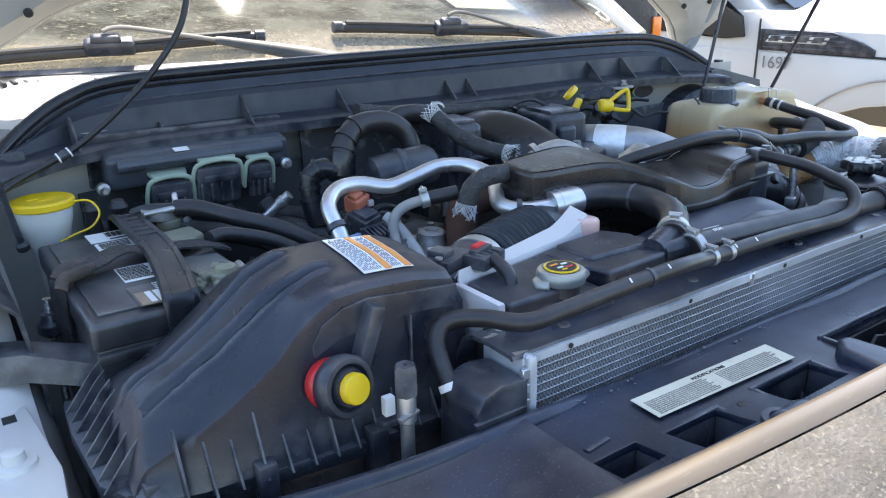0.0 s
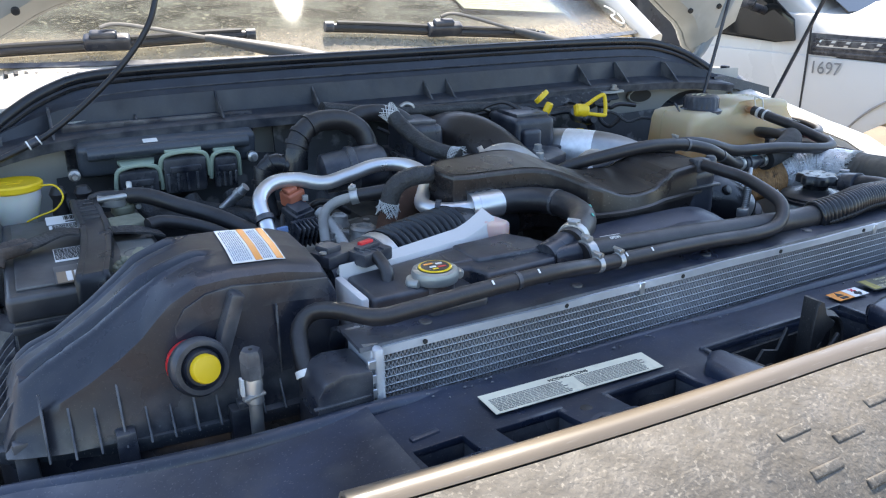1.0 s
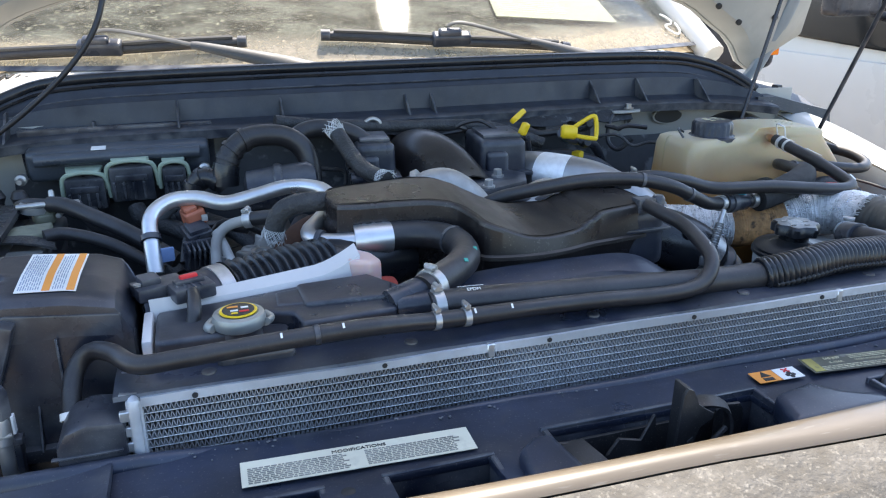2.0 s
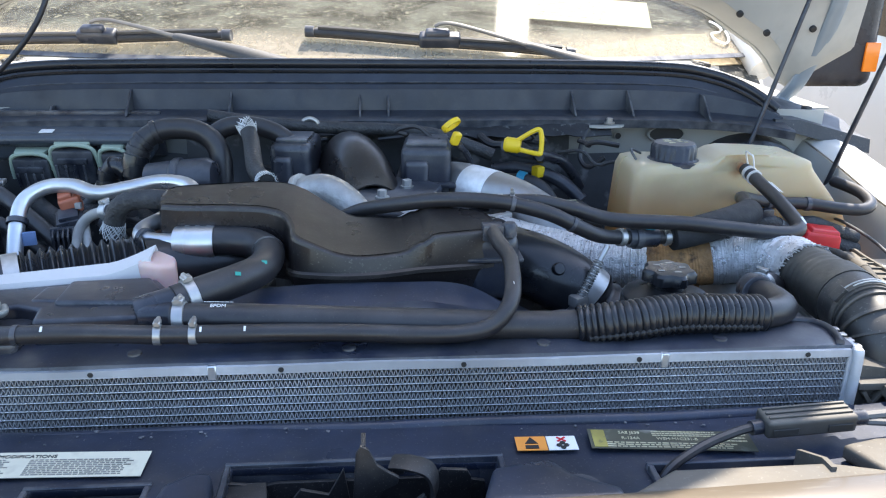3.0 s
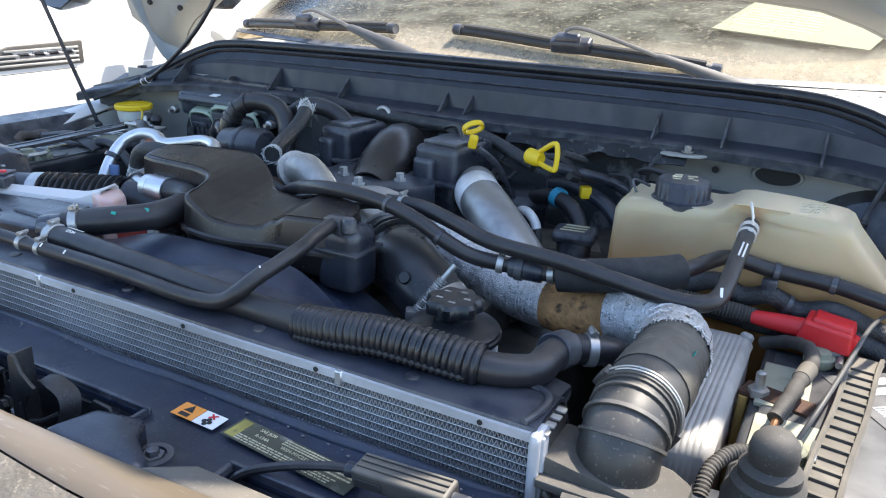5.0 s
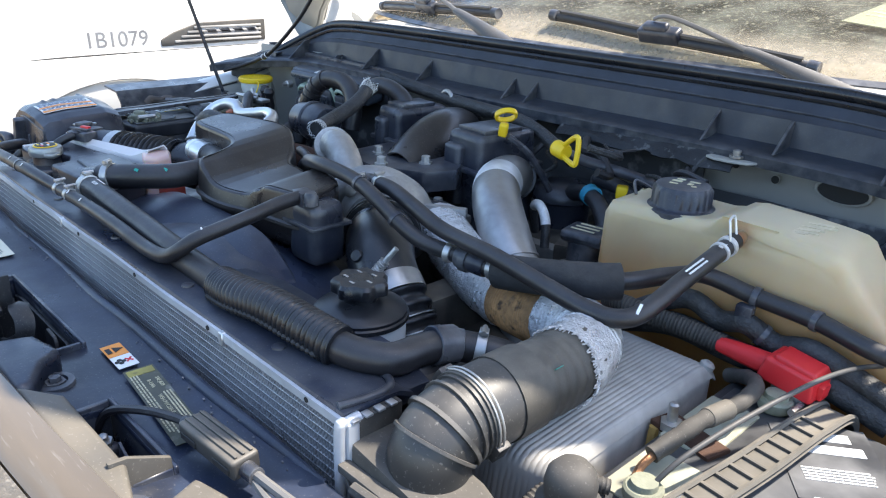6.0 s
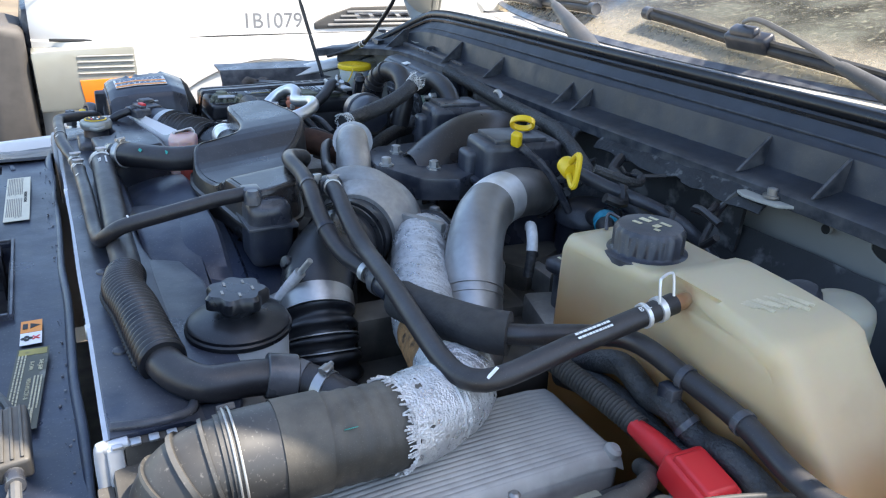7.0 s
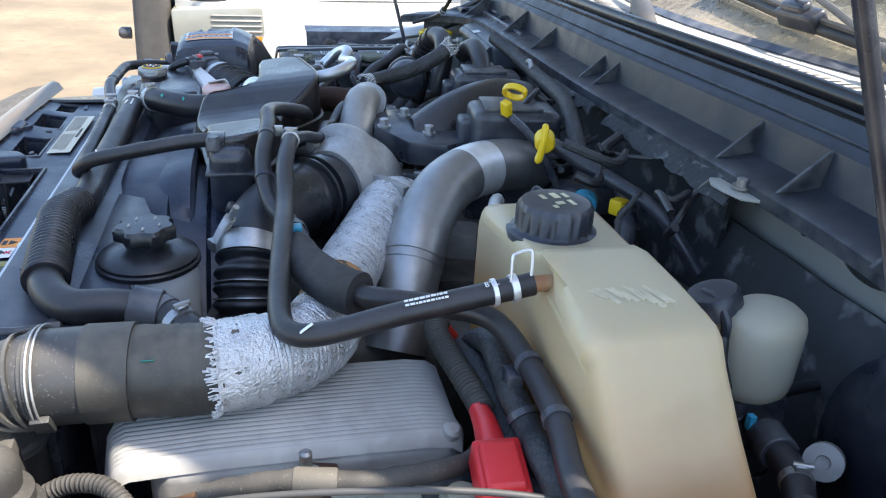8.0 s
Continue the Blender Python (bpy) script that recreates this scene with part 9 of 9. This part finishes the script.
# ---- hood supports, washer line and hood cable ----
def supports():
    for a, b_ in (((1.182, 0.704, 1.252), (1.275, 0.720, 1.560)), ((1.305, 0.638, 1.200), (1.297, 0.485, 1.540)), ((-0.300, 0.595, 1.235), (-0.338, 0.54, 1.46))):
        s = thing("hood_prop_rod", a, "slim black gas strut holding the hood", "strut", "hood struts")
        a, b_ = Vector(a), Vector(b_)
        b_ = a + (b_ - a) * 1.5
        part("rod", pipe([tuple(a), tuple(a.lerp(b_, 0.5)), tuple(b_)], 0.0042, 10), PLASTIC, s)
        part("ball_end", lathe([(0.004, -0.006), (0.008, -0.003), (0.008, 0.004), (0.004, 0.008)], a, (b_ - a), 14), RUBBER, s)
    h, cur, tube = hose("washer_line", [(-0.34, 0.62, 1.285), (-0.29, 0.655, 1.305), (-0.245, 0.665, 1.322), (-0.205, 0.668, 1.340), (-0.15, 0.672, 1.378), (-0.085, 0.68, 1.435), (-0.035, 0.69, 1.50), (-0.012, 0.72, 1.58), (-0.005, 0.78, 1.66)], 0.0044, RUBBER, "thin black washer line up to the hood", "line")
    part("joiner", band(cur, 0.235, 0.020, 0.0068), PLASTIC, h)
    part("white_ring", band(cur, 0.252, 0.0022, 0.0074), WHITE, h)
    part("white_ring", band(cur, 0.220, 0.0022, 0.0074), WHITE, h)
    # inline connector lying on the front panel
    c = thing("inline_connector", (0.88, -0.068, 1.18), "black slotted inline connector with cables", "connector")
    own = block(-0.043, 0.043, -0.013, 0.013, -0.007, 0.011, 0.004, 3)
    t = pose(0.887, -0.068, 1.190, 4, -2, 2)
    own.transform(t)
    shell = part("shell", own, material("worn_black", (0.045, 0.043, 0.040), 0.5, dust=0.5, grain=90), c)
    for yy in (-0.006, 0.001, 0.008):
        g = block(-0.040, 0.040, yy - 0.0012, yy + 0.0012, 0.0108, 0.0128, 0.0004, 1)
        g.transform(t)
        part("ridge", g, bpy.data.materials["worn_black"], shell)
    for xx in (-0.026, 0.026):
        g = block(xx - 0.012, xx + 0.012, -0.0142, -0.0128, -0.003, 0.004, 0.0006, 1)
        g.transform(t)
        part("window", g, INK, shell)
    part("collar", pipe([(0.930, -0.067, 1.191), (0.944, -0.066, 1.191)], 0.0075, 12), PLASTIC, c)
    part("cable", pipe([(0.942, -0.066, 1.192), (0.99, -0.064, 1.194), (1.06, -0.058, 1.196), (1.14, -0.045, 1.192), (1.22, -0.04, 1.18)], 0.0042, 8), material("grey_cable", (0.10, 0.10, 0.10), 0.5, dust=0.3), c)
    part("cable", pipe([(0.942, -0.068, 1.188), (0.99, -0.074, 1.188), (1.06, -0.072, 1.190), (1.15, -0.06, 1.186)], 0.0036, 8), bpy.data.materials["grey_cable"], c)
    part("cable", pipe([(0.843, -0.070, 1.188), (0.82, -0.074, 1.186), (0.78, -0.088, 1.180), (0.745, -0.105, 1.168), (0.73, -0.115, 1.14)], 0.0042, 8), RUBBER, c)
    part("nozzle", pipe([(0.846, -0.070, 1.188), (0.834, -0.071, 1.187)], 0.0068, 12), PLASTIC, c)


# ---- the truck's own door mirror ----
def door_mirror():
    shell = part("door_mirror", block(1.64, 1.90, 1.43, 1.53, 1.29, 1.64, 0.04, 4), PLASTIC, truck, "large black door mirror with an amber marker")
    part("amber_marker", block(1.855, 1.897, 1.422, 1.432, 1.335, 1.415, 0.004), AMBER, shell)
    for z in (1.38, 1.55):
        part("mirror_arm", pipe([(1.36, 1.52, z), (1.50, 1.50, z + 0.01), (1.66, 1.48, z + 0.01)], 0.017, 10), PLASTIC, shell)


# ---- neighbouring trucks ----
def neighbour(side, x, number, nose, text_y, text_z, letter, vent, arch_y, label):
    """A parked white pickup whose flank stands at x; side is the way its body lies from there."""
    tname = thing("parked_pickup", (x + side * 0.95, nose + 1.5, 0), label, "truck", "parked trucks")
    rows = []
    for k in range(34):
        y = nose + 0.10 * k
        if k > 14:
            y = nose + 1.4 + 0.12 * (k - 14)
        arch = max(0.0, 1 - ((y - arch_y) / 0.52) ** 2)
        low = 0.60 + 0.43 * math.sqrt(arch) if arch else 0.60
        fl = 0.012 * (arch > 0)
        round_ = 0.10 * max(0, 1 - (y - nose) / 0.25) ** 2
        rise = 0.012 * (y - nose)
        r = [(x + side * (0.004 + round_) - side * fl, y, low), (x + side * round_ - side * fl, y, max(low + 0.01, 0.95)), (x + side * (0.004 + round_), y, 1.15), (x + side * (0.012 + round_), y, 1.193 + rise), (x + side * (0.020 + round_), y, 1.198 + rise), (x + side * (0.022 + round_), y, 1.215 + rise), (x + side * (0.030 + round_), y, 1.30 + rise)]
        if y < nose + 1.45:
            r += [(x + side * 0.10, y, 1.37 + rise), (x + side * 0.45, y, 1.43 + rise), (x + side * 0.95, y, 1.45 + rise), (x + side * 1.45, y, 1.43 + rise), (x + side * 1.80, y, 1.37 + rise)]
        else:
            r += [(x + side * 0.05, y, 1.37 + rise), (x + side * 0.06, y, 1.375 + rise), (x + side * 0.08, y, 1.38 + rise), (x + side * 1.82, y, 1.375 + rise), (x + side * 1.85, y, 1.37 + rise)]
        r += [(x + side * (1.90 - round_), y, 1.15), (x + side * (1.90 - round_), y, 0.95), (x + side * (1.90 - round_), y, low)]
        rows.append(r)
    part("flank", sheet(rows, 0.006), PAINT, tname, "white flank and hood")
    part("nose_panel", block(min(x + side * 0.16, x + side * 1.8), max(x + side * 0.16, x + side * 1.8), nose - 0.03, nose + 0.05, 0.55, 1.30, 0.04), PLASTIC, tname)
    for (yy, zz) in ((arch_y, 0.40), (arch_y + 3.5, 0.40)):
        w = part("wheel", lathe([(0.24, -0.12), (0.38, -0.12), (0.40, -0.06), (0.40, 0.06), (0.38, 0.12), (0.24, 0.12)], (x + side * 0.16, yy, zz), (-side, 0, 0), 32), RUBBER, tname)
        part("rim", lathe([(0.23, 0.06), (0.21, 0.11), (0.08, 0.08), (0.03, 0.11)], (x + side * 0.16, yy, zz), (-side, 0, 0), 24), ALLOY, w)
    # cab with its side glass
    cab = prism([(nose + 1.42, 1.36), (nose + 2.15, 1.92), (nose + 3.3, 1.95), (nose + 3.36, 1.36)], min(x + side * 0.07, x + side * 1.75), max(x + side * 0.07, x + side * 1.75), 0.05, 3, axis="x")
    part("cab", cab, PAINT, tname)
    gx = x + side * (0.001 if side > 0 else 0.064)
    glass = prism([(nose + 1.51, 1.275), (nose + 1.53, 1.37), (nose + 2.16, 1.84), (nose + 2.75, 1.86), (nose + 2.75, 1.33), (nose + 1.62, 1.262)] if side > 0 else [(nose + 1.62, 1.42), (nose + 1.70, 1.50), (nose + 2.18, 1.84), (nose + 2.75, 1.86), (nose + 2.75, 1.42)], min(gx, gx + side * 0.01), max(gx, gx + side * 0.01), 0.01, axis="x")
    part("side_window", glass, DARKGLASS, tname)
    part("windshield", sheet([[(x + side * (0.14 + 1.55 * i / 6), nose + 1.36 + 0.80 * j / 4, 1.405 + 0.53 * j / 4) for i in range(7)] for j in range(5)], 0.006), DARKGLASS, tname)
    part("cargo_bed", block(min(x + side * 0.02, x + side * 1.85), max(x + side * 0.02, x + side * 1.85), nose + 3.45, nose + 5.4, 0.65, 1.40, 0.03), PAINT, tname)
    if side > 0:
        part("door_seam", block(x - 0.003, x + 0.004, nose + 1.43, nose + 1.438, 0.65, 1.36, 0.001, 1), INK, tname)
    # vent badge
    y0, y1, z0, z1 = vent
    v = part("fender_vent", prism([(y0, z0), (y0, z0 + (z1 - z0) * 0.30), (y0 + (y1 - y0) * 0.12, z0 + (z1 - z0) * 0.62), (y0 + (y1 - y0) * 0.35, z1), (y1, z1 + 0.006), (y1, z0 + 0.004)], min(x + side * 0.012, x + side * 0.05), max(x + side * 0.012, x + side * 0.05), 0.006, axis="x"), PLASTIC if side > 0 else FADED, tname, "vent badge on the fender")
    for k in range(4):
        z = z0 + (z1 - z0) * (0.2 + 0.2 * k)
        part("louvre", block(min(x + side * 0.008, x + side * 0.03), max(x + side * 0.008, x + side * 0.03), y0 + (y1 - y0) * (0.12 + 0.06 * k), y1 - 0.02, z - 0.004, z + 0.004, 0.002, 1), SHIELD if side < 0 else PLASTIC, v)
    # badge as a slanted bright frame with plain dark bars
    lean_ = 0.25 * (z1 - z0)
    ya, yb, za, zb = y1 - (y1 - y0) * 0.06, y1 - (y1 - y0) * 0.60, z0 + (z1 - z0) * 0.42, z0 + (z1 - z0) * 0.82
    near_ = x + side * 0.010
    plate_ = prism([(ya, za), (ya - lean_, zb), (yb - lean_, zb), (yb, za)], min(near_, near_ + side * 0.02), max(near_, near_ + side * 0.02), 0.004, axis="x")
    badge = part("badge_shape", plate_, ALLOY, v)
    for k in range(4):
        yc = ya + (yb - ya) * (0.14 + 0.24 * k)
        w = abs(yb - ya) * 0.085
        bar = prism([(yc + w, za + 0.007), (yc + w - lean_ * 0.6, zb - 0.007), (yc - w - lean_ * 0.6, zb - 0.007), (yc - w, za + 0.007)], min(near_ - side * 0.002, near_ + side * 0.003), max(near_ - side * 0.002, near_ + side * 0.003), 0.001, 1, axis="x")
        part("dark_bar", bar, PLASTIC, badge)
    fx = x + side * (-0.003 if text_z < 1.2 else 0.0185)
    m = frame_of((fx, text_y, text_z), (0, -side, 0), (0, 0, 1) if text_z < 1.2 else (side * 0.094, 0, 1))
    words("fleet_number", number, letter, m, material("number_grey", (0.20, 0.20, 0.20), 0.5) if side < 0 else bpy.data.materials["number_grey"], tname, 1.0, 0.0002)
    # headlight
    lens_x = (min(x - side * 0.008, x + side * 0.20), max(x - side * 0.008, x + side * 0.20))
    hl = part("headlight", prism([(nose - 0.005, 0.985), (nose - 0.01, 1.176), (nose + 0.06, 1.182), (nose + 0.295, 1.190), (nose + 0.30, 1.10), (nose + 0.275, 1.02), (nose + 0.25, 0.99)], *lens_x, 0.012, axis="x"), LENS, tname, "clear headlight with amber corner")
    fx0 = x - side * 0.0115
    part("amber_corner", prism([(nose + 0.13, 1.00), (nose + 0.12, 1.085), (nose + 0.292, 1.090), (nose + 0.268, 1.024), (nose + 0.246, 1.00)], min(fx0, x), max(fx0, x), 0.003, axis="x"), AMBER, hl)
    for k in range(4):
        zz = 1.104 + 0.018 * k
        part("reflector_bar", block(min(fx0, x), max(fx0, x), nose + 0.12, nose + 0.29, zz, zz + 0.005, 0.002, 1), SHIELD, hl)
    part("hood_gap", pipe([(x + side * 0.06, nose + 0.05, 1.204), (x + side * 0.028, nose + 0.2, 1.204), (x + side * 0.019, nose + 0.5, 1.209), (x + side * 0.019, nose + 0.9, 1.214), (x + side * 0.019, nose + 1.3, 1.218)], 0.005, 8), INK, tname)
    arch_line = [(x - side * 0.013, arch_y + 0.535 * math.cos(a), 0.60 + 0.535 * math.sin(a)) for a in [math.pi * k / 24 for k in range(25)]]
    part("arch_lip", pipe(arch_line, 0.005, 8, 2), SHIELD, tname)
    part("bezel", prism([(nose - 0.15, 0.75), (nose - 0.13, 1.27), (nose - 0.02, 1.24), (nose - 0.015, 0.75)], min(x + side * 0.0, x + side * 0.4), max(x + side * 0.0, x + side * 0.4), 0.03, 3, axis="x"), material("grille_bezel", (0.075, 0.068, 0.062), 0.6, grain=30, dust=0.2) if side < 0 else bpy.data.materials["grille_bezel"], tname)
    part("bezel_bolt", lathe([(0.02, 0), (0.02, 0.03), (0.012, 0.04)], (x + side * 0.05, nose - 0.15, 1.09), (0, -1, 0), 12), PLASTIC, tname)
    # mirror on its arms
    mx = x - side * 0.26
    mi = part("mirror", block(mx - 0.12, mx + 0.12, nose + 1.62, nose + 1.72, 1.42, 1.72, 0.03, 3), PLASTIC, tname, "large black door mirror")
    part("mirror_arm", pipe([(x + side * 0.02, nose + 1.70, 1.40), (mx, nose + 1.67, 1.46)], 0.02, 10), PLASTIC, mi)
    part("reflector", block(mx - 0.122, mx - 0.06, nose + 1.612, nose + 1.622, 1.50, 1.62, 0.004), AMBER, mi)
    return tname


left_battery()
right_battery()
control_module()
engine()
firewall_bits()
supports()
door_mirror()
neighbour(-1, -1.25, "1B1079", -0.03, 0.735, 1.258, 0.071, (0.885, 1.30, 1.228, 1.303), 0.72, "white parked pickup with an amber-cornered headlight")
neighbour(1, 2.95, "1697", 0.28, 1.615, 1.165, 0.078, (1.18, 1.72, 1.215, 1.310), 1.03, "white parked pickup with a black fender badge")
